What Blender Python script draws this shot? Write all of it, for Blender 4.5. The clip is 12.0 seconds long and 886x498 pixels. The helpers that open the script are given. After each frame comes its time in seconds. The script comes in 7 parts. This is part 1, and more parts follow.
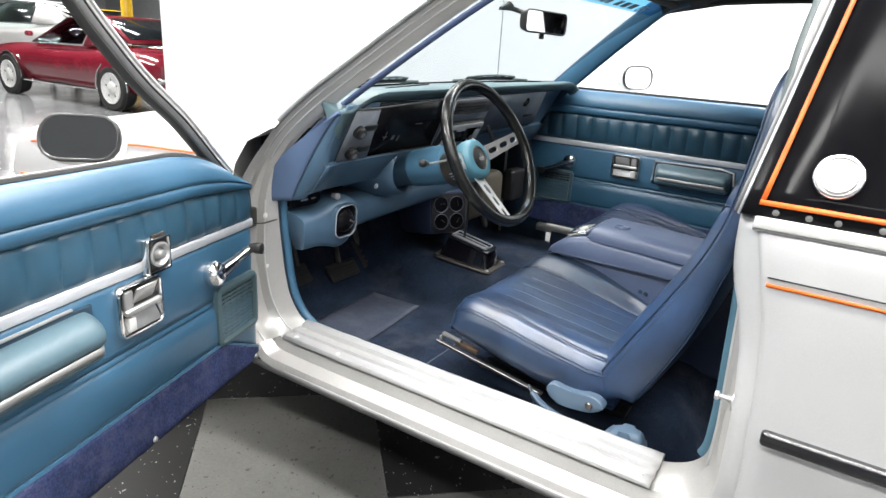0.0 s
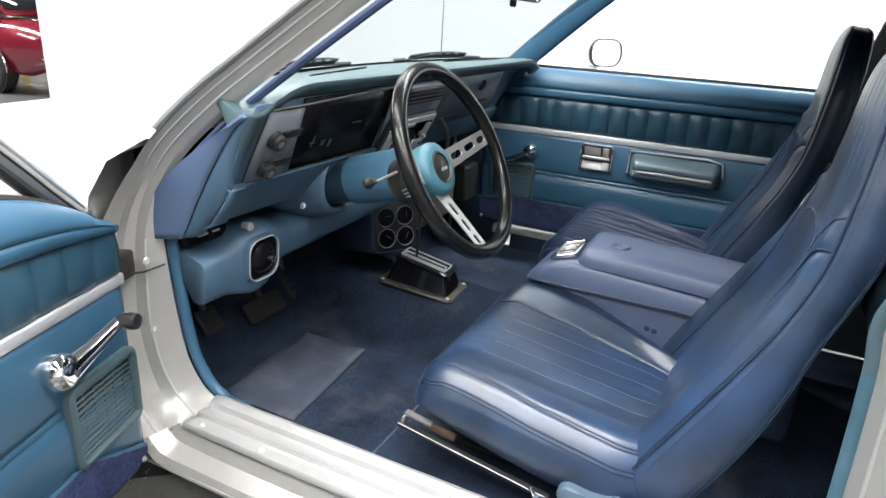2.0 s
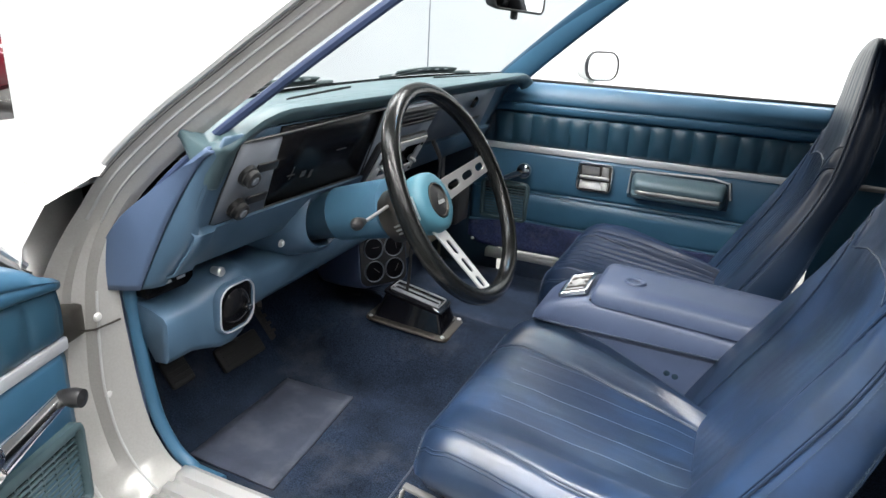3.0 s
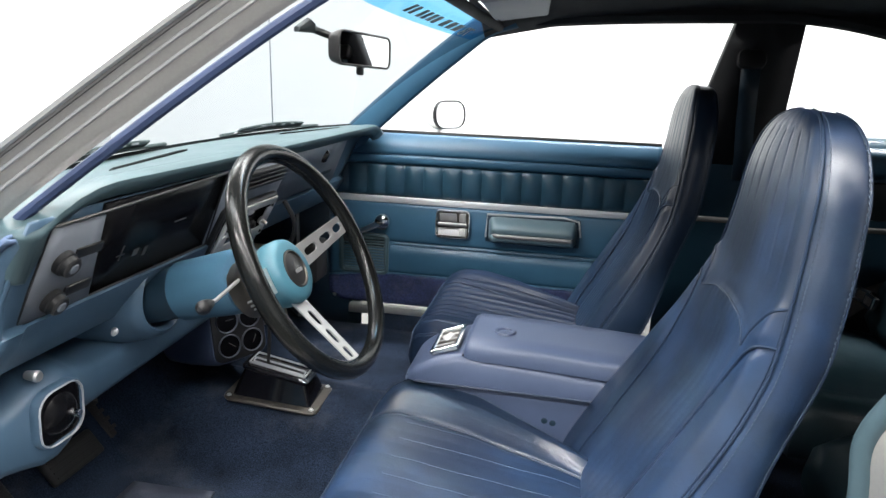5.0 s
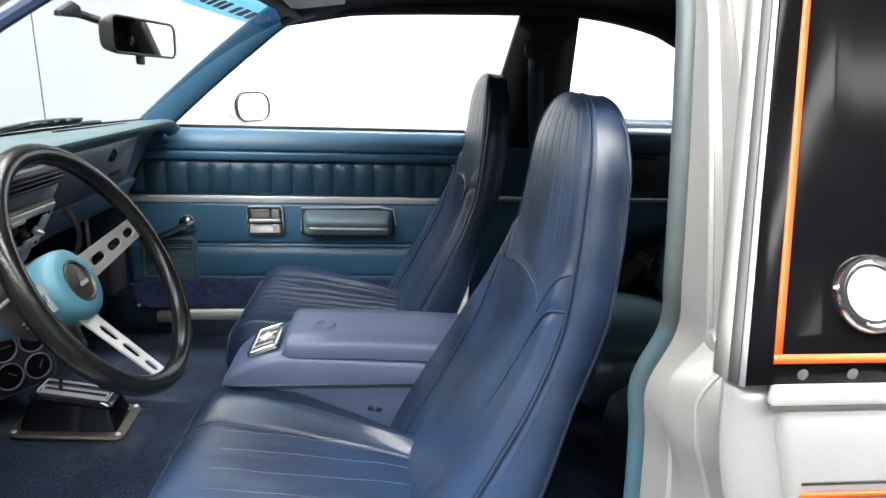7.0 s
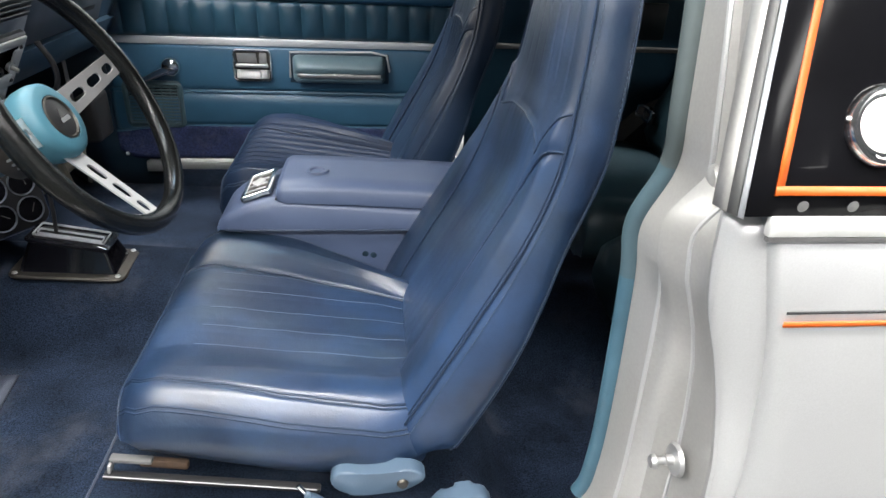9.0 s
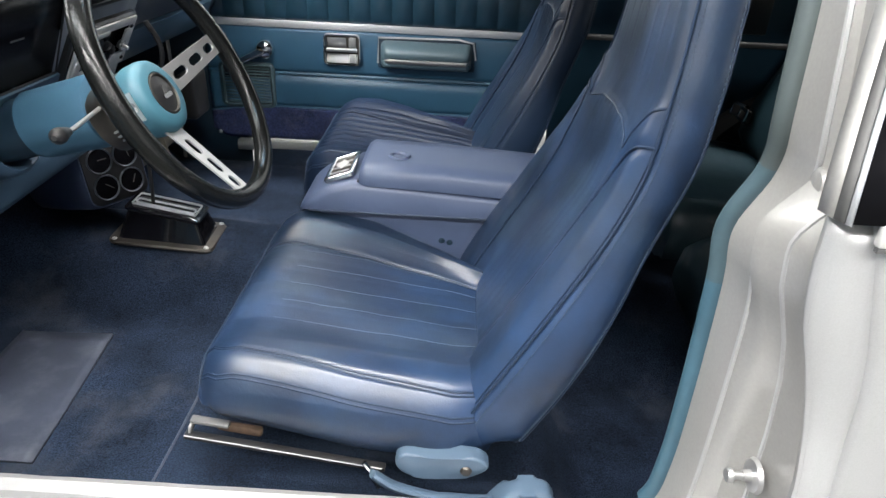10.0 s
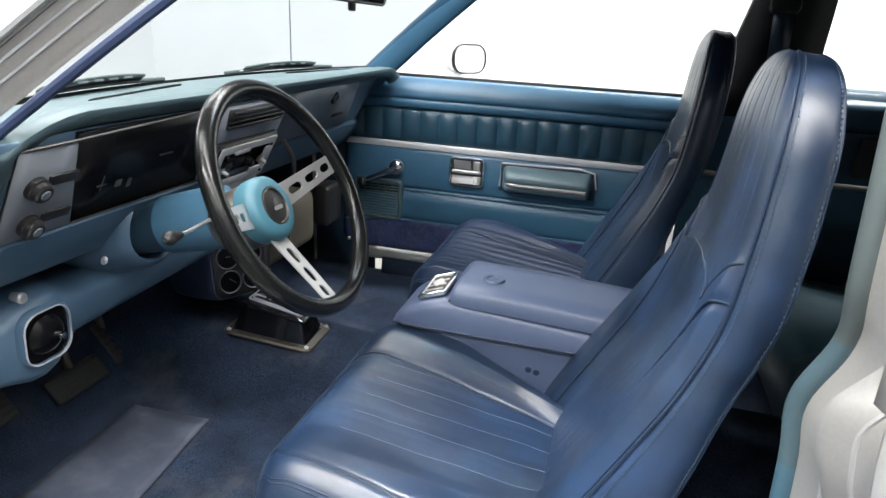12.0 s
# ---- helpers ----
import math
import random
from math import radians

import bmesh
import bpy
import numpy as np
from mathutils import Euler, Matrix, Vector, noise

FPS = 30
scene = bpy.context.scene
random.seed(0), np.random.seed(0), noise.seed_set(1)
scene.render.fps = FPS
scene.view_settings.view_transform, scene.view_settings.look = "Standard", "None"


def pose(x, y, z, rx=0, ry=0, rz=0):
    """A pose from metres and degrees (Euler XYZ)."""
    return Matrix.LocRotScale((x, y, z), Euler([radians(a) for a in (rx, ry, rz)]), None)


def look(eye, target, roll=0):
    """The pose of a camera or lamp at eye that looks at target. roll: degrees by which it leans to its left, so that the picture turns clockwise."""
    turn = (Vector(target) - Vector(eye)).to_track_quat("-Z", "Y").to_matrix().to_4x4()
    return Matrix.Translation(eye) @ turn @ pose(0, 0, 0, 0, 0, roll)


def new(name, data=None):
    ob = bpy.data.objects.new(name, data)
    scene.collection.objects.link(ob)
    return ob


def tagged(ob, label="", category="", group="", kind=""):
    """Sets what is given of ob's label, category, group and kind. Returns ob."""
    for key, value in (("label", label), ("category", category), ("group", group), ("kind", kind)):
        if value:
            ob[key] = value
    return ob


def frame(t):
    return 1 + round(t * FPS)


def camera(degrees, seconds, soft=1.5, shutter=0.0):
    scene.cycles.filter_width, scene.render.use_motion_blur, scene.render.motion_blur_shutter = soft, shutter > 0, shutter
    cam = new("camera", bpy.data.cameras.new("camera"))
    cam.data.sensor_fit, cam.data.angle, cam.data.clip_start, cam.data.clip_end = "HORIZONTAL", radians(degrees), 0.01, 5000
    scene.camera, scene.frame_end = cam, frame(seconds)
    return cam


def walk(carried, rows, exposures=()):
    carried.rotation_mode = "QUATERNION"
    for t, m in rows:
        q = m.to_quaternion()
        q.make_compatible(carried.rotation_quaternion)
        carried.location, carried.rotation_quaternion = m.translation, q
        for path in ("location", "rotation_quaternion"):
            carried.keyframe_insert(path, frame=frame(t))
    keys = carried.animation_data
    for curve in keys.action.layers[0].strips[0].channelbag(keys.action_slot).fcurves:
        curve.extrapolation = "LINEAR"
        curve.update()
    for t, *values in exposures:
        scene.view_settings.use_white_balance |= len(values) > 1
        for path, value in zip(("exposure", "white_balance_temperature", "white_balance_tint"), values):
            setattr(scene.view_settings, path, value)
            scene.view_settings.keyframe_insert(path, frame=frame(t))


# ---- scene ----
cam = camera(69.6, 12.0)
PATH = [
    (0, (1.037, -1.693, 1.076), (0.026, -0.083, 0.454), 3.7),
    (0.5, (0.969, -1.606, 1.074), (0.034, 0.049, 0.452), 3.6),
    (1, (0.9, -1.526, 1.076), (0.018, 0.157, 0.452), 3.6),
    (1.5, (0.838, -1.449, 1.073), (0.004, 0.243, 0.408), 3.6),
    (2, (0.776, -1.373, 1.072), (-0.025, 0.325, 0.382), 3.5),
    (2.5, (0.722, -1.304, 1.073), (-0.056, 0.405, 0.384), 3.4),
    (4.5, (0.654, -1.199, 1.091), (0.137, 0.663, 0.575), 2.4),
    (5, (0.66, -1.197, 1.092), (0.304, 0.702, 0.577), 2.1),
    (5.5, (0.668, -1.194, 1.092), (0.45, 0.727, 0.581), 2.0),
    (6, (0.674, -1.194, 1.091), (0.602, 0.74, 0.587), 1.9),
    (6.5, (0.68, -1.196, 1.092), (0.765, 0.738, 0.591), 1.6),
    (8.5, (0.684, -1.193, 1.068), (0.948, 0.617, 0.26), 2.6),
    (9, (0.682, -1.191, 1.063), (0.887, 0.569, 0.135), 2.8),
    (9.5, (0.679, -1.189, 1.06), (0.773, 0.559, 0.093), 2.8),
    (10, (0.676, -1.189, 1.06), (0.655, 0.563, 0.095), 2.9),
    (10.5, (0.687, -1.191, 1.062), (0.563, 0.561, 0.105), 3.0),
    (11, (0.71, -1.189, 1.066), (0.481, 0.59, 0.179), 3.1),
    (11.5, (0.731, -1.18, 1.075), (0.37, 0.631, 0.307), 2.9),
    (12, (0.758, -1.167, 1.081), (0.279, 0.658, 0.416), 3.2),
]
walk(cam, [(t, look(eye, target, roll)) for t, eye, target, roll in PATH])

# ---- light ----
world = bpy.data.worlds.new("showroom_world")
scene.world = world
world.use_nodes = True
world.node_tree.nodes["Background"].inputs[0].default_value = (0.9, 0.95, 1.0, 1)
world.node_tree.nodes["Background"].inputs[1].default_value = 0.12


def area_lamp(name, loc, target, sx, sy, watts, color=(1, 0.985, 0.96)):
    d = bpy.data.lights.new(name, "AREA")
    d.shape, d.size, d.size_y, d.energy, d.color = "RECTANGLE", sx, sy, watts, color
    ob = new(name, d)
    ob.matrix_world = look(loc, target)
    return ob


# aisle tubes, then unseen fill lamps over coupe and parked cars: x, y, watts
LAMPS = [(-1.6, -3.3, 215), (0.9, -3.3, 165), (3.4, -3.3, 85), (-1.6, -1.4, 165), (0.9, -1.4, 175), (3.4, -1.4, 75), (0.5, -6.2, 110), (-2.0, 1.4, 190), (0.9, 1.4, 250), (3.4, 1.4, 250), (-7.0, 0.2, 200), (-7.0, 2.2, 220), (-10.0, 2.5, 240), (-14.0, 5.0, 240), (-18.0, 7.0, 240), (-11.0, 9.0, 300), (-19.0, 12.0, 300)]
for lx, ly, watts in LAMPS:
    area_lamp("tube_and_fill_light", (lx, ly, 3.55), (lx, ly + 0.001, 0), 2.3, 0.40, watts)


# ---- small tools ----
def V(*a):
    return Vector(a)


def lerp(a, b, f):
    return a + (b - a) * f


def spline(pts, n, closed=False):
    """Catmull-Rom through pts, n steps a span."""
    P = [Vector(p) for p in pts]
    out = []
    m = len(P)
    for i in range(m if closed else m - 1):
        p1, p2 = P[i], P[(i + 1) % m]
        p0 = P[i - 1] if (i > 0 or closed) else p1 * 2 - p2
        p3 = P[(i + 2) % m] if (i + 2 < m or closed) else p2 * 2 - p1
        for k in range(n):
            t = k / n
            out.append(0.5 * (2 * p1 + (p2 - p0) * t + (2 * p0 - 5 * p1 + 4 * p2 - p3) * t * t + (3 * p1 - p0 - 3 * p2 + p3) * t ** 3))
    if not closed:
        out.append(P[-1])
    return out


def curve1(xs, ys, x):
    return float(np.interp(x, xs, ys))


def grid(bm, rows, close_u=False, close_v=False):
    """Faces between rows of points; close_u joins the last row to the first, close_v the ends of each row."""
    vs = [[bm.verts.new(p) for p in r] for r in rows]
    nu, nv = len(vs), len(vs[0])
    for i in range(nu if close_u else nu - 1):
        for j in range(nv if close_v else nv - 1):
            a, b = vs[i], vs[(i + 1) % nu]
            try:
                bm.faces.new((a[j], a[(j + 1) % nv], b[(j + 1) % nv], b[j]))
            except ValueError:
                pass
    return vs


def cap(bm, ring):
    bm.faces.new(ring)


def tube(pts, r, n=8, closed=False, bm=None, flat=1.0):
    """A round bar along pts; r may be a list."""
    bm = bm or bmesh.new()
    P = [Vector(p) for p in pts]
    m = len(P)
    up, rows = None, []
    for i in range(m):
        a = P[i - 1] if (i > 0 or closed) else P[0]
        b = P[(i + 1) % m] if (i < m - 1 or closed) else P[-1]
        d = (b - a).normalized()
        if up is None:
            up = d.orthogonal().normalized()
        up = (up - d * up.dot(d)).normalized()
        side = d.cross(up)
        rad = r[i] if isinstance(r, (list, tuple)) else r
        rows.append([P[i] + (up * math.cos(q) * flat + side * math.sin(q)) * rad for q in (2 * math.pi * k / n for k in range(n))])
    vs = grid(bm, rows, close_u=closed, close_v=True)
    if not closed:
        cap(bm, vs[0][::-1]), cap(bm, vs[-1])
    return bm


def rbox(sx, sy, sz, m=None, bevel=0.004, seg=2, bm=None):
    """A box with rounded edges, centred, laid by the matrix m."""
    bm = bm or bmesh.new()
    t = bmesh.new()
    bmesh.ops.create_cube(t, size=1, matrix=Matrix.Diagonal((sx, sy, sz, 1)))
    if bevel:
        bmesh.ops.bevel(t, geom=list(t.edges), offset=min(bevel, 0.49 * min(sx, sy, sz)), segments=seg, affect="EDGES", profile=0.5)
    t.transform(m or Matrix())
    add(bm, t)
    return bm


def add(bm, other):
    me = bpy.data.meshes.new("tmp")
    other.to_mesh(me)
    other.free()
    bm.from_mesh(me)
    bpy.data.meshes.remove(me)
    return bm


def prism(poly, depth, m=None, bevel=0.0, seg=2, bm=None):
    """Extrudes the outline poly (x, y) by depth along z, centred, then laid by m."""
    bm = bm or bmesh.new()
    t = bmesh.new()
    lo = [t.verts.new((x, y, -depth / 2)) for x, y in poly]
    hi = [t.verts.new((x, y, depth / 2)) for x, y in poly]
    k = len(poly)
    top = t.faces.new(hi)
    bot = t.faces.new(lo[::-1])
    for i in range(k):
        t.faces.new((lo[i], lo[(i + 1) % k], hi[(i + 1) % k], hi[i]))
    if bevel:
        bmesh.ops.bevel(t, geom=list(top.edges) + list(bot.edges), offset=bevel, segments=seg, affect="EDGES", profile=0.5)
    t.transform(m or Matrix())
    add(bm, t)
    return bm


def lathe(profile, n=24, m=None, bm=None):
    """Turns a profile of (radius, height) round z, then lays it by m."""
    bm = bm or bmesh.new()
    t = bmesh.new()
    rows = [[V(r * math.cos(a), r * math.sin(a), h) for a in (2 * math.pi * k / n for k in range(n))] for r, h in profile]
    vs = grid(t, rows, close_v=True)
    cap(t, vs[0][::-1]), cap(t, vs[-1])
    t.transform(m or Matrix())
    add(bm, t)
    return bm


def rrect(w, h, r, k=4):
    """Outline of a rectangle with rounded corners."""
    out = []
    for cx, cy, a0 in ((w / 2 - r, h / 2 - r, 0), (-w / 2 + r, h / 2 - r, 90), (-w / 2 + r, -h / 2 + r, 180), (w / 2 - r, -h / 2 + r, 270)):
        for i in range(k + 1):
            a = radians(a0 + 90 * i / k)
            out.append((cx + r * math.cos(a), cy + r * math.sin(a)))
    return out


def frame_ring(w, h, r, border, depth, m=None, bm=None, lip=0.3):
    """A rounded rectangular frame with a hole, bulged in section."""
    bm = bm or bmesh.new()
    t = bmesh.new()
    rows = []
    for inset, z in ((0, -depth / 2), (0, depth * 0.25), (border * lip, depth / 2), (border * (1 - lip), depth / 2), (border, depth * 0.2), (border, -depth / 2)):
        rows.append([V(x, y, z) for x, y in rrect(w - 2 * inset, h - 2 * inset, max(r - inset, 0.001))])
    grid(t, rows, close_u=True, close_v=True)
    t.transform(m or Matrix())
    add(bm, t)
    return bm


def axes(o, x, y, z=None):
    """A matrix with origin o and axes x, y (and z = x cross y)."""
    x, y = Vector(x).normalized(), Vector(y).normalized()
    z = Vector(z).normalized() if z else x.cross(y).normalized()
    m = Matrix((x, y, z)).transposed().to_4x4()
    m.translation = Vector(o)
    return m


def thing(name, loc, label, category, group="", kind=""):
    ob = new(name)
    ob.location = loc
    ob.empty_display_size = 0.05
    return tagged(ob, label, category, group, kind)


def part(name, bm, mat, parent=None, label="", smooth=38, lay=None, thick=0.0):
    """Links a bmesh as one mesh object under a thing or a part. lay: a matrix for its points."""
    if lay is not None:
        bm.transform(lay)
    bmesh.ops.recalc_face_normals(bm, faces=list(bm.faces))
    me = bpy.data.meshes.new(name)
    bm.to_mesh(me)
    bm.free()
    me.materials.append(mat)
    me.polygons.foreach_set("use_smooth", [True] * len(me.polygons))
    if smooth < 180:
        me.set_sharp_from_angle(angle=radians(smooth))
    ob = new(name, me)
    if parent is not None:
        ob.parent = parent
        if parent.data is None:
            ob.matrix_parent_inverse = Matrix.Translation(-parent.location)
    if label:
        ob["label"] = label
    if thick:
        mod = ob.modifiers.new("thickness", "SOLIDIFY")
        mod.thickness, mod.offset = thick, 0
    return ob


# ---- materials ----
def material(name, base, rough=0.5, metal=0.0, grain=0.0, grain_scale=300.0, vary=0.12, vary_scale=6.0, coat=0.0, fine=0.0, rough_vary=0.08, spec=0.5, crease=0.0):
    """A surface with stains at one scale and grain at another."""
    mat = bpy.data.materials.new(name)
    mat.use_nodes = True
    nt = mat.node_tree
    b = nt.nodes["Principled BSDF"]
    b.inputs["Metallic"].default_value = metal
    b.inputs["Coat Weight"].default_value = coat
    b.inputs["Coat Roughness"].default_value = 0.06
    b.inputs["Specular IOR Level"].default_value = spec
    co = nt.nodes.new("ShaderNodeTexCoord")
    big = nt.nodes.new("ShaderNodeTexNoise")
    big.inputs["Scale"].default_value = vary_scale
    big.inputs["Detail"].default_value = 5
    big.inputs["Roughness"].default_value = 0.6
    nt.links.new(co.outputs["Object"], big.inputs["Vector"])
    ramp = nt.nodes.new("ShaderNodeMapRange")
    ramp.inputs["From Min"].default_value, ramp.inputs["From Max"].default_value = 0.3, 0.7
    ramp.inputs["To Min"].default_value, ramp.inputs["To Max"].default_value = 1 - vary, 1 + vary
    nt.links.new(big.outputs["Fac"], ramp.inputs["Value"])
    small = nt.nodes.new("ShaderNodeTexNoise")
    small.inputs["Scale"].default_value = grain_scale
    small.inputs["Detail"].default_value = 3
    nt.links.new(co.outputs["Object"], small.inputs["Vector"])
    fr = nt.nodes.new("ShaderNodeMapRange")
    fr.inputs["From Min"].default_value, fr.inputs["From Max"].default_value = 0.3, 0.7
    fr.inputs["To Min"].default_value, fr.inputs["To Max"].default_value = 1 - fine, 1 + fine
    nt.links.new(small.outputs["Fac"], fr.inputs["Value"])
    mul = nt.nodes.new("ShaderNodeMath")
    mul.operation = "MULTIPLY"
    nt.links.new(ramp.outputs[0], mul.inputs[0])
    nt.links.new(fr.outputs[0], mul.inputs[1])
    col = nt.nodes.new("ShaderNodeVectorMath")
    col.operation = "SCALE"
    col.inputs[0].default_value = base
    nt.links.new(mul.outputs[0], col.inputs["Scale"])
    nt.links.new(col.outputs[0], b.inputs["Base Color"])
    rr = nt.nodes.new("ShaderNodeMapRange")
    rr.inputs["From Min"].default_value, rr.inputs["From Max"].default_value = 0.3, 0.7
    r0, r1 = max(0.02, rough - rough_vary), rough + rough_vary
    if rough >= 0.27:
        r0 = max(r0, 0.285)
        r1 = max(r1, r0 + 0.02)
    else:
        r1 = min(r1, 0.265)
    rr.inputs["To Min"].default_value, rr.inputs["To Max"].default_value = r0, r1
    nt.links.new(big.outputs["Fac"], rr.inputs["Value"])
    nt.links.new(rr.outputs[0], b.inputs["Roughness"])
    if grain:
        bump = nt.nodes.new("ShaderNodeBump")
        bump.inputs["Strength"].default_value = grain
        bump.inputs["Distance"].default_value = 0.001
        nt.links.new(small.outputs["Fac"], bump.inputs["Height"])
        nt.links.new(bump.outputs[0], b.inputs["Normal"])
        if crease:
            wr = nt.nodes.new("ShaderNodeTexNoise")
            wr.inputs["Scale"].default_value = 22
            wr.inputs["Detail"].default_value = 4
            wr.inputs["Distortion"].default_value = 0.6
            nt.links.new(co.outputs["Object"], wr.inputs["Vector"])
            b2 = nt.nodes.new("ShaderNodeBump")
            b2.inputs["Strength"].default_value = crease
            b2.inputs["Distance"].default_value = 0.006
            nt.links.new(wr.outputs["Fac"], b2.inputs["Height"])
            nt.links.new(b2.outputs[0], bump.inputs["Normal"])
    return mat


M = {}
M["door_vinyl"] = material("door_vinyl", (0.031, 0.092, 0.158), 0.34, grain=0.12, grain_scale=500, vary=0.14, vary_scale=5)
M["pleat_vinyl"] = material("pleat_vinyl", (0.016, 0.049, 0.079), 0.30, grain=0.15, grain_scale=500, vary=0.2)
M["strip"] = material("strip", (0.50, 0.52, 0.55), 0.34, metal=0.35, vary=0.08)
# the open door's armrest: same vinyl as the far one, without its painted sheen
M["near_armrest_vinyl"] = material("near_armrest_vinyl", (0.062, 0.108, 0.135), 0.42, spec=0.45, grain=0.15, grain_scale=500, vary=0.16, vary_scale=9)
# lighter copy of the pleat vinyl: the open door's light is put into it
M["near_pleat_vinyl"] = material("near_pleat_vinyl", (0.022, 0.066, 0.106), 0.38, grain=0.15, grain_scale=500, vary=0.2)
M["wiper_grey"] = material("wiper_grey", (0.115, 0.145, 0.145), 0.5, grain=0.2, vary=0.3, vary_scale=30)
# the far armrest: reflected light is put into a paler, glossier colour
M["sheen_armrest_vinyl"] = material("sheen_armrest_vinyl", (0.108, 0.168, 0.200), 0.30, spec=0.8, grain=0.12, grain_scale=500, vary=0.1)
M["dash_vinyl"] = material("dash_vinyl", (0.049, 0.094, 0.148), 0.46, grain=0.15, grain_scale=600, vary=0.08)
M["pad_vinyl"] = material("pad_vinyl", (0.056, 0.092, 0.105), 0.46, grain=0.15, grain_scale=600, vary=0.12, spec=0.32)
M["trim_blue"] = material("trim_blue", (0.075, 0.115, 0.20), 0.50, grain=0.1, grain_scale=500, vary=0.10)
M["seat_vinyl"] = material("seat_vinyl", (0.0083, 0.0195, 0.0455), 0.33, grain=0.16, grain_scale=420, vary=0.25, vary_scale=4, rough_vary=0.13, crease=0.15, spec=0.80)
# passenger seat copies: cabin shade is put into a duller back and darker cushion
M["shaded_seat_vinyl"] = material("shaded_seat_vinyl", (0.0105, 0.022, 0.046), 0.34, grain=0.16, grain_scale=420, vary=0.2, vary_scale=4, spec=0.35)
M["shaded_cushion_vinyl"] = material("shaded_cushion_vinyl", (0.007, 0.014, 0.032), 0.45, grain=0.16, grain_scale=420, vary=0.25, vary_scale=4, spec=0.10)
M["piping"] = material("piping", (0.014, 0.028, 0.058), 0.42, grain=0.1)
M["stitch"] = material("stitch", (0.050, 0.075, 0.112), 0.6)
M["welt_blue"] = material("welt_blue", (0.050, 0.115, 0.160), 0.5, grain=0.3, grain_scale=160, vary=0.2, vary_scale=9)
M["pillar_welt"] = material("pillar_welt", (0.034, 0.052, 0.110), 0.55, grain=0.2, vary=0.2, spec=0.3)
M["welt_mid"] = material("welt_mid", (0.060, 0.102, 0.124), 0.5, grain=0.3, grain_scale=160, vary=0.2, vary_scale=9)
M["welt"] = material("welt", (0.074, 0.093, 0.096), 0.5, grain=0.3, grain_scale=160, vary=0.22, vary_scale=9)
M["console_blue"] = material("console_blue", (0.060, 0.082, 0.145), 0.40, grain=0.15, grain_scale=500, vary=0.10)
M["hub_blue"] = material("hub_blue", (0.048, 0.150, 0.200), 0.46, grain=0.1, grain_scale=500, vary=0.07)
M["column_blue"] = material("column_blue", (0.045, 0.116, 0.182), 0.42, grain=0.1, grain_scale=500, vary=0.07)
M["carpet"] = material("carpet", (0.0145, 0.0225, 0.040), 0.95, grain=1.0, grain_scale=420, vary=0.5, vary_scale=9, fine=0.6, spec=0.1)
M["door_carpet"] = material("door_carpet", (0.030, 0.040, 0.098), 0.95, grain=1.0, grain_scale=220, vary=0.25, vary_scale=12, fine=0.35, spec=0.1)
M["mat"] = material("mat", (0.046, 0.055, 0.082), 0.55, grain=0.6, grain_scale=700, vary=0.4, vary_scale=7, fine=0.1, spec=0.3)
M["silver"] = material("silver", (0.47, 0.475, 0.48), 0.30, metal=0.30, vary=0.05, vary_scale=3, coat=0.4, grain=0.02, grain_scale=800, fine=0.04)
M["jamb"] = material("jamb", (0.345, 0.34, 0.328), 0.30, metal=0.25, vary=0.06, vary_scale=7, coat=0.3, fine=0.04)
M["white_paint"] = material("white_paint", (0.74, 0.74, 0.73), 0.30, metal=0.15, vary=0.03, coat=0.5)
M["black_gloss"] = material("black_gloss", (0.006, 0.006, 0.008), 0.10, vary=0.1, coat=0.6, rough_vary=0.03)
M["black_plastic"] = material("black_plastic", (0.012, 0.012, 0.013), 0.42, grain=0.1, vary=0.2)
M["wheel_black"] = material("wheel_black", (0.005, 0.0055, 0.0055), 0.24, grain=0.25, grain_scale=300, vary=0.25, vary_scale=14, rough_vary=0.08, spec=0.35)
M["rubber"] = material("rubber", (0.02, 0.02, 0.02), 0.62, grain=0.3, vary=0.2)
M["sail_black"] = material("sail_black", (0.005, 0.005, 0.006), 0.12, vary=0.3, vary_scale=8, rough_vary=0.03, spec=0.05)
M["matte_black"] = material("matte_black", (0.008, 0.010, 0.011), 0.9, grain=0.2, vary=0.2, spec=0.05)
M["headliner"] = material("headliner", (0.006, 0.007, 0.010), 0.8, grain=0.3, grain_scale=500, vary=0.15)
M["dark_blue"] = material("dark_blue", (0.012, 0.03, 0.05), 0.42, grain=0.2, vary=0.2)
M["chrome"] = material("chrome", (0.80, 0.80, 0.80), 0.09, metal=1.0, vary=0.06, rough_vary=0.05)
M["brushed"] = material("brushed", (0.55, 0.55, 0.55), 0.38, metal=0.8, vary=0.08, grain=0.1, grain_scale=250)
M["aluminium"] = material("aluminium", (0.50, 0.50, 0.50), 0.34, metal=0.55, vary=0.06, vary_scale=14, rough_vary=0.05, grain=0.1, grain_scale=60)
M["cover_blue"] = material("cover_blue", (0.066, 0.102, 0.148), 0.42, grain=0.1, vary=0.06)
M["seal_grey"] = material("seal_grey", (0.10, 0.10, 0.10), 0.5, grain=0.2, vary=0.15)
M["steel_dark"] = material("steel_dark", (0.09, 0.083, 0.075), 0.45, metal=0.8, vary=0.4, vary_scale=20)
M["rust"] = material("rust", (0.06, 0.036, 0.022), 0.8, vary=0.5, vary_scale=40)
M["orange"] = material("orange", (0.66, 0.115, 0.014), 0.40, vary=0.05)
M["dash_grey"] = material("dash_grey", (0.17, 0.185, 0.215), 0.42, metal=0.2, vary=0.08)
M["lens_black"] = material("lens_black", (0.004, 0.004, 0.005), 0.24, vary=0.3, vary_scale=8, rough_vary=0.02, spec=0.12)
M["mark_grey"] = material("mark_grey", (0.06, 0.06, 0.06), 0.5)
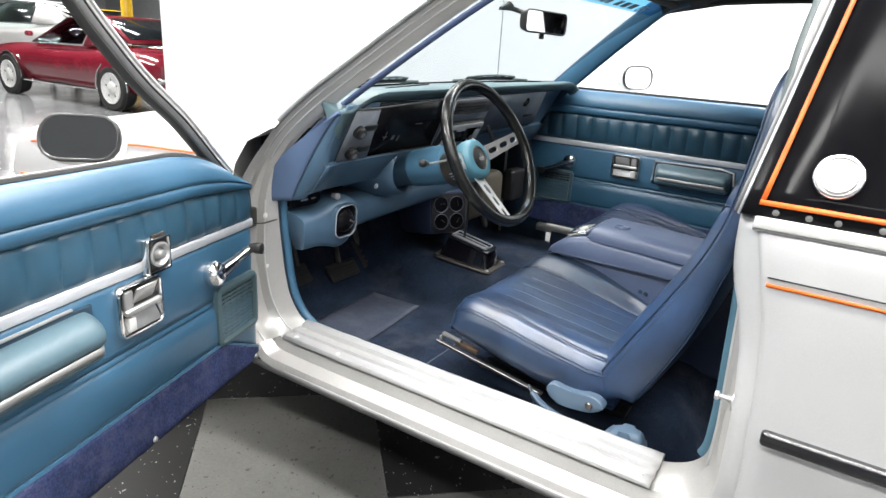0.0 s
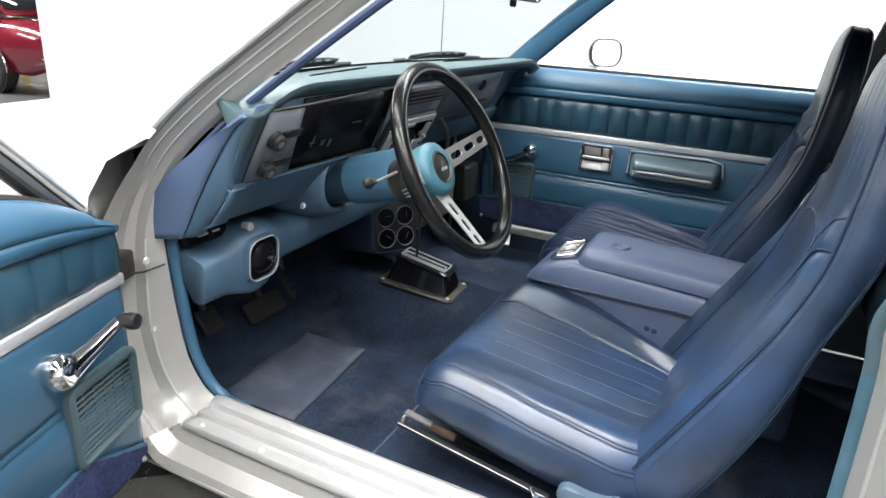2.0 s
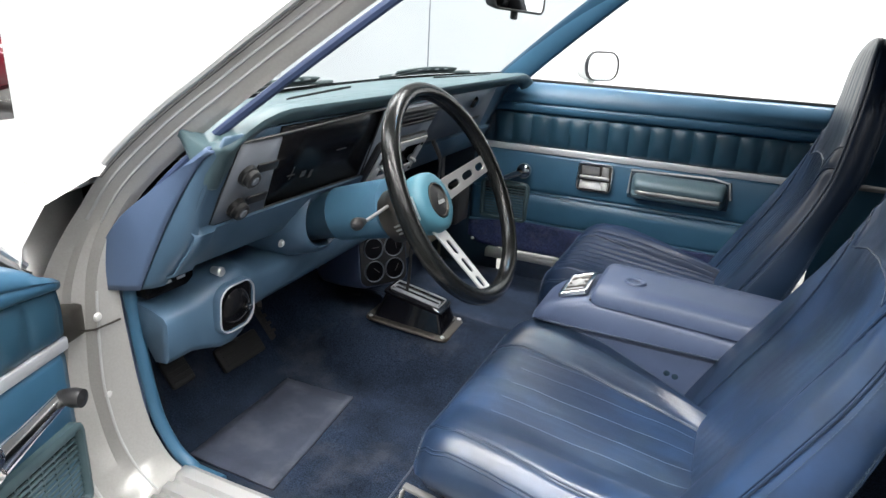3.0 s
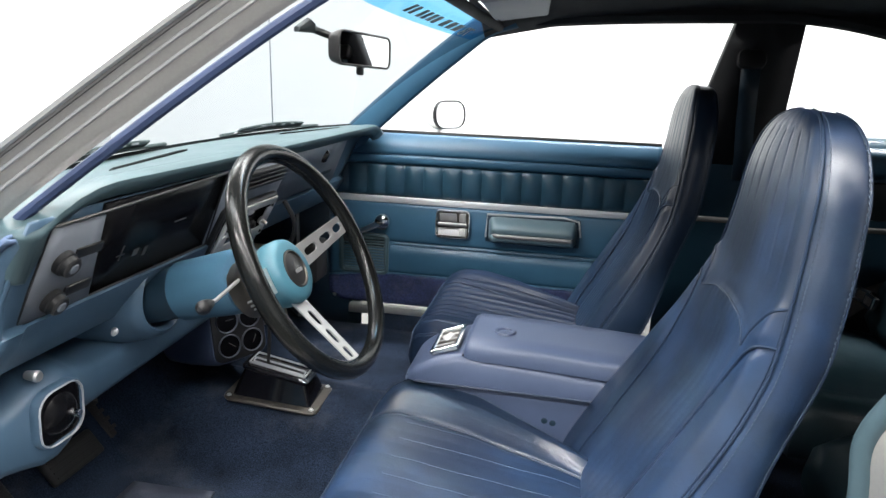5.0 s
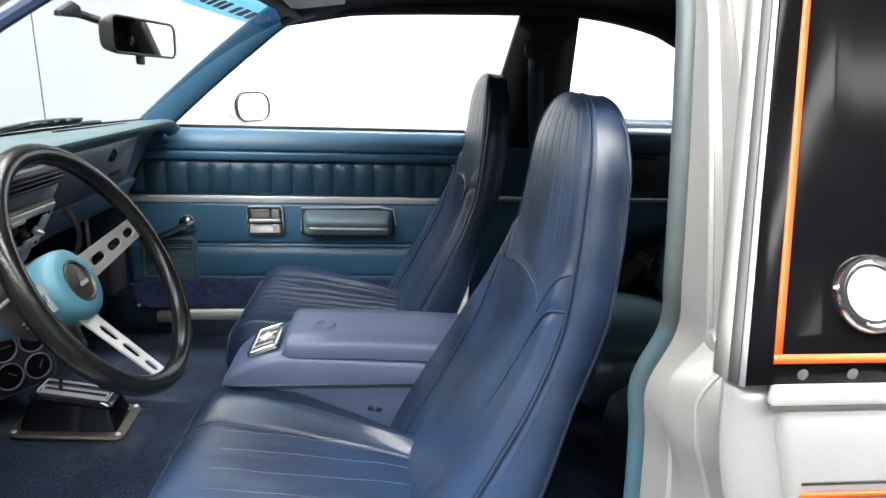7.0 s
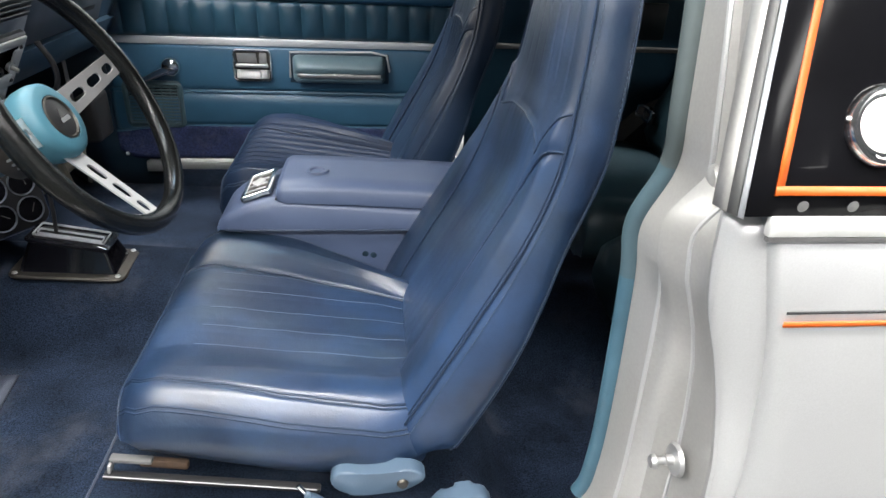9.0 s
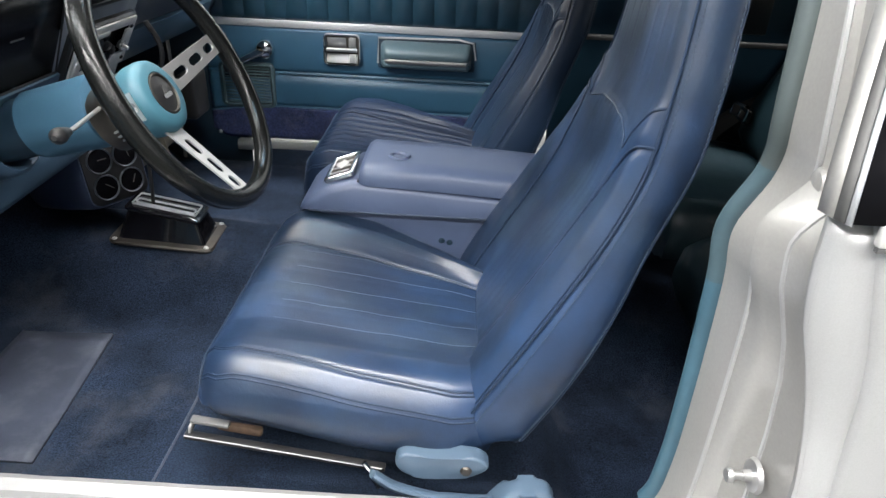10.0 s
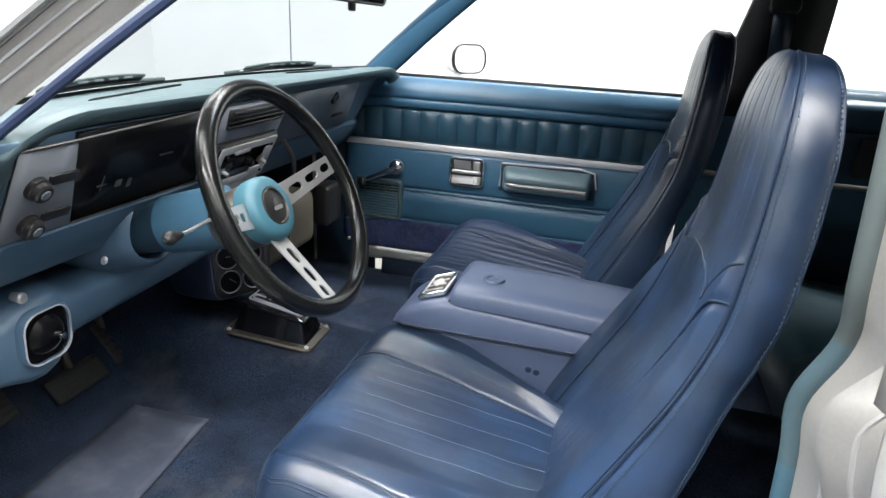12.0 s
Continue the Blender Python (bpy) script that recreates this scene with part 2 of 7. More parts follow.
M["bracket"] = material("bracket", (0.66, 0.66, 0.65), 0.34, metal=0.3, vary=0.15, vary_scale=30)
M["white_wall"] = material("white_wall", (0.86, 0.87, 0.88), 0.6, vary=0.02, vary_scale=1.2)
M["ceiling_white"] = material("ceiling_white", (0.16, 0.165, 0.17), 0.8, vary=0.06)
M["grey_wall"] = material("grey_wall", (0.17, 0.19, 0.215), 0.7, vary=0.08)
M["hall_wall"] = material("hall_wall", (0.42, 0.44, 0.46), 0.7, vary=0.08)
M["epoxy"] = material("epoxy", (0.16, 0.165, 0.17), 0.16, vary=0.15, vary_scale=0.8, fine=0.12, grain_scale=90)
M["red_paint"] = material("red_paint", (0.155, 0.011, 0.022), 0.18, vary=0.08, coat=0.8)
M["yellow_paint"] = material("yellow_paint", (0.75, 0.45, 0.02), 0.3, coat=0.5)
M["blue_paint"] = material("blue_paint", (0.05, 0.10, 0.2), 0.25, coat=0.6)
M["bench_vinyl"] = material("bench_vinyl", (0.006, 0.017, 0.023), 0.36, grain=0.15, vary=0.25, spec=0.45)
M["frame_grey"] = material("frame_grey", (0.30, 0.30, 0.30), 0.35, metal=0.5, vary=0.12, vary_scale=20)
M["dark_glass"] = material("dark_glass", (0.01, 0.013, 0.015), 0.06, coat=0.5)
M["tyre"] = material("tyre", (0.015, 0.015, 0.015), 0.75, grain=0.3)
M["heater_tan"] = material("heater_tan", (0.075, 0.068, 0.052), 0.6, vary=0.25, vary_scale=9)
M["lens_white"] = material("lens_white", (0.8, 0.77, 0.72), 0.25, vary=0.04)
M["mirror"] = material("mirror", (0.9, 0.91, 0.92), 0.02, metal=1.0, vary=0.0, rough_vary=0.0)


def add_dust(mat, tint, scale, lo, hi):
    """Lighter worn patches mixed into a material's colour."""
    nt = mat.node_tree
    b = nt.nodes["Principled BSDF"]
    src = b.inputs["Base Color"].links[0].from_socket
    co = nt.nodes.new("ShaderNodeTexCoord")
    nz = nt.nodes.new("ShaderNodeTexNoise")
    nz.inputs["Scale"].default_value = scale
    nz.inputs["Detail"].default_value = 6
    nz.inputs["Roughness"].default_value = 0.65
    nt.links.new(co.outputs["Object"], nz.inputs["Vector"])
    mr = nt.nodes.new("ShaderNodeMapRange")
    mr.inputs["From Min"].default_value, mr.inputs["From Max"].default_value = lo, hi
    nt.links.new(nz.outputs["Fac"], mr.inputs["Value"])
    mix = nt.nodes.new("ShaderNodeMix")
    mix.data_type = "RGBA"
    nt.links.new(mr.outputs[0], mix.inputs["Factor"])
    nt.links.new(src, mix.inputs[6])
    mix.inputs[7].default_value = (*tint, 1)
    nt.links.new(mix.outputs[2], b.inputs["Base Color"])


add_dust(M["carpet"], (0.060, 0.067, 0.083), 5.5, 0.52, 0.85)
add_dust(M["door_carpet"], (0.075, 0.078, 0.12), 30, 0.5, 0.8)
add_dust(M["seat_vinyl"], (0.036, 0.064, 0.100), 6, 0.48, 0.85)
add_dust(M["seat_vinyl"], (0.011, 0.018, 0.046), 3.2, 0.50, 0.80)
add_dust(M["seat_vinyl"], (0.019, 0.048, 0.118), 4.3, 0.48, 0.72)
add_dust(M["mat"], (0.10, 0.11, 0.13), 14, 0.5, 0.9)


def tile_material(name, base, chip, density):
    """Vinyl floor tile with small chips of another colour."""
    mat = material(name, base, 0.30, vary=0.10, vary_scale=9, fine=0.10, grain_scale=160)
    nt = mat.node_tree
    b = nt.nodes["Principled BSDF"]
    src = b.inputs["Base Color"].links[0].from_socket
    co = nt.nodes.new("ShaderNodeTexCoord")
    vor = nt.nodes.new("ShaderNodeTexVoronoi")
    vor.inputs["Scale"].default_value = 70
    st = nt.nodes.new("ShaderNodeMapping")
    st.inputs["Scale"].default_value = (1, 0.4, 1)
    nz = nt.nodes.new("ShaderNodeTexNoise")
    nz.inputs["Scale"].default_value = 25
    mx = nt.nodes.new("ShaderNodeVectorMath")
    mx.operation = "MULTIPLY_ADD"
    mx.inputs[1].default_value = (0.05, 0.05, 0.05)
    nt.links.new(co.outputs["Object"], nz.inputs["Vector"])
    nt.links.new(nz.outputs["Color"], mx.inputs[0])
    nt.links.new(co.outputs["Object"], mx.inputs[2])
    nt.links.new(mx.outputs[0], st.inputs["Vector"])
    nt.links.new(st.outputs[0], vor.inputs["Vector"])
    lt = nt.nodes.new("ShaderNodeMath")
    lt.operation = "LESS_THAN"
    lt.inputs[1].default_value = density
    nt.links.new(vor.outputs["Distance"], lt.inputs[0])
    mix = nt.nodes.new("ShaderNodeMix")
    mix.data_type = "RGBA"
    nt.links.new(lt.outputs[0], mix.inputs["Factor"])
    nt.links.new(src, mix.inputs[6])
    mix.inputs[7].default_value = (*chip, 1)
    nt.links.new(mix.outputs[2], b.inputs["Base Color"])
    return mat


M["tile_grey"] = tile_material("tile_grey", (0.118, 0.118, 0.11), (0.045, 0.045, 0.042), 0.17)
M["tile_black"] = tile_material("tile_black", (0.018, 0.018, 0.018), (0.45, 0.45, 0.43), 0.14)


def glass_material(name, tint, rough=0.0):
    mat = bpy.data.materials.new(name)
    mat.use_nodes = True
    nt = mat.node_tree
    nt.nodes.remove(nt.nodes["Principled BSDF"])
    tr = nt.nodes.new("ShaderNodeBsdfTransparent")
    tr.inputs[0].default_value = (*tint, 1)
    gl = nt.nodes.new("ShaderNodeBsdfGlossy")
    gl.inputs["Roughness"].default_value = rough
    mix = nt.nodes.new("ShaderNodeMixShader")
    mix.inputs[0].default_value = 0.05
    nt.links.new(tr.outputs[0], mix.inputs[1])
    nt.links.new(gl.outputs[0], mix.inputs[2])
    nt.links.new(mix.outputs[0], nt.nodes["Material Output"].inputs[0])
    return mat


M["glass"] = glass_material("glass", (0.93, 0.965, 0.975))
M["screen_glass"] = glass_material("screen_glass", (0.45, 0.485, 0.50))
M["tint_band"] = glass_material("tint_band", (0.11, 0.33, 0.52))
M["car_glass"] = glass_material("car_glass", (0.72, 0.78, 0.78))

# ---- showroom ----
def slab(name, size, loc, mat, label, category="wall"):
    ob = part(name, rbox(*size, Matrix.Translation(loc), bevel=0), M[mat])
    return tagged(ob, label, category, kind="structure")


ground = slab("floor", (44, 30, 0.2), (-11, 3, -0.1), "epoxy", "polished grey showroom floor", "floor")
slab("wall_front", (0.12, 4.05, 3.6), (-3.53, 3.46, 1.8), "white_wall", "plain white studio wall ahead of the coupe")
slab("wall_side", (9.5, 0.12, 3.6), (1.28, 4.1, 1.8), "white_wall", "plain white studio wall beside the coupe")
slab("wall_rear", (0.12, 13.0, 3.6), (6.0, -2.4, 1.8), "white_wall", "plain white wall behind the coupe")
slab("wall_back", (33.5, 0.12, 3.6), (-10.7, -8.5, 1.8), "grey_wall", "grey wall along the showroom")
slab("wall_far", (0.12, 30, 3.6), (-27.5, 3, 1.8), "hall_wall", "pale grey wall at the far end of the showroom")
slab("wall_east", (24.0, 0.12, 3.6), (-15.5, 15.0, 1.8), "hall_wall", "pale grey wall behind the parked cars")
slab("ceiling", (36, 25, 0.1), (-10, 3, 3.68), "ceiling_white", "dark grey showroom ceiling", "ceiling")

# ---- coupe body ----
coupe = thing("coupe", (0.5, 0, 0), "silver two-door coupe with orange pinstripes, driver's door open", "car")

# lip of the door opening on the driver's side: x, y, z, sill weight, width factor
LIP = [(0.482, -0.50, 1.234, 0, 0.6), (0.39, -0.53, 1.177, 0, 0.60), (0.285, -0.565, 1.100, 0, 0.60), (0.14, -0.61, 0.986, 0, 0.60), (0.046, -0.637, 0.908, 0, 0.64), (-0.040, -0.652, 0.825, 0, 0.67), (-0.080, -0.66, 0.745, 0, 0.78), (-0.083, -0.66, 0.66, 0, 0.95), (-0.066, -0.656, 0.50, 0, 1), (-0.045, -0.65, 0.43, 0.2, 1), (-0.01, -0.645, 0.392, 0.7, 1), (0.05, -0.64, 0.378, 1, 1), (0.45, -0.64, 0.378, 1, 1), (0.80, -0.64, 0.378, 1, 1), (0.882, -0.642, 0.386, 0.8, 1), (0.934, -0.648, 0.425, 0.3, 0.9), (0.944, -0.655, 0.50, 0, 0.65), (0.942, -0.66, 0.62, 0, 0.6), (0.937, -0.662, 0.75, 0, 0.62), (0.932, -0.662, 0.81, 0, 0.5), (0.9485, -0.674, 0.872, 0, 0.38), (0.9445, -0.679, 0.93, 0, 0.35), (0.946, -0.652, 1.08, 0, 0.3), (0.955, -0.605, 1.18, 0, 0.3), (0.945, -0.545, 1.23, 0, 0.4), (0.85, -0.495, 1.24, 0, 1), (0.62, -0.49, 1.242, 0, 1.2)]
PILLAR = [(0, 0), (0.004, 0.014), (0.010, 0.048), (0.030, 0.056), (0.036, 0.085), (0.048, 0.095), (0.056, 0.125), (0.062, 0.145)]
SILL = [(0, 0), (0, 0.014), (0.002, 0.05), (0.006, 0.086), (0.030, 0.092), (0.036, 0.104), (0.042, 0.12), (0.060, 0.126)]


def lip_points(n=6):
    rows = spline([Vector((x, y, z)) for x, y, z, w, k in LIP], n, closed=True)
    ws = spline([Vector((w, k, 0)) for x, y, z, w, k in LIP], n, closed=True)
    return rows, ws


def jamb_edge(z):
    """Outer edge of the rear jamb at a height: x and y."""
    zs = (0.28, 0.34, 0.40, 0.50, 0.60, 0.65, 0.707, 0.75, 0.80, 0.84, 0.88)
    return (float(np.interp(z, zs, (0.93, 0.945, 0.965, 0.977, 0.976, 0.973, 0.966, 0.956, 0.939, 0.933, 0.932))),
            float(np.interp(z, zs, (-0.75, -0.772, -0.795, -0.812, -0.816, -0.815, -0.808, -0.803, -0.80, -0.799, -0.797))))


def quarter_edge(z):
    """Front edge of the quarter panel at a height."""
    return float(np.interp(z, (0.2, 0.34, 0.5, 0.65, 0.70, 0.75, 0.79, 0.83, 0.865, 0.89), (0.985, 1.0, 1.004, 0.998, 0.994, 0.988, 0.980, 0.969, 0.961, 0.954)))


def ridge_edge(z):
    return float(np.interp(z, (0.45, 0.594, 0.66, 0.715, 0.753, 0.805, 0.85, 0.89), (0.964, 0.962, 0.960, 0.958, 0.950, 0.931, 0.927, 0.930)))


def opening_frame(side=-1):
    """The stepped metal frame round a door opening."""
    rows, ws = lip_points()
    cx, cz = 0.48, 0.80
    bm = bmesh.new()
    sec = []
    m = len(rows)
    for i, p in enumerate(rows):
        d = rows[(i + 1) % m] - rows[i - 1]
        nrm = Vector((d.z, 0, -d.x)).normalized()
        if nrm.dot(Vector((p.x - cx, 0, p.z - cz))) < 0:
            nrm = -nrm
        w, k = max(0, min(1, ws[i].x)), ws[i].y
        hi = max(0.0, min(1.0, (p.z - 0.9) / 0.3))
        line = []
        for (o1, d1), (o2, d2) in zip(PILLAR, SILL):
            o, dd = lerp(o1 * k, o2, w), lerp(d1, d2, w) * (1 - (0.65 * hi if p.x > 0.8 else 0.73 * max(0.0, min(1.0, (p.z - 0.56) / 0.24))))
            if p.x < 0.6 and p.z > 0.70:
                # the windscreen pillar is almost flat
                f = 0.48 * min(1.0, (p.z - 0.70) / 0.15)
                dd = lerp(dd, o / (PILLAR[-1][0] * k) * PILLAR[-1][1] * 0.27, f)
            q = Vector((p.x, p.y, p.z)) + nrm * o + Vector((0, -dd, 0))
            if p.x > 0.8 and q.z > 0.86:
                q.y = max(q.y, -0.794 + 0.395 * (q.z - 0.904))
            line.append(q)
        if p.x > 0.8 and 0.40 < p.z < 0.92:
            z = p.z
            w = max(0.0, min(1.0, (z - 0.42) / 0.10, (0.92 - z) / 0.09))
            w = w * w * (3 - 2 * w)
            bx, by = jamb_edge(z)
            rx = ridge_edge(z)
            back = max(rx + 0.006, bx + 0.006)
            goal = {3: (rx - 0.006, -0.722), 4: (rx - 0.003, -0.734), 5: (lerp(rx, back, 0.75), -0.750), 6: (back, lerp(-0.735, by, 0.75)), 7: (bx, by)}
            for k, (gx, gy) in goal.items():
                line[k] = line[k].lerp(Vector((gx, gy, z)), w)
        sec.append([Vector((q.x, q.y * -side, q.z)) for q in line])
    grid(bm, sec, close_u=True)
    return bm, sec


frame_mesh, SEC = opening_frame()
# pressed jamb ridges in brighter silver; the last two paint light streaks on the pillar
for k, i0, i1, r in ((2, 92, 150, 0.0026), (5, 92, 138, 0.0025), (2, 40, 62, 0.002), (5, 42, 62, 0.003), (3, 1, 34, 0.0022), (5, 1, 34, 0.0022)):
    part("ridge_streak", tube([SEC[i][k] for i in range(i0, i1)], r, 6), M["silver"], coupe, "ridge line in brighter silver, with light streaks painted on the pillar")
part("door_frame", frame_mesh, M["jamb"], coupe, "bare silver door frame with stepped edges", smooth=33)


part("drip_rail", tube([SEC[i][7] + V(-0.004, -0.001, 0.004) for i in range(0, 29)], 0.0055, 8), M["silver"], coupe, "bright drip rail along the windscreen pillar")
part("rail_gap", tube([SEC[i][6] + V(-0.002, -0.003, 0.002) for i in range(0, 30)], 0.0022, 6), M["seal_grey"], coupe, "dark joint beside the drip rail")


def lip_run(i0, i1, off=(0, 0, 0), side=1, n=6):
    rows, _ = lip_points(n)
    return [Vector((p.x + off[0], (p.y + off[1]) * side, p.z + off[2])) for p in rows[i0 * n:i1 * n + 1]]


part("windlace", tube(lip_run(6, 11, (0.006, 0.012, 0)), 0.0100, 16), M["door_vinyl"], coupe, "thin blue rubber welt at the front jamb")
# one welt in three pieces, from blue below to grey at the top
part("windlace", tube(lip_run(15, 18, (-0.002, 0.008, 0)), 0.0098, 16), M["welt_blue"], coupe, "blue rubber welt low on the rear jamb")
part("windlace", tube(lip_run(18, 20, (-0.002, 0.008, 0)), 0.0098, 16), M["welt_mid"], coupe, "blue-grey rubber welt at the bend of the jamb")
part("windlace", tube(lip_run(20, 23, (-0.002, 0.008, 0)), 0.0098, 16), M["welt"], coupe, "grey rubber welt high on the rear jamb")
part("windlace", tube(lip_run(0, 5, (0.006, 0.012, -0.004)), 0.0068, 8), M["pillar_welt"], coupe, "thin blue welt along the windscreen pillar")

# sill plate with ridges
bm = bmesh.new()
prof = [(-0.637, 0.374), (-0.637, 0.394), (-0.645, 0.397), (-0.66, 0.393), (-0.664, 0.384), (-0.674, 0.383), (-0.677, 0.389), (-0.690, 0.388), (-0.693, 0.381), (-0.703, 0.381), (-0.706, 0.387), (-0.722, 0.385), (-0.728, 0.378)]
rows = []
for i in range(41):
    x = lerp(-0.005, 0.872, i / 40)
    rows.append([V(x, y, z + 0.0012 * noise.noise((x * 30, y * 60, 1))) for y, z in prof])
grid(bm, rows)
part("sill_plate", bm, M["aluminium"], coupe, "scuffed ribbed aluminium sill plate", smooth=30, thick=0.002)
for x in (0.03, 0.16, 0.36, 0.56, 0.76, 0.85):
    part("sill_screw", lathe([(0.001, 0.003), (0.004, 0.0025), (0.006, 0.0)], 10, Matrix.Translation((x, -0.714, 0.387))), M["bracket"], coupe)
# the same plate on the far side
bm = bmesh.new()
grid(bm, [[V(x, y, z) for y, z in ((0.626, 0.366), (0.626, 0.388), (0.632, 0.393), (0.660, 0.391))] for x in (0.020, 0.5, 0.905)])
part("sill_plate", bm, M["aluminium"], coupe, "aluminium sill plate under the passenger door", smooth=30, thick=0.002)
# outer rocker
bm = bmesh.new()
grid(bm, [[V(x, y, z) for y, z in ((-0.764, 0.322), (-0.762, 0.312), (-0.735, 0.285), (-0.69, 0.25), (-0.65, 0.21), (-0.60, 0.19))] for x in (-0.16, 0.2, 0.6, 1.04)])
part("rocker", bm, M["silver"], coupe, "silver rocker panel below the door", thick=0.003)

# seams and bolts on the front jamb
part("jamb_seam", tube([V(-0.079, -0.668, 0.645), V(-0.085, -0.705, 0.642), V(-0.104, -0.720, 0.640), V(-0.113, -0.752, 0.636)], 0.0016, 6), M["steel_dark"], coupe, "dark sealed panel joint")
for jx, jy, jz in ((-0.083, -0.700, 0.535), (-0.110, -0.755, 0.60), (-0.084, -0.70, 0.66)):
    part("jamb_bolt", lathe([(0.0, 0.004), (0.005, 0.0035), (0.007, 0.0)], 12, axes((jx, jy, jz), (0, 1, 0), (0, 0, 1), (1, -0.2, 0))), M["bracket"], coupe)

# striker pin on the rear jamb
st = part("striker", lathe([(0.0, 0.034), (0.007, 0.034), (0.0085, 0.031), (0.0085, 0.028), (0.0045, 0.026), (0.0045, 0.016), (0.006, 0.015), (0.0065, 0.006), (0.018, 0.005), (0.020, 0.0)], 18, axes((0.972, -0.760, 0.602), (0, 1, 0), (0, 0, 1), (-1, -0.10, 0.05)) @ Matrix.Scale(0.85, 4)), M["brushed"], coupe, "bright striker pin bolted to the jamb")
part("jamb_plug", lathe([(0.0, 0.004), (0.009, 0.003), (0.012, 0.0)], 14, axes((0.950, -0.735, 0.885), (0, 1, 0), (0, 0, 1), (-1, -0.3, 0))), M["jamb"], coupe)

# quarter panel on the driver's side
def quarter(side):
    bm = bmesh.new()
    rows = []
    zz = np.linspace(0.20, 0.887, 30)
    for k, x in enumerate((0.0, 0.0, 0.0, 1.03, 1.2, 1.5, 1.8, 2.05, 2.2)):
        b = -0.02 * max(0, (x - 1.5) / 0.7) ** 2 * 3
        pr = [(-0.745, 0.20), (-0.785, 0.27), (-0.812, 0.42), (-0.822, 0.60), (-0.824, 0.76), (-0.822, 0.83), (-0.818, 0.872), (-0.811, 0.887)]
        yy = np.interp(zz, [q[1] for q in pr], [q[0] for q in pr])
        row = []
        for y, z in zip(yy, zz):
            qx = quarter_edge(z)
            if k == 0:
                row.append(V(qx - 0.002, (y + 0.010) * -side, z))
            elif k == 1:
                row.append(V(qx - 0.001, (y + 0.003) * -side, z))
            elif k == 2:
                row.append(V(qx + 0.004, y * -side, z))
            else:
                row.append(V(x, (y - b) * -side, z))
        rows.append(row)
    grid(bm, rows)
    return bm


bm = bmesh.new()
rows = []
for z in np.linspace(0.24, 0.885, 36):
    bx, by = jamb_edge(z)
    qx = quarter_edge(z)
    qy = float(np.interp(z, (0.20, 0.27, 0.42, 0.60, 0.76, 0.83, 0.872, 0.887), (-0.745, -0.785, -0.812, -0.822, -0.824, -0.822, -0.818, -0.811))) + 0.004
    my = min(qy + 0.006, by - 0.004) if by > qy else qy + 0.003
    rows.append([V(bx + 0.002, by + 0.012, z), V(bx - 0.001, by + 0.003, z), V(bx + 0.003, by - 0.0015, z), V(lerp(bx, qx, 0.35), lerp(by, my, 0.8), z), V(lerp(bx, qx, 0.75), my, z), V(qx + 0.002, qy, z)])
grid(bm, rows)
part("jamb_flange", bm, M["silver"], coupe, "bright rolled flange between jamb and quarter panel", smooth=60, thick=0.002)
part("quarter_panel", quarter(-1), M["silver"], coupe, "silver rear quarter panel", smooth=60, thick=0.004)
part("quarter_panel", quarter(1), M["silver"], coupe, smooth=60, thick=0.004)


def sail(x, z):
    """Outer skin above the belt on the driver's side: y at a height."""
    return -0.810 + 0.395 * (z - 0.904)


def sail_patch(x0, x1, lean0, lean1, z0, z1, off, nx=6, nz=10, clip=None):
    bm = bmesh.new()
    rows = []
    for j in range(nz + 1):
        z = lerp(z0, z1, j / nz)
        a, b = x0 + lean0 * (z - 0.9), x1 + lean1 * (z - 0.9)
        rows.append([V(lerp(a, b, i / nx), sail(0, z) - off, z) for i in range(nx + 1)])
    grid(bm, rows)
    return bm


LEAN = 0.167
EDGE = 0.950


def sail_strip(a, b, in_a, in_b, z0=0.888, z1=1.215, nz=10):
    """A strip up the pillar beside the orange border: offsets along x and inward at both edges."""
    bm = bmesh.new()
    rows = []
    for j in range(nz + 1):
        z = lerp(z0, z1, j / nz)
        x = EDGE + LEAN * (z - 0.904)
        rows.append([V(x + lerp(a, b, f), sail(0, z) + lerp(in_a, in_b, f), z) for f in (0, 0.5, 1)])
    grid(bm, rows)
    return bm


part("sail_panel", sail_patch(EDGE - 0.016, 1.9, LEAN, -0.9, 0.889, 1.215, 0.0, nx=12), M["sail_black"], coupe, "gloss black quarter panel with an orange border", thick=0.003)
part("pillar_moulding", sail_strip(-0.0190, -0.0165, 0.002, -0.001), M["strip"], coupe, "bright moulding along the pillar edge", thick=0.002)
part("pillar_seal", sail_strip(-0.0225, -0.0190, 0.010, 0.003), M["seal_grey"], coupe, "grey rubber pillar seal", thick=0.002)
part("pillar_flange", sail_strip(-0.0260, -0.0225, 0.024, 0.010), M["jamb"], coupe, "silver pillar flange", thick=0.002)
part("orange_line", sail_patch(EDGE, EDGE + 0.0058, LEAN, LEAN, 0.904, 1.21, 0.004, nx=1), M["orange"], coupe, "orange pinstripe border", thick=0.0012)
part("orange_line", sail_patch(EDGE, 1.75, LEAN, -0.5, 0.904, 0.910, 0.0042, nz=1), M["orange"], coupe, "orange pinstripe border", thick=0.0012)
rng = random.Random(4)
for i in range(9):
    x = 0.975 + 0.035 * i + rng.uniform(-0.006, 0.006)
    blob = bmesh.new()
    lathe([(0.0, 0.0008), (rng.uniform(0.002, 0.0035), 0.0006), (0.0042, 0)], 10, axes((x, sail(0, 0.897) - 0.004, 0.897), (1, 0, 0), (0, 0, 1)), blob)
    part("sealer_blob", blob, M["seal_grey"], coupe)
bm = rbox(0.95, 0.008, 0.015, Matrix.Translation((1.425, -0.8175, 0.8825)), 0.002, 2)
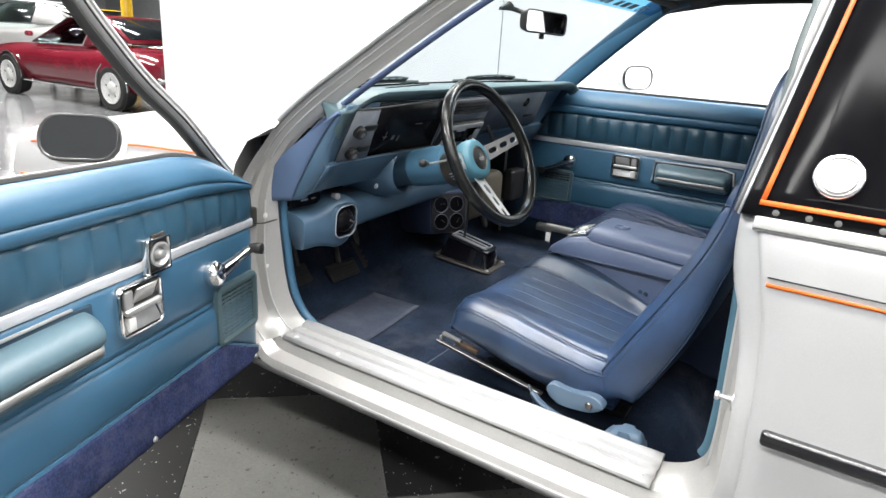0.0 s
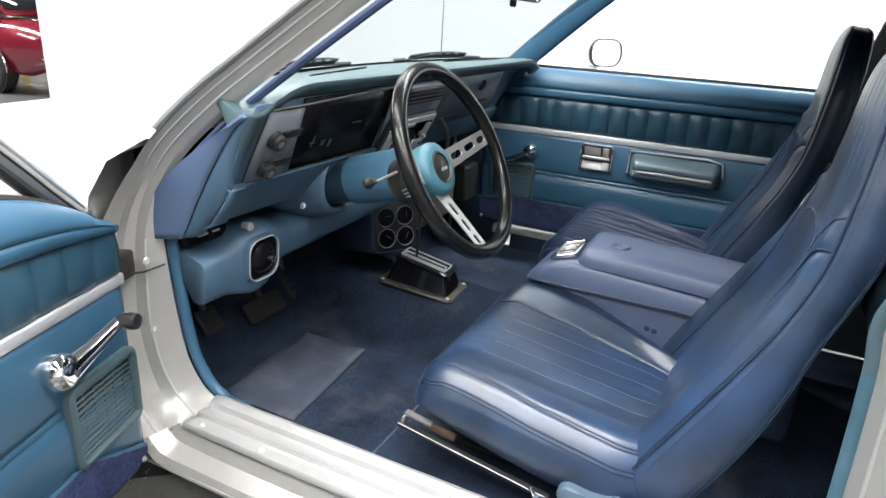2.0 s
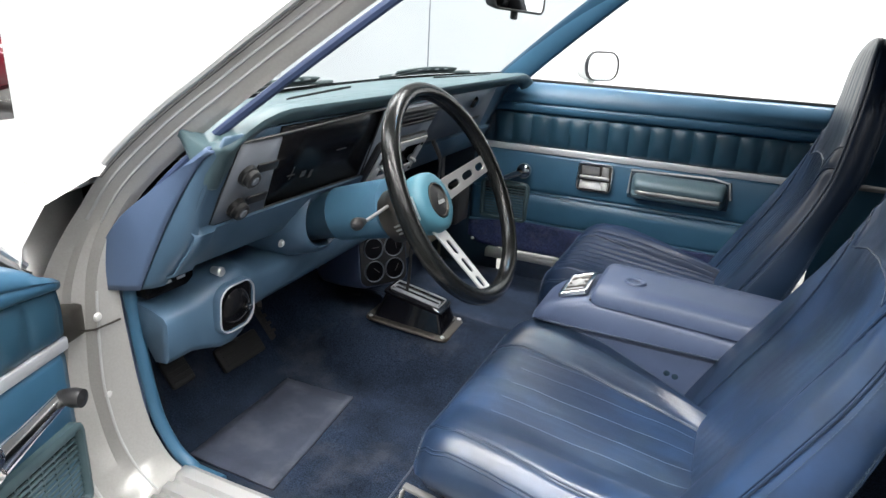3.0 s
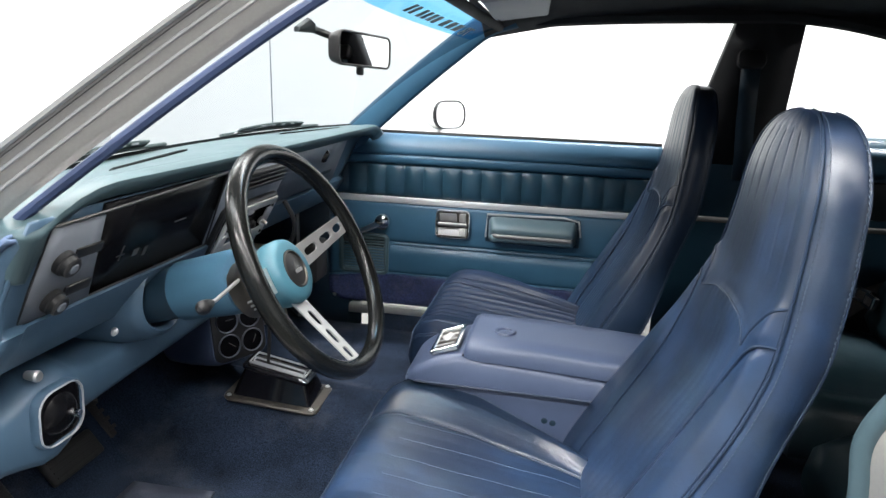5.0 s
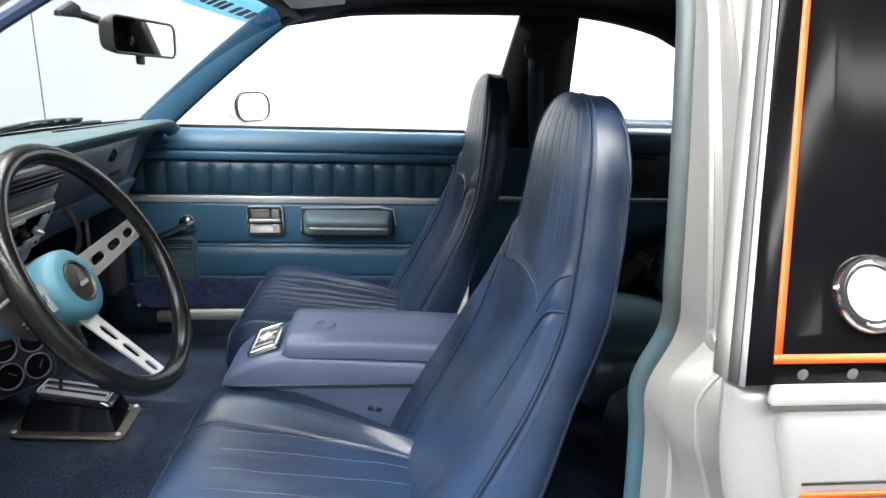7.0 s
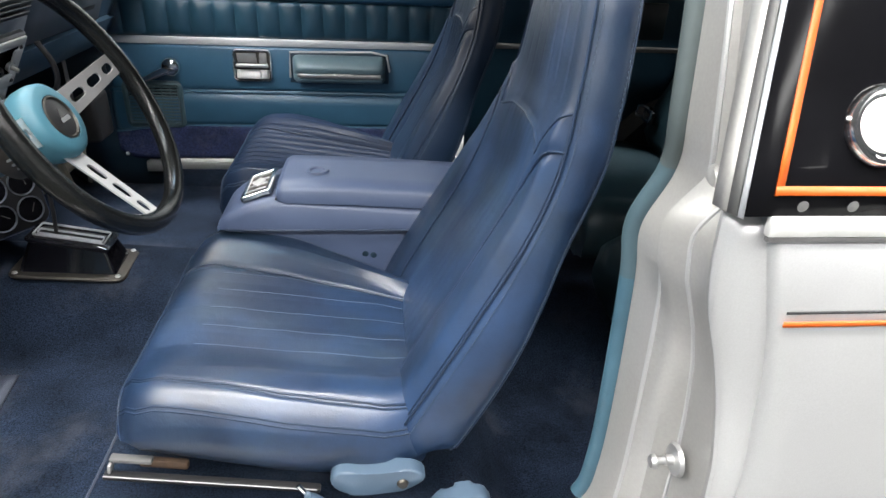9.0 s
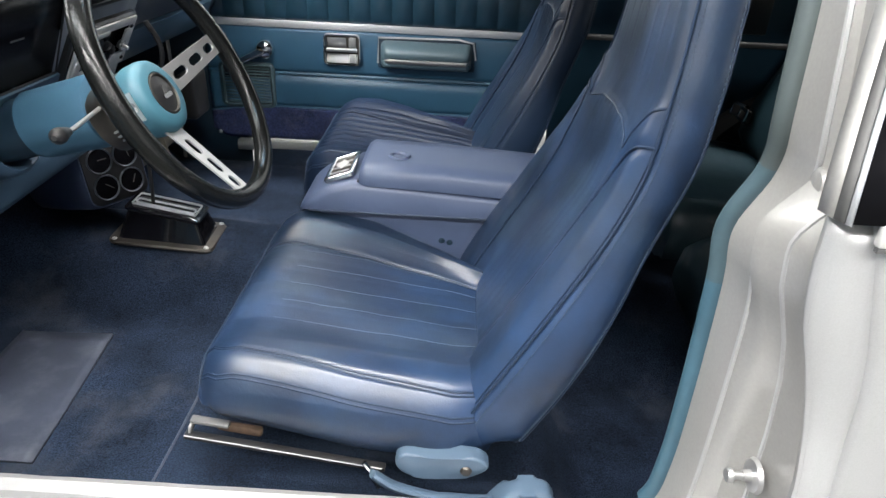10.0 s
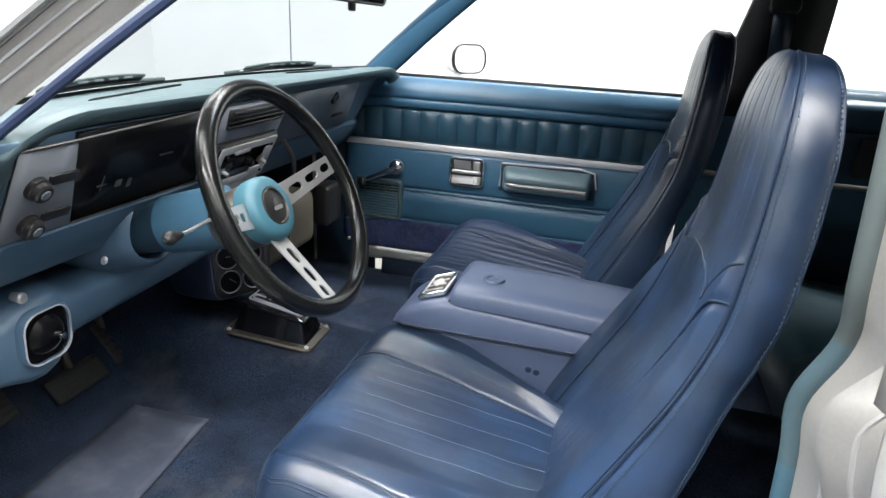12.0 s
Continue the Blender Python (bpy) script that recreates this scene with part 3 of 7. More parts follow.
part("moulding_gap", rbox(0.95, 0.004, 0.003, Matrix.Translation((1.425, -0.8195, 0.8735)), 0), M["seal_grey"], coupe, "dark joint below the belt moulding")
part("belt_moulding", bm, M["bracket"], coupe, "bright belt moulding")
bm = bmesh.new()
for z, w in ((0.806, 0.0023),):
    grid(bm, [[V(x, -0.8265, z - w), V(x, -0.8265, z + w)] for x in (0.98, 1.3, 1.9)])
part("pinstripe", bm, M["orange"], coupe, "orange pinstripe along the flank", thick=0.001)
bm = bmesh.new()
grid(bm, [[V(x, -0.8262, 0.8150), V(x, -0.8258, 0.8168)] for x in (0.98, 1.3, 1.9)])
part("pinstripe", bm, M["black_plastic"], coupe, "fine black pinstripe along the flank", thick=0.001)
part("rub_strip", rbox(0.9, 0.016, 0.022, Matrix.Translation((1.465, -0.829, 0.598)), 0.006, 3), M["black_gloss"], coupe, "black rubbing strip along the flank")
cap_m = axes((1.028, sail(0, 0.948) - 0.002, 0.948), (1, 0, 0), (0, 0.45, 1))
lamp_ring = part("opera_lamp", lathe([(0.029, -0.004), (0.029, 0.003), (0.027, 0.006), (0.024, 0.006), (0.0215, 0.003)], 36, cap_m), M["chrome"], coupe, "round chrome-ringed opera lamp")
part("lens", lathe([(0.0, 0.006), (0.011, 0.005), (0.018, 0.004), (0.0218, 0.001), (0.0218, -0.002)], 30, cap_m), M["lens_white"], lamp_ring, "milky white lens")

# front wings and bonnet
def front_section(x):
    f = max(0.0, min(1.0, (-0.15 - x) / 1.2))
    s = 1 - 0.09 * f ** 2
    drop = 0.16 * f ** 1.4
    pr = [(-0.69, 0.25), (-0.785, 0.33), (-0.822, 0.55), (-0.822, 0.72), (-0.805, 0.80), (-0.770, 0.845), (-0.70, 0.868), (-0.60, 0.862), (-0.585, 0.866), (-0.3, 0.885), (0, 0.892)]
    pr = [(y * s, z - drop * (0.3 + 0.7 * (z - 0.2) / 0.7)) for y, z in pr]
    return [V(x, y, z) for y, z in pr] + [V(x, -y, z) for y, z in pr[-2::-1]]


bm = bmesh.new()
vs = grid(bm, [front_section(x) for x in (-0.055, -0.12, -0.2, -0.4, -0.6, -0.8, -0.95, -1.04, -1.10, -1.13)])
cap(bm, vs[-1])
part("front_body", bm, M["silver"], coupe, "pale silver bonnet and front wings", smooth=50)
for sd in (-1, 1):
    bm = bmesh.new()
    ring = [V(-0.158, sd * abs(p.y) * 0.996, p.z - 0.004) for p in front_section(-0.16)[:7]] + [V(-0.158, sd * 0.645, 0.855), V(-0.158, sd * 0.645, 0.26)]
    bm.faces.new([bm.verts.new(p) for p in ring])
    part("wing_end", bm, M["jamb"], coupe, "closing panel at the rear of the wing", thick=0.004)
part("bumper", rbox(0.12, 1.5, 0.12, Matrix.Translation((-1.19, 0, 0.46)), 0.04, 4), M["chrome"], coupe, "front bumper")
part("side_marker", rbox(0.10, 0.012, 0.045, Matrix.Translation((-1.0, -0.787, 0.60)), 0.005), M["orange"], coupe, "amber side marker lamp")
bm = bmesh.new()
grid(bm, [[front_section(x)[4] + V(0, -0.003, 0.005), front_section(x)[4] + V(0, -0.002, 0.010)] for x in (-0.15, -0.4, -0.7, -1.0)])
part("pinstripe", bm, M["orange"], coupe, "orange pinstripe along the wing", thick=0.001)
# cowl between bonnet and glass
bm = bmesh.new()
rows = []
for y in np.linspace(-0.74, 0.74, 25):
    k = max(0.0, min(1.0, (0.655 - abs(y)) / 0.07))
    front = V(-0.135, y, 0.893 - 0.03 * abs(y / 0.7) ** 3)
    back = V(-0.03 + 0.10 * abs(min(abs(y), 0.655) / 0.66) ** 2.2, y, 0.934)
    rows.append([front, front + V(0.025, 0, -0.008), (front + V(0.035, 0, -0.020)).lerp(back, k)])
grid(bm, rows)
part("cowl", bm, M["silver"], coupe, "cowl panel below the windscreen", thick=0.003)
bm = bmesh.new()
grid(bm, [[V(-0.45, y, z) for z in (0.30, 0.6, 0.78)] for y in (-0.74, -0.6, 0, 0.6, 0.74)])
part("bulkhead", bm, M["black_plastic"], coupe, thick=0.01)
bm = tube([V(-0.25, 0.69, 0.85), V(-0.25, 0.69, 0.9), V(-0.252, 0.69, 1.75)], [0.012, 0.002, 0.0011], 8)
part("aerial", bm, M["dash_grey"], coupe, "thin radio aerial on the wing")

# road wheels and rear bumper
for x in (-0.66, 1.66):
    for sd in (-1, 1):
        wm = axes((x, sd * 0.70, 0.315), (1, 0, 0), (0, 0, 1), (0, sd, 0))
        rw = part("wheel", lathe([(0.19, 0.075), (0.22, 0.098), (0.285, 0.098), (0.312, 0.075), (0.315, -0.07), (0.29, -0.095), (0.19, -0.095)], 36, wm), M["tyre"], coupe, "black tyre")
        part("rim", lathe([(0.20, 0.070), (0.195, 0.092), (0.17, 0.075), (0.07, 0.062), (0.05, 0.085), (0.0, 0.088)], 30, wm), M["bracket"], rw, "bright steel rim")
part("bumper", rbox(0.12, 1.5, 0.12, Matrix.Translation((2.27, 0, 0.48)), 0.04, 4), M["chrome"], coupe, "rear bumper")

# windscreen
def screen(y, f):
    a = abs(y) / 0.66
    base = V(-0.075 + 0.10 * a ** 2.2, y, 0.947)
    yt = y * 0.70
    top = V(0.425 + 0.05 * a ** 2, yt, 1.236 - 0.012 * a ** 2)
    p = base.lerp(top, f)
    return p + V(-0.015, 0, 0.02) * (4 * f * (1 - f))


def screen_patch(y0, y1, f0, f1, ny=24, nf=10, off=0.0):
    bm = bmesh.new()
    grid(bm, [[screen(lerp(y0, y1, i / ny), lerp(f0, f1, j / nf)) + V(off * 0.5, 0, -off) for j in range(nf + 1)] for i in range(ny + 1)])
    return bm


g = part("windscreen", screen_patch(-0.66, 0.66, 0, 0.84), M["screen_glass"], coupe, "clear windscreen with a blue shade band", smooth=180)
g.visible_shadow = False
g2 = part("shade_band", screen_patch(-0.66, 0.66, 0.84, 1.0), M["tint_band"], g, "blue shade band with dark lettering", smooth=180)
g2.visible_shadow = False
bm = bmesh.new()
tube([screen(y, 0) for y in np.linspace(-0.66, 0.66, 24)], 0.007, 6, bm=bm)
part("screen_seal", bm, M["matte_black"], coupe, "black windscreen seal")

# roof, headliner and rear shell
def roof_pt(x, y, drop=0.0):
    w = curve1([0.42, 0.6, 1.0, 1.5, 2.2], [0.47, 0.50, 0.52, 0.50, 0.48], x)
    h = curve1([0.40, 0.6, 1.0, 1.4, 1.7, 2.0, 2.2], [1.275, 1.315, 1.345, 1.335, 1.27, 1.15, 1.02], x)
    a = abs(y)
    z = h - 0.035 * (a ** 2) - 0.03 * a ** 8
    return V(x, y * w * 1.06, z - drop)


for nm, drop, mt in (("roof", 0.0, "silver"), ("headliner", 0.018, "headliner")):
    bm = bmesh.new()
    grid(bm, [[roof_pt(x, y, drop) for y in np.linspace(-1, 1, 21)] for x in (0.43, 0.5, 0.6, 0.8, 1.0, 1.2, 1.4, 1.6, 1.8, 2.0, 2.2)])
    part(nm, bm, M[mt], coupe, {"roof": "silver roof", "headliner": "dark padded headliner"}[nm], smooth=180, thick=0.006)
bm = bmesh.new()
grid(bm, [[V(2.2, y, z) for z in (0.25, 0.6, 0.95)] for y in (-0.8, 0, 0.8)])
part("tail_panel", bm, M["silver"], coupe, thick=0.01)
# windscreen header trim
bm = tube([V(0.47, -0.47, 1.222), V(0.435, -0.25, 1.236), V(0.428, 0, 1.238), V(0.435, 0.25, 1.236), V(0.47, 0.47, 1.222)], 0.012, 10)
part("header_trim", bm, M["headliner"], coupe, "dark blue padded windscreen header")
for s, lab in ((1, "blue padded trim on the windscreen pillar"),):
    pts = spline([V(0.015, 0.655, 0.90), V(0.06, 0.645, 0.945), V(0.20, 0.595, 1.06), V(0.34, 0.535, 1.165), V(0.43, 0.495, 1.225), V(0.50, 0.475, 1.245)], 5)
    bm = bmesh.new()
    rows = []
    for i, p in enumerate(pts):
        f = i / (len(pts) - 1)
        w = lerp(0.040, 0.030, f)
        rows.append([p + V(0.55 * a * w, 0.25 * b * w, -0.75 * a * w) for a, b in ((-1, 1), (-1.05, 0), (-0.8, -0.9), (0, -1.2), (0.8, -0.9), (1.05, 0), (1, 1))])
    grid(bm, rows, close_v=True)
    part("pillar_trim", bm, M["door_vinyl"], coupe, lab, smooth=60)
# far side: roof rail, centre pillar, quarter trim
bm = tube(spline([V(0.46, 0.515, 1.236), V(0.7, 0.512, 1.252), V(1.0, 0.52, 1.262), V(1.2, 0.525, 1.262), V(1.4, 0.53, 1.225), V(1.55, 0.55, 1.16), V(1.68, 0.59, 1.06), V(1.74, 0.63, 0.97)], 5), 0.018, 8)
part("roof_rail", bm, M["headliner"], coupe, "dark roof rail trim")


def upright(x0b, x1b, x0t, x1t, yb, yt, zb, zt, mt, nm, lab, th=0.03):
    bm = bmesh.new()
    grid(bm, [[V(lerp(x0b, x0t, f), lerp(yb, yt, f), lerp(zb, zt, f)), V(lerp(x1b, x1t, f), lerp(yb, yt, f) - 0.004, lerp(zb, zt, f))] for f in np.linspace(0, 1, 6)])
    return part(nm, bm, M[mt], coupe, lab, thick=th)


upright(0.96, 1.20, 1.04, 1.19, 0.655, 0.545, 0.90, 1.265, "headliner", "centre_pillar", "black centre pillar trim")
bm = bmesh.new()
top = [(1.19, 1.262), (1.30, 1.245), (1.40, 1.215), (1.50, 1.17), (1.58, 1.115), (1.64, 1.05), (1.67, 0.98)]
rows = []
for x, z in top:
    rows.append([V(x, lerp(0.655, 0.545, (z - 0.9) / 0.365), z), V(lerp(x, 2.2, 0.3), 0.545, lerp(z, 1.28, 0.5)), V(lerp(x, 2.2, 0.8), 0.53, 1.26 - 0.1)])
grid(bm, rows)
part("rear_pillar", bm, M["headliner"], coupe, "dark rear pillar trim", thick=0.02)
bm = bmesh.new()
grid(bm, [[V(x, 0.67, 0.20), V(x, 0.66, 0.60), V(x, 0.652, 0.86), V(x, 0.640, 0.93), V(x, 0.655, 0.972), V(x, 0.69, 0.98)] for x in (0.945, 1.2, 1.6, 2.2)])
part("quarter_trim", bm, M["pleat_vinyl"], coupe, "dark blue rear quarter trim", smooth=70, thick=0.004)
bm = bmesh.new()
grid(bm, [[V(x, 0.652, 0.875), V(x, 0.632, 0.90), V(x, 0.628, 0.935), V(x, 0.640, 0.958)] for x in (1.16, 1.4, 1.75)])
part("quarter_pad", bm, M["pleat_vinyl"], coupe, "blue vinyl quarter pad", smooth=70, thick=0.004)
bm = bmesh.new()
grid(bm, [[V(x, 0.646, 0.735), V(x, 0.645, 0.75)] for x in (0.95, 1.9)])
part("quarter_strip", bm, M["seal_grey"], coupe, "dull bright strip", thick=0.004)
part("ash_tray", rbox(0.16, 0.02, 0.10, Matrix.Translation((1.42, 0.645, 0.82)), 0.006), M["black_plastic"], coupe, "dark recessed ashtray in the quarter trim")
g = part("quarter_window", (lambda b: (grid(b, [[V(1.2, 0.655, 0.975), V(1.2, 0.55, 1.262)], [V(1.67, 0.655, 0.975), V(1.5, 0.56, 1.2)]]), b)[1])(bmesh.new()), M["glass"], coupe, "clear rear quarter window")
g.visible_shadow = False

# floor pan
bm = bmesh.new()
ys = np.linspace(-0.645, 0.645, 61)
def floor_z(x, y):
    t = math.exp(-(y / 0.14) ** 4)
    fwd = max(0.0, (-0.17 - x))
    z = 0.318 + 0.09 * t * (1 - 0.25 * max(0, min(1, (x - 0.2) / 0.6))) + (1.25 * fwd) + 0.05 * t * max(0, 0.25 - x)
    # the rear footwell lies deeper
    w = max(0.0, min(1.0, (x - 0.80) / 0.12))
    z -= 0.12 * w * w * (3 - 2 * w) * (1 - t)
    return z + 0.004 * noise.noise((x * 5, y * 5, 0.3))
grid(bm, [[V(x, y, min(floor_z(x, y), 0.66)) for y in ys] for x in np.linspace(-0.44, 2.15, 94)])
part("floor_carpet", bm, M["carpet"], coupe, "worn dark blue cut-pile carpet", smooth=80, thick=0.008)
for s in (-1, 1):
    bm = bmesh.new()
    grid(bm, [[V(x, s * (0.648 if s < 0 else 0.664), z) for z in (0.30, 0.45, 0.6, 0.80)] for x in (-0.44, -0.2, -0.07 if s < 0 else 0.05)])
    # the far panel's darker blue paints the shade of the passenger footwell
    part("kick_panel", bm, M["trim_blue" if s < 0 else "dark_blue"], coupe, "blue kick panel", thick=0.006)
    if s > 0:
        bm = bmesh.new()
        grid(bm, [[V(x, 0.615, 0.300), V(x, 0.620, 0.34), V(x, 0.624, 0.370), V(x, 0.628, 0.374)] for x in (0.09, 0.3, 0.6, 0.95)])
        part("carpet_side", bm, M["carpet"], coupe, "dark carpet turned up at the sill", thick=0.004)


# ---- bucket seats ----
SEAT_Y = -0.345


def far_seam(f):
    return lerp(0.50, 0.36, f)


def near_seam(f):
    return curve1([0, 0.13, 0.47, 0.82, 1], [0.78, 0.806, 0.86, 0.90, 0.92], f)


def skirt_seam(f):
    return curve1([0, 0.13, 0.47, 0.82, 1], [0.94, 0.955, 0.979, 0.997, 1.0], f)


def cushion_top(x, s, pleat=0.0):
    """A point on top of the cushion; s runs from the door side (-1) to the tunnel side (1)."""
    f = (x - 0.345) / 0.435
    w = curve1([0, 0.03, 0.1, 0.5, 0.8, 0.92], [0.186, 0.212, 0.234, 0.243, 0.238, 0.216], f)
    win = curve1([0, 0.03, 0.1, 0.25, 0.45, 0.7, 0.9, 1.0], [0.225, 0.245, 0.258, 0.258, 0.232, 0.165, 0.105, 0.080], f)
    zt = curve1([0, 0.02, 0.06, 0.14, 0.3, 0.6, 1.0], [0.478, 0.500, 0.518, 0.529, 0.528, 0.512, 0.488], f)
    a = abs(s)
    edge = max(0.0, (a - 0.84) / 0.16) if s > 0 else max(0.0, (a - 0.78) / 0.22)
    bol = max(0.0, min(1.0, (a - 0.42) / 0.32))
    bol = bol * bol * (3 - 2 * bol)
    z = zt + (0.013 if s > 0 else 0.010) * bol * min(1, f * 8) - (0.046 * edge ** 2.2 if s > 0 else 0.042 * edge ** 2.6)
    z -= 0.013 * (1 - min(1, a / 0.7) ** 2) * min(1, f * 3)
    if s > 0:
        sf = far_seam(f)
        z -= 0.004 * math.exp(-((s - sf) / 0.022) ** 2) * min(1, f * 8)
        z += 0.004 * math.exp(-((s - sf - 0.18) / 0.10) ** 2) * max(0.0, min(1, f * 8, 1.7 - 2 * f))
    else:
        z -= 0.003 * math.exp(-((a - near_seam(f)) / 0.014) ** 2) * min(1, f * 8)
    if a < 0.58:
        z += pleat * (abs(math.sin(math.pi * s * 4.0 / 0.58)) ** 0.7 - 0.5) * min(1, f * 10)
    z += 0.0022 * noise.noise((x * 14, s * 5, 7.0))
    return V(x, SEAT_Y + s * (w if s < 0 else lerp(w, win, min(1.0, s * 1.3))), z), zt, w, win, f


def cushion_ring(x, pleat=0.0, n=64, low=False):
    """A cross-section of the cushion at x: over the top, then round below."""
    ring = []
    for i in range(n + 1):
        p, zt, w, win, f = cushion_top(x, -1 + 2 * i / n, pleat)
        ring.append(p)
    zb = curve1([0, 0.02, 0.08, 0.3, 1.0], [0.452, 0.42, 0.408, 0.402, 0.398], f) if low else curve1([0, 0.03, 0.11, 0.3, 0.46, 0.6, 1.0], [0.472, 0.462, 0.452, 0.432, 0.418, 0.405, 0.398], f)
    zs = ring[-1].z
    for yy, zz in ((1.012, 0.72), (1.022, 0.45), (0.99, 0.15), (0.93, 0.0), (0.5, 0.0), (-0.5, 0.0), (-0.93, 0.0), (-0.99, 0.15), (-1.022, 0.45), (-1.012, 0.72)):
        ring.append(V(x, SEAT_Y + yy * (w if yy < 0 else win), lerp(zb, zs, zz)))
    return ring


# backrest: height, x of the front seam, y of the door-side seam, y of the tunnel-side seam, side depth
BACK = [(0.384, 0.742, -0.540, -0.145, 0.022), (0.394, 0.722, -0.552, -0.136, 0.048), (0.416, 0.707, -0.560, -0.128, 0.070), (0.45, 0.706, -0.563, -0.125, 0.080), (0.50, 0.728, -0.566, -0.120, 0.082), (0.56, 0.760, -0.566, -0.122, 0.080), (0.62, 0.793, -0.563, -0.128, 0.074), (0.68, 0.825, -0.559, -0.138, 0.062), (0.74, 0.854, -0.556, -0.158, 0.048), (0.80, 0.876, -0.552, -0.186, 0.047), (0.84, 0.885, -0.548, -0.212, 0.050), (0.88, 0.891, -0.542, -0.234, 0.050), (0.92, 0.896, -0.536, -0.247, 0.050), (0.955, 0.900, -0.529, -0.254, 0.049)]
for deg in (18, 32, 44, 54, 62, 69, 75, 80, 84, 87):
    c = math.cos(radians(deg))
    BACK.append((0.955 + 0.119 * math.sin(radians(deg)), 0.902 + 0.024 * (1 - c), -0.390 - 0.139 * c ** 0.78, -0.390 + 0.136 * c ** 0.78, 0.049 * c ** 0.35))
TOPH = len(BACK) - 1.001
FOLD = ([0, 0.35, 0.55, 0.64, 0.70, 0.78, 0.88, 1.0], [0.842, 0.838, 0.826, 0.816, 0.838, 0.860, 0.876, 0.888])
ARCH = [(1.0, 0.840), (0.90, 0.834), (0.80, 0.820), (0.71, 0.794), (0.63, 0.75), (0.57, 0.69), (0.545, 0.60), (0.53, 0.44)]


def back_at(h):
    """All columns of BACK at a station number, smoothly."""
    i = min(len(BACK) - 2, int(h))
    t = h - i
    out = []
    for c in range(5):
        p0, p1, p2, p3 = [BACK[max(0, min(len(BACK) - 1, k))][c] for k in (i - 1, i, i + 1, i + 2)]
        out.append(0.5 * (2 * p1 + (p2 - p0) * t + (2 * p0 - 5 * p1 + 4 * p2 - p3) * t * t + (3 * p1 - p0 - 3 * p2 + p3) * t ** 3))
    return out


def back_frame(h):
    z, x, ya, yb, d = back_at(h)
    k = min(h, 12.7)
    za, xa = back_at(max(0, k - 0.3))[:2]
    zb, xb = back_at(k + 0.3)[:2]
    t = V(xb - xa, 0, zb - za).normalized()
    return z, x, ya, yb, d, V(-t.z, 0, t.x)


def station(z):
    return float(np.interp(z, [b[0] for b in BACK], range(len(BACK))))


def arch_gap(a, z):
    """Distance from the bolster seam, in metres."""
    best = 1.0
    for (a0, z0), (a1, z1) in zip(ARCH, ARCH[1:]):
        ux, uz = (a1 - a0) * 0.19, z1 - z0
        px, pz = (a - a0) * 0.19, z - z0
        t = max(0.0, min(1.0, (px * ux + pz * uz) / (ux * ux + uz * uz)))
        best = min(best, math.hypot(px - t * ux, pz - t * uz))
    return best


def ease(v):
    v = max(0.0, min(1.0, v))
    return v * v * (3 - 2 * v)


def back_front(h, s, lift=0.0, pleat=0.0):
    """A point on the front of the backrest: station h, s from the door side (-1) to the tunnel side (1)."""
    z, x, ya, yb, d, nrm = back_frame(h)
    a = abs(s)
    small = min(1.0, d / 0.05)
    hd = ease((z - 0.80) / 0.10)
    roll = lerp(0.012, 0.003, hd) - lerp(0.015, 0.006, hd) * ease((a - 0.80) / 0.20) ** 2
    low = 0.005 * ease((a - 0.45) / 0.3) - 0.016 * (1 - ease((a - 0.35) / 0.3)) * ease((0.84 - z) / 0.12)
    head = 0.005 * (1 - a ** 2.4) * ease((z - 0.84) / 0.10)
    f = curve1(*FOLD, a)
    k = ease((z - f + 0.012) / 0.032) if z < 0.93 else 1.0
    crease = -0.0008 * math.exp(-((z - f - 0.004) / 0.006) ** 2) * (1 - ease((a - 0.9) / 0.1))
    groove = -0.0030 * math.exp(-(arch_gap(a, z) / 0.0075) ** 2) if z < 0.87 else 0.0
    pl = 0.0
    if a < 0.5 and z < f - 0.004:
        pl = pleat * (abs(math.sin(math.pi * s * 5 / 0.5)) ** 0.7 - 0.5)
    elif a < 0.8 and 0.86 < z < 1.05:
        pl = -0.0010 * max(0.0, math.cos(math.pi * s * 8.0)) ** 8 * ease((z - 0.86) / 0.08)
    wr = 0.0018 * noise.noise((z * 9, s * 2.4, 3.0)) + 0.0006 * noise.noise((z * 34, s * 7.0, 8.0))
    y = lerp((ya + yb) / 2, yb if s > 0 else ya, a)
    return V(x, y, z) + nrm * ((lerp(low, head, k) + crease + groove + pl + wr) * small * (1 - ease((a - 0.86) / 0.14)) + roll * small + lift)


def back_side(h, s, q, lift=0.0):
    """A point on the side panel: q from the front seam (0) to the rear seam (1)."""
    z, x, ya, yb, d, nrm = back_frame(h)
    out = 0.010 * math.sin(math.pi * min(1.0, q * 1.02)) ** 0.5 * min(1.0, d / 0.05)
    return V(x, (yb + out + lift) if s > 0 else (ya - out - lift), z) - nrm * (d * q)


def back_ring(h, n=64, pleat=0.0):
    z, x, ya, yb, d, nrm = back_frame(h)
    ring = [back_front(h, -1 + 2 * i / n, 0, pleat) for i in range(n + 1)]
    ring += [back_side(h, 1, q) for q in (0.06, 0.2, 0.4, 0.6, 0.8, 0.94, 1.0)]
    for i in range(1, 16):
        s = 1 - 2 * i / 16
        ring.append(V(x, lerp((ya + yb) / 2, yb if s > 0 else ya, abs(s)), z) - nrm * (d + 0.014 * (1 - abs(s) ** 3) * min(1.0, d / 0.05)))
    ring += [back_side(h, -1, q) for q in (1.0, 0.94, 0.8, 0.6, 0.4, 0.2, 0.06)]
    return ring


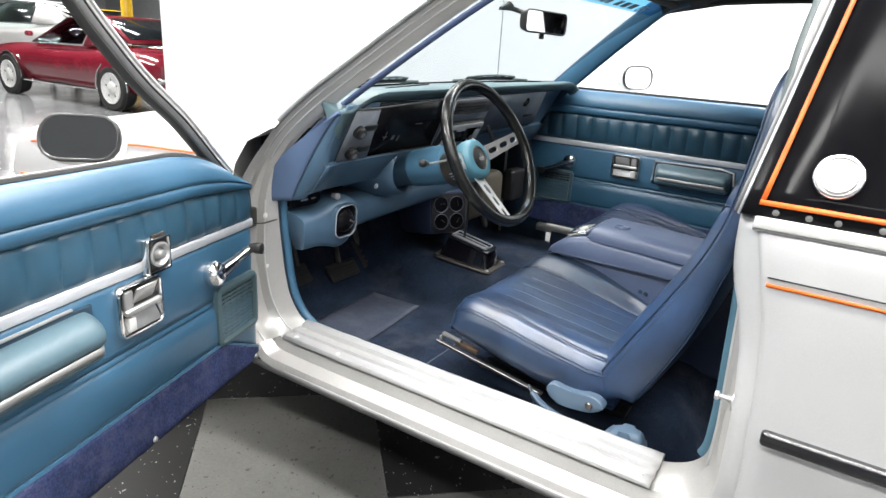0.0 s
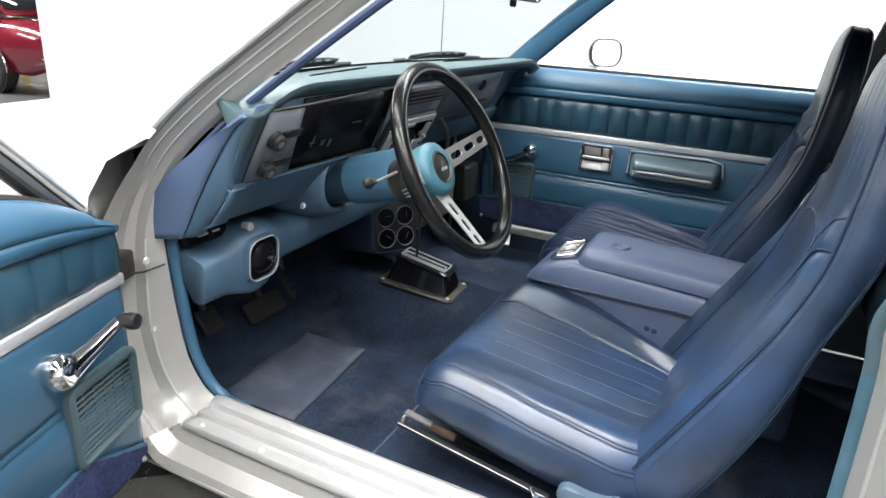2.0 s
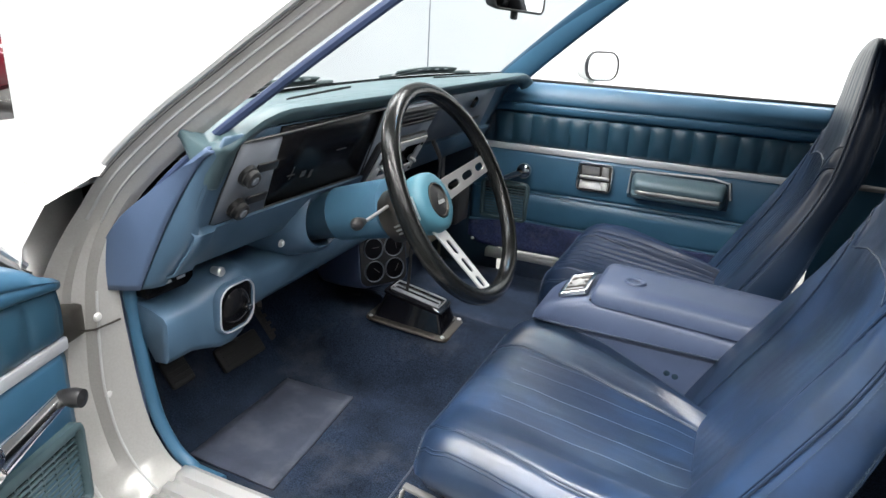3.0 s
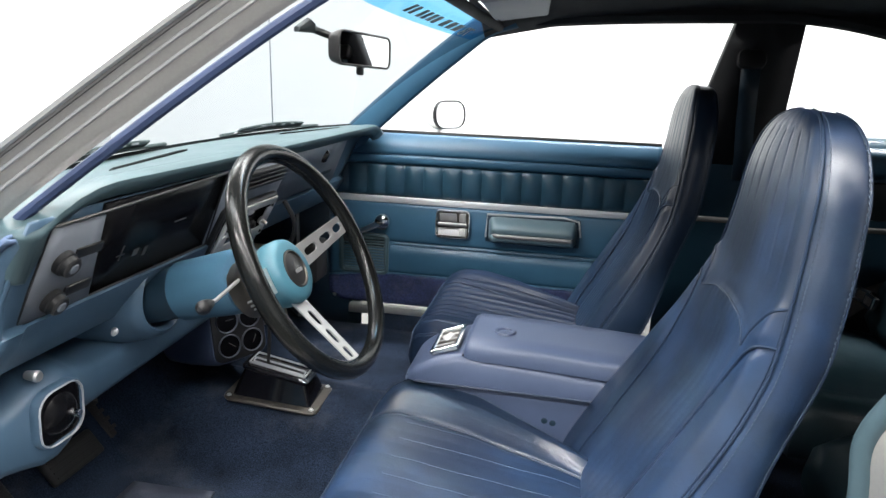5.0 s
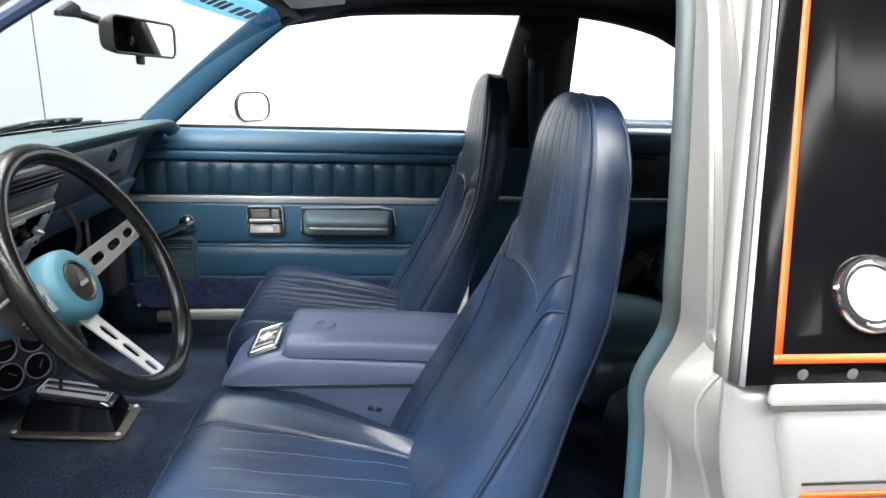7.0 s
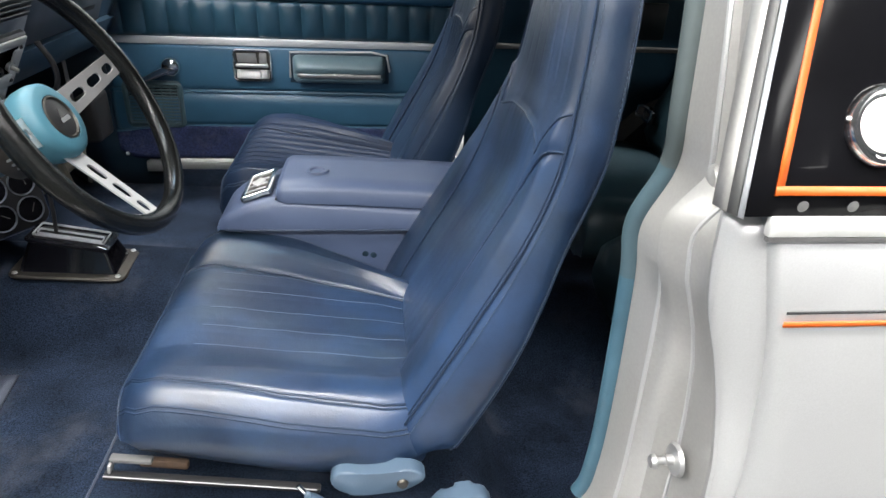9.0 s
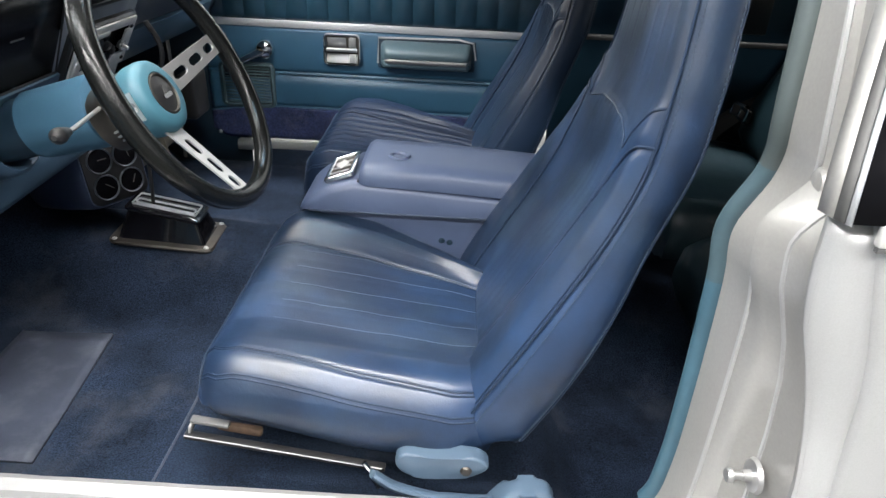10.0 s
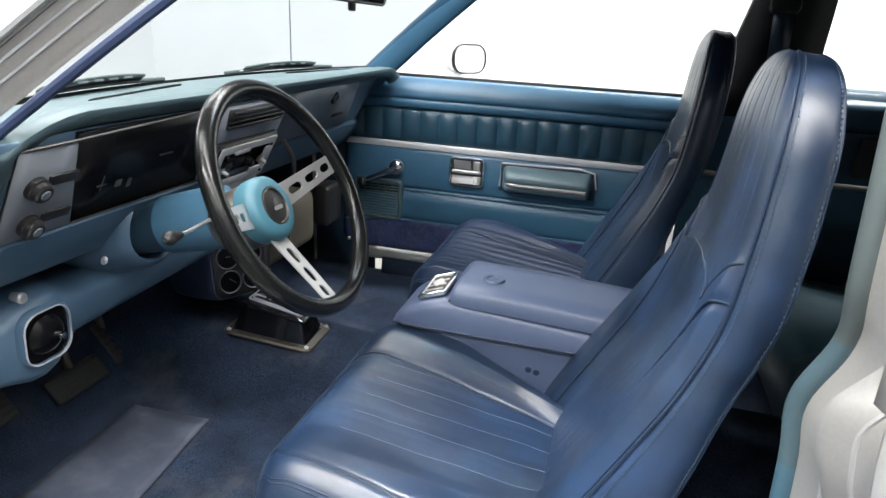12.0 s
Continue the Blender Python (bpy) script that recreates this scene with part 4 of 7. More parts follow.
def stitching(fn, hs, length=0.0034):
    """Short raised threads along a seam."""
    bm = bmesh.new()
    for h in hs:
        p, q = fn(h), fn(h + 0.02)
        d = (q - p).normalized() * length / 2
        tube([p - d, p + d], 0.0007, 4, bm=bm)
    return bm


def even(fn, lo, hi, gap):
    """Stations from lo to hi at even steps along a seam."""
    hs = np.linspace(lo, hi, 300)
    P = [fn(h) for h in hs]
    L = np.concatenate([[0], np.cumsum([(b - a).length for a, b in zip(P, P[1:])])])
    return [float(np.interp(v, L, hs)) for v in np.arange(0, L[-1], gap)]


def bucket_seat(label, pleat, pleat_back, vinyl):
    seat = thing("bucket_seat", (0.6, SEAT_Y, 0.33), label, "car seat", "front bucket seats")
    n = 240
    xs = [0.345, 0.348, 0.353, 0.361, 0.372, 0.388] + [0.41 + 0.02 * k for k in range(17)] + [0.745]
    bm = bmesh.new()
    vs = grid(bm, [cushion_ring(x, pleat, n, pleat > 0.003) for x in xs], close_v=True)
    cap(bm, vs[0]), cap(bm, vs[-1])
    cushion = part("cushion", bm, M[vinyl if pleat < 0.003 else "shaded_cushion_vinyl"], seat, smooth=70)
    fx = [x for x in xs if 0.35 < x < 0.74]
    depth = lambda x: (x - 0.345) / 0.435
    lines = [(lambda f: -near_seam(f) - 0.008, 0.76), (lambda f: -near_seam(f) + 0.009, 0.76), (lambda f: -skirt_seam(f), 0.76), (lambda f: -skirt_seam(f) + 0.013, 0.76), (lambda f: far_seam(f) + 0.012, 0.76), (lambda f: 0.97, 0.64)]
    for fn, x1 in lines:
        part("piping", tube([cushion_top(x, fn(depth(x)), pleat)[0] + V(0, 0, 0.0004) for x in fx if x < x1], 0.0015, 6), M["piping"], cushion, "raised seam piping")
    part("piping", tube([cushion_top(0.352, s)[0] + V(-0.0008, 0, 0.0008) for s in np.linspace(-0.97, 0.97, 40)], 0.0024, 6), M["piping"], cushion, "raised seam piping")
    if pleat < 0.003:
        for s in (-0.42, -0.21, 0.0, 0.21, 0.40):
            part("stitch_line", tube([cushion_top(x, s, pleat)[0] for x in xs if 0.41 < x < 0.75], 0.0005, 5), M["stitch"], cushion, "pale stitched seam")
    bm = bmesh.new()
    hs = sorted(set([round(h, 3) for h in np.linspace(0, TOPH, 60)] + [round(station(z), 3) for z in np.linspace(0.795, 0.885, 46)]))
    vs = grid(bm, [back_ring(h, 120, pleat_back) for h in hs], close_v=True)
    cap(bm, vs[0]), cap(bm, vs[-1])
    back = part("backrest", bm, M[vinyl], seat, smooth=75)
    for s in (-1, 1):
        part("piping", tube([back_side(h, s, 0.0, 0.0008) for h in np.linspace(0.6, TOPH - 0.3, 90)], 0.0019, 6), M["piping"], back, "raised edge piping")
        part("piping", tube([back_front(h, 0.965 * s, 0.0004) for h in np.linspace(0.8, TOPH - 1.5, 90)], 0.0013, 6), M["piping"], back, "second seam line")
        part("piping", tube([back_side(h, s, 1.0, 0.0006) for h in np.linspace(0.8, TOPH - 1, 70)], 0.0017, 6), M["piping"], back, "rear edge seam")
        near = lambda h: back_side(h, s, 0.13, 0.0010)
        part("stitching", stitching(near, even(near, 0.8, TOPH - 2, 0.0056)), M["stitch"], back, "pale thread stitches")
        rear = lambda h: back_side(h, s, 0.93, 0.0010)
        part("stitching", stitching(rear, even(rear, 2.0, TOPH - 4, 0.0056), 0.003), M["stitch"], back, "pale thread stitches")
        low = spline([V(a * s, z, 0) for a, z in ARCH], 6)
        part("piping", tube([back_front(station(p.y), p.x, 0.0014) for p in low], 0.0017, 6), M["piping"], back, "bolster seam")
        fold = spline([V(a * s, curve1(*FOLD, a) - 0.004, 0) for a in (0.645, 0.70, 0.78, 0.88, 0.99)], 6)
        part("piping", tube([back_front(station(p.y), p.x, 0.0005) for p in fold], 0.0016, 6), M["piping"], back, "curved shoulder seam")
    part("piping", tube([back_front(station(curve1(*FOLD, abs(q)) - 0.004), q, 0.0006) for q in np.linspace(-0.65, 0.65, 24)], 0.0014, 6), M["piping"], back, "seam across the upper back")
    for s in (-1, 1):
        y = SEAT_Y + s * 0.243
        lever = part("recliner_cover", prism([(q.x, q.y) for q in spline([V(0.621, 0.422, 0), V(0.634, 0.437, 0), V(0.665, 0.433, 0), V(0.695, 0.434, 0), V(0.724, 0.436, 0), V(0.742, 0.421, 0), V(0.724, 0.404, 0), V(0.690, 0.398, 0), V(0.655, 0.396, 0), V(0.631, 0.404, 0)], 3, closed=True)], 0.024, axes((0, y + s * 0.006, 0), (1, 0, 0), (0, 0, 1)), 0.004, 3), M["cover_blue"], seat, "blue plastic recliner cover")
        part("bolt", lathe([(0.0, 0.003), (0.006, 0.003), (0.008, 0.0)], 12, axes((0.713, y + s * 0.020, 0.416), (1, 0, 0), (0, 0, 1), (0, s, 0))), M["steel_dark"], lever, "steel bolt head")
        if pleat < 0.003:
            rail = part("seat_rail", rbox(0.265, 0.012, 0.007, pose(0.476, y + s * 0.002, 0.414, 0, 8.5, 0), 0.002), M["black_plastic"], seat, "dark steel seat rail")
            part("rail_edge", tube([V(0.347, y + s * 0.009, 0.438), V(0.603, y + s * 0.009, 0.399)], 0.0010, 6), M["frame_grey"], rail, "bright rail edge")
            part("rail_channel", rbox(0.05, 0.012, 0.006, pose(0.376, y - s * 0.010, 0.446, 0, 8.5, 0), 0.002), M["seal_grey"], rail)
            part("rail_bracket", rbox(0.060, 0.010, 0.014, pose(0.412, y - s * 0.016, 0.432, 0, 9, 0), 0.004), M["rust"], rail, "rusty rail bracket")
            part("rail_stop", rbox(0.004, 0.014, 0.016, pose(0.352, y - s * 0.004, 0.440, 0, 8.5, 0), 0.002), M["brushed"], rail)
        bm = rbox(0.36, 0.05, 0.012, Matrix.Translation((0.57, SEAT_Y + s * 0.09, 0.332)), 0.003)
        rbox(0.03, 0.03, 0.11, Matrix.Translation((0.48, SEAT_Y + s * 0.09, 0.38)), 0.003, bm=bm)
        rbox(0.03, 0.03, 0.08, Matrix.Translation((0.70, SEAT_Y + s * 0.09, 0.37)), 0.003, bm=bm)
        part("seat_runner", bm, M["black_plastic"], seat, "dark steel seat runner")
    return seat


driver = bucket_seat("worn blue vinyl high-back bucket seat with faint stitch lines", 0.0004, 0.0004, "seat_vinyl")
# this seat's vinyl carries painted shade, most of all on the cushion
passenger = bucket_seat("blue vinyl high-back bucket seat with deep pleats", 0.010, 0.0025, "shaded_seat_vinyl")
passenger.location = (0.592, SEAT_Y + 0.67, 0.355)

# ---- centre console ----
CY = -0.065
console = thing("console", (0.6, CY, 0.36), "blue vinyl armrest console with a chrome ashtray between the seats", "console")
bm = bmesh.new()
rows = []
for x, zt, hw in ((0.398, 0.556, 0.070), (0.405, 0.566, 0.080), (0.42, 0.578, 0.085), (0.455, 0.598, 0.086), (0.50, 0.612, 0.086), (0.60, 0.606, 0.086), (0.80, 0.592, 0.086), (0.95, 0.585, 0.086)):
    rows.append([V(x, CY - hw, 0.553), V(x, CY - hw - 0.001, zt - 0.012), V(x, CY - hw + 0.008, zt - 0.002), V(x, CY - hw + 0.02, zt), V(x, CY + hw - 0.02, zt), V(x, CY + hw - 0.008, zt - 0.002), V(x, CY + hw + 0.001, zt - 0.012), V(x, CY + hw, 0.553)])
vs = grid(bm, rows, close_v=True)
cap(bm, vs[0]), cap(bm, vs[-1])
part("upper_tray", bm, M["console_blue"], console, smooth=60)
part("base", rbox(0.52, 0.15, 0.24, Matrix.Translation((0.69, CY, 0.44)), 0.02, 3), M["console_blue"], console, "plain blue lower side")
part("edge_bead", tube([V(0.95, CY - 0.088, 0.554), V(0.42, CY - 0.087, 0.554), V(0.402, CY - 0.07, 0.556), V(0.400, CY + 0.07, 0.556), V(0.42, CY + 0.087, 0.554), V(0.95, CY + 0.088, 0.554)], 0.0018, 6), M["piping"], console, "raised edge bead")
bm = bmesh.new()
rows = []
for x, z0, z1, hw in ((0.506, 0.612, 0.622, 0.078), (0.509, 0.610, 0.634, 0.083), (0.52, 0.606, 0.640, 0.085), (0.65, 0.602, 0.638, 0.085), (0.80, 0.594, 0.630, 0.085), (0.93, 0.588, 0.622, 0.085)):
    rows.append([V(x, CY - hw, z0), V(x, CY - hw, z1 - 0.012), V(x, CY - hw + 0.010, z1 - 0.002), V(x, CY - hw * 0.5, z1 + 0.001), V(x, CY, z1 + 0.002), V(x, CY + hw * 0.5, z1 + 0.001), V(x, CY + hw - 0.010, z1 - 0.002), V(x, CY + hw, z1 - 0.012), V(x, CY + hw, z0)])
vs = grid(bm, rows, close_v=True)
cap(bm, vs[0]), cap(bm, vs[-1])
lid = part("lid", bm, M["console_blue"], console, "padded hinged lid", smooth=60)
part("button", lathe([(0.0, 0.001), (0.011, -0.001), (0.014, 0.003), (0.019, 0.0035), (0.021, 0.0)], 22, Matrix.Translation((0.575, CY - 0.02, 0.641))), M["console_blue"], lid, "round recessed lid button")
am = axes((0.468, CY - 0.006, 0.610), (0.94, 0, 0.34), (0, 1, 0))
tray = part("ashtray", frame_ring(0.056, 0.112, 0.004, 0.009, 0.008, am), M["chrome"], console, "chrome ashtray surround")
part("tray_door", rbox(0.04, 0.096, 0.004, am, 0.001), M["steel_dark"], tray, "dark ribbed ashtray door")
for k in range(4):
    part("tray_rib", rbox(0.036, 0.004, 0.003, am @ Matrix.Translation((0, -0.036 + 0.024 * k, 0.003)), 0.001), M["brushed"], tray)
part("tray_emblem", prism([(-0.013, 0), (0, -0.022), (0.013, 0), (0, 0.022)], 0.003, am @ Matrix.Translation((0, 0, 0.004)), 0.0006), M["bracket"], tray, "pale lozenge on the ashtray")
part("lid_gap", tube([V(0.507, CY - 0.082, 0.613), V(0.507, CY + 0.082, 0.613)], 0.0022, 6), M["black_plastic"], console, "dark gap in front of the lid")
for cx, cz in ((0.66, 0.500), (0.675, 0.497), (0.80, 0.548)):
    part("scuff", lathe([(0.0, 0.0008), (0.004, 0.0006), (0.006, 0.0)], 10, axes((cx, CY - 0.0755, cz), (1, 0, 0), (0, 0, 1), (0, -1, 0))), M["dark_blue"], console, "small dark scuff")

# ---- shifter ----
shifter = thing("gear_selector", (0.09, -0.02, 0.40), "black gear selector housing with chrome slot on the tunnel", "gear selector")
SM = pose(0.090, -0.024, 0.420, 0, 5, 3) @ Matrix.Scale(0.98, 4)
bm = bmesh.new()
rows = []
for z, sx, sy, ox in ((-0.004, 0.104, 0.064, 0), (0.0, 0.106, 0.066, 0), (0.004, 0.104, 0.064, 0), (0.005, 0.090, 0.052, 0)):
    rows.append([V(x + ox, y, z) for x, y in rrect(2 * sx, 2 * sy, 0.02)])
vs = grid(bm, rows, close_v=True)
cap(bm, vs[0]), cap(bm, vs[-1])
plate = part("base_plate", bm, M["steel_dark"], shifter, "dull metal base plate with screws", lay=SM)
for sx in (-1, 1):
    for sy in (-1, 1):
        part("screw", lathe([(0.0, 0.003), (0.004, 0.0025), (0.0055, 0.0)], 10, Matrix.Translation((sx * 0.092, sy * 0.055, 0.005))), M["brushed"], plate, lay=SM)
bm = bmesh.new()
rows = []
for z, sx, sy, ox in ((0.003, 0.088, 0.050, 0), (0.012, 0.085, 0.047, 0), (0.055, 0.070, 0.038, 0.0), (0.058, 0.074, 0.040, 0.0), (0.062, 0.074, 0.040, 0), (0.0645, 0.070, 0.037, 0)):
    rows.append([V(x + ox, y, z - 0.12 * (x + ox) * min(1, z / 0.05)) for x, y in rrect(2 * sx, 2 * sy, 0.008)])
vs = grid(bm, rows, close_v=True)
cap(bm, vs[0]), cap(bm, vs[-1])
part("housing", bm, M["black_gloss"], shifter, lay=SM)
sl = SM @ pose(0, 0, 0.068, 0, 6.8, 0)
part("slot_frame", frame_ring(0.128, 0.052, 0.004, 0.0022, 0.004, sl), M["strip"], shifter, "bright slot outline")
part("slot_frame", frame_ring(0.118, 0.020, 0.004, 0.002, 0.004, sl @ Matrix.Translation((0, -0.008, 0))), M["strip"], shifter, "bright slot outline")
stem = part("lever", tube(spline([SM @ V(-0.03, 0.0, 0.06), SM @ V(-0.03, 0.0, 0.12), SM @ V(-0.035, 0.003, 0.19), SM @ V(-0.03, 0.006, 0.235)], 4), 0.0038, 8), M["black_plastic"], shifter, "thin dark lever")
part("knob", lathe([(0.0, 0.05), (0.012, 0.046), (0.016, 0.03), (0.014, 0.012), (0.008, 0.0)], 16, Matrix.Translation(SM @ V(-0.03, 0.006, 0.225))), M["black_plastic"], stem, "black knob")


# ---- dashboard ----
dash = thing("dashboard", (0.0, 0, 0.6), "blue padded dashboard with black instrument panel and missing radio trim", "dashboard")


def brow_z(y):
    return 0.962 - 0.030 * max(0, (-y - 0.50) / 0.12) ** 2 - 0.016 * max(0, (y - 0.56) / 0.08) ** 2


def brow_x(y):
    return 0.118 + 0.008 * (1 - (y / 0.64) ** 2)


def face_x(z, y=-0.3):
    """The instrument face leans forward below; the passenger's side lies deeper."""
    return 0.087 + (z - 0.868) * 0.55 - (0.05 * max(0, min(1, (y + 0.02) / 0.03)))


bm = bmesh.new()
rows = []
for y in np.linspace(-0.632, 0.655, 44):
    bz, bx = brow_z(y), brow_x(y)
    wx = -0.070 + 0.10 * (abs(y) / 0.66) ** 2.2
    q = max(0.0, min(1.0, (-y - 0.595) / 0.028))
    nose = 0.040 * q * q * (3 - 2 * q)
    rows.append([V(wx, y, 0.936), V(wx + 0.008, y, 0.949), V(lerp(wx, bx, 0.35), y, lerp(0.9505, bz - 0.006, 0.5)), V(lerp(wx, bx, 0.7), y, bz - 0.006), V(bx - 0.024, y, bz - 0.004), V(bx - 0.007, y, bz - 0.004), V(bx, y, bz - 0.0065), V(bx, y, bz - 0.011), V(bx - 0.005, y, bz - 0.0155), V(bx - 0.014 - 0.4 * nose, y, bz - 0.025 - nose), V(bx - 0.032 - 0.5 * nose, y, bz - 0.032 - nose)])
ring = rows[0]
mid = sum(ring, V(0, 0, 0)) / len(ring)
rows[:0] = [[p.lerp(mid, k) + V(0, dy, -0.004 * k) for p in ring] for k, dy in ((0.45, -0.016), (0.22, -0.014), (0.06, -0.008))]
vs = grid(bm, rows)
cap(bm, vs[0])
pad = part("dash_pad", bm, M["pad_vinyl"], dash, "padded blue-green dashboard top", smooth=70, thick=0.004)
part("pad_seam", tube([V(brow_x(y) - 0.028, y, brow_z(y) - 0.0036) for y in np.linspace(-0.60, 0.64, 30)], 0.0018, 6), M["pad_vinyl"], pad, "raised seam")
for y0, y1 in ((-0.445, -0.185), (0.185, 0.445)):
    bm = bmesh.new()
    grid(bm, [[V(0.060 - 0.19 * (0.445 - abs(y)) + lerp(-0.008, 0.001, f) * min(1.0, 12 * min(abs(y - y0), abs(y - y1)) / 0.26 + 0.1), y, lerp(0.9566, 0.9572, f)) for f in (0, 1)] for y in np.linspace(y0, y1, 12)])
    part("demist_slot", bm, M["matte_black"], pad, "dark demister slot", thick=0.003)
# left end cap of the pad and side fairing
edge = spline([V(-0.098, -0.672, 0.690), V(-0.106, -0.672, 0.738), V(-0.058, -0.671, 0.800), V(0.005, -0.668, 0.848), V(0.062, -0.664, 0.888), V(0.100, -0.656, 0.918)], 5)
fold = spline([V(-0.041, -0.664, 0.698), V(0.019, -0.662, 0.805), V(0.079, -0.658, 0.893), V(0.104, -0.654, 0.914)], 9)
rim = spline([V(-0.014, -0.640, 0.704), V(0.049, -0.640, 0.774), V(0.069, -0.640, 0.838), V(0.102, -0.640, 0.900)], 9)
bm = bmesh.new()
rows, corner = [], []
for k in range(26):
    a, b, c = edge[k], fold[round(k * 27 / 25)], rim[round(k * 27 / 25)]
    rows.append([a + V(0, 0.014, 0), a + V(0, 0.003, 0), a.lerp(b, 0.05) + V(0, -0.001, 0), a.lerp(b, 0.5) + V(0, -0.002, 0), a.lerp(b, 0.93), b + V(0.002, 0.003, 0)])
    corner.append([b + V(0.0, 0.006, 0), b.lerp(c, 0.10) + V(0.002, 0.003, 0), b.lerp(c, 0.5) + V(0.002, 0, 0), c])
grid(bm, rows)
# the fairing is a paler blue than the corner next to it
part("side_fairing", bm, M["trim_blue"], dash, "paler blue side fairing by the pillar", smooth=40, thick=0.004)
bm = bmesh.new()
grid(bm, corner)
part("dash_corner", bm, M["dash_vinyl"], dash, "blue rounded dashboard corner", smooth=60, thick=0.003)
# surround of the instruments
bm = bmesh.new()
ys = [-0.646, -0.630, -0.613, -0.608] + list(np.linspace(-0.598, -0.03, 14)) + list(np.linspace(0.03, 0.65, 16))
rows = []
for y in ys:
    fx = lambda z: face_x(z, y) + 0.010 * max(0.0, min(1.0, (-y - 0.600) / 0.012))
    rows.append([V(fx(0.93) - 0.012, y, 0.932), V(fx(0.90) - 0.014, y, 0.90), V(fx(0.84) - 0.014, y, 0.84), V(fx(0.795) - 0.010, y, 0.797), V(fx(0.785) + 0.006, y, 0.790), V(fx(0.77) + 0.004, y, 0.772), V(fx(0.72) - 0.004, y, 0.725), V(fx(0.71) - 0.03, y, 0.712), V(-0.08, y, 0.708)])
grid(bm, rows)
part("lower_face", bm, M["dash_vinyl"], dash, "blue dashboard face", smooth=50, thick=0.004)


def face_plate(y0t, y1t, y0b, y1b, z0, z1, mat, nm, lab, off=0.0, parent=None, th=0.006, yref=-0.3):
    bm = bmesh.new()
    grid(bm, [[V(face_x(z, yref) + off, lerp(a, b, f), z) for f in np.linspace(0, 1, 5)] for z, a, b in ((z0, y0b, y1b), (lerp(z0, z1, 0.5), (y0b + y0t) / 2, (y1b + y1t) / 2), (z1, y0t, y1t))])
    return part(nm, bm, M[mat], parent or dash, lab, thick=th)


bez = face_plate(-0.612, -0.525, -0.608, -0.492, 0.795, 0.918, "dash_grey", "switch_plate", "grey switch plate with two knobs", -0.004)
face_plate(-0.525, -0.245, -0.492, -0.205, 0.795, 0.930, "lens_black", "instrument_lens", "black smoked instrument lens", -0.007)
part("lens_trim", tube([V(face_x(z) - 0.002, y, z) for y, z in ((-0.612, 0.92), (-0.525, 0.921), (-0.245, 0.932), (-0.205, 0.794), (-0.608, 0.793))], 0.0022, 6, closed=True), M["black_plastic"], dash, "thin black trim line")
for y, z, dy, dz in ((-0.452, 0.845, 0.002, 0.026), (-0.452, 0.842, 0.018, 0.002), (-0.418, 0.838, 0.012, 0.012), (-0.395, 0.834, 0.008, 0.016), (-0.33, 0.868, 0.03, 0.0025)):
    part("dial_mark", rbox(0.001, dy, dz, axes((face_x(z) - 0.0035, y, z), (1, 0, -0.55), (0, 1, 0)), 0), M["mark_grey"], dash)
for y, z in ((-0.572, 0.868), (-0.566, 0.815)):
    km = axes((face_x(z) - 0.002, y, z), (0, 1, 0), (0.48, 0, 0.876), (0.876, 0, -0.48))
    kn = part("knob", lathe([(0.0, 0.018), (0.011, 0.018), (0.0135, 0.016), (0.0140, 0.009), (0.016, 0.008), (0.0165, 0.0)], 22, km), M["black_plastic"], bez, "black ribbed knob")
    part("knob_face", lathe([(0.0, 0.0192), (0.006, 0.019), (0.007, 0.018)], 16, km), M["dash_grey"], kn, "grey knob insert")
    slot = rbox(0.046, 0.016, 0.006, km @ Matrix.Translation((0.040, 0.006, 0.001)), 0.002)
    part("slide_slot", slot, M["black_plastic"], bez, "black slider slot")
# centre stack
face_plate(-0.238, 0.012, -0.200, 0.03, 0.735, 0.928, "dash_grey", "centre_panel", "grey centre stack with open radio hole", -0.006)
face_plate(-0.200, 0.000, -0.185, 0.005, 0.885, 0.922, "black_plastic", "vent_grille", "black slatted vent", -0.001)
for i in range(4):
    z = 0.890 + 0.009 * i
    bm = rbox(0.006, 0.19, 0.0025, axes((face_x(z) + 0.004, -0.098, z), (1, 0, 0.2), (0, 1, 0)), 0.0006)
    part("vent_slat", bm, M["black_plastic"], dash)
rm = axes((face_x(0.815) - 0.002, -0.095, 0.815), (0, 1, 0), (0.48, 0, 0.876))
part("radio_hole", frame_ring(0.212, 0.104, 0.012, 0.011, 0.014, rm @ Matrix.Translation((0, 0, 0.003))), M["black_plastic"], dash, "black frame of the radio opening")
part("radio_cavity", rbox(0.196, 0.088, 0.004, rm, 0.001), M["lens_black"], dash, "dark radio cavity")
radio = part("radio_bracket", frame_ring(0.192, 0.094, 0.004, 0.015, 0.004, rm @ Matrix.Translation((0.003, -0.001, 0.012))), M["bracket"], dash, "bare bright radio bracket")
for ox, oy, w, h in ((0.078, 0.012, 0.022, 0.024), (-0.076, -0.02, 0.020, 0.026), (0.060, -0.030, 0.040, 0.016), (-0.02, 0.030, 0.05, 0.010), (0.076, -0.012, 0.014, 0.016)):
    part("bracket_tab", prism(rrect(w, h, 0.004), 0.004, rm @ Matrix.Translation((ox, oy, 0.013)), 0.001), M["bracket"], radio)
bm = bmesh.new()
rng = random.Random(9)
for i in range(12):
    rbox(rng.uniform(0.012, 0.034), rng.uniform(0.006, 0.016), 0.010, rm @ Matrix.Translation((rng.uniform(-0.058, 0.058), rng.uniform(-0.022, 0.020), 0.006 + 0.004 * rng.random())), 0.002, bm=bm)
part("radio_parts", bm, M["black_plastic"], radio, "black radio internals")
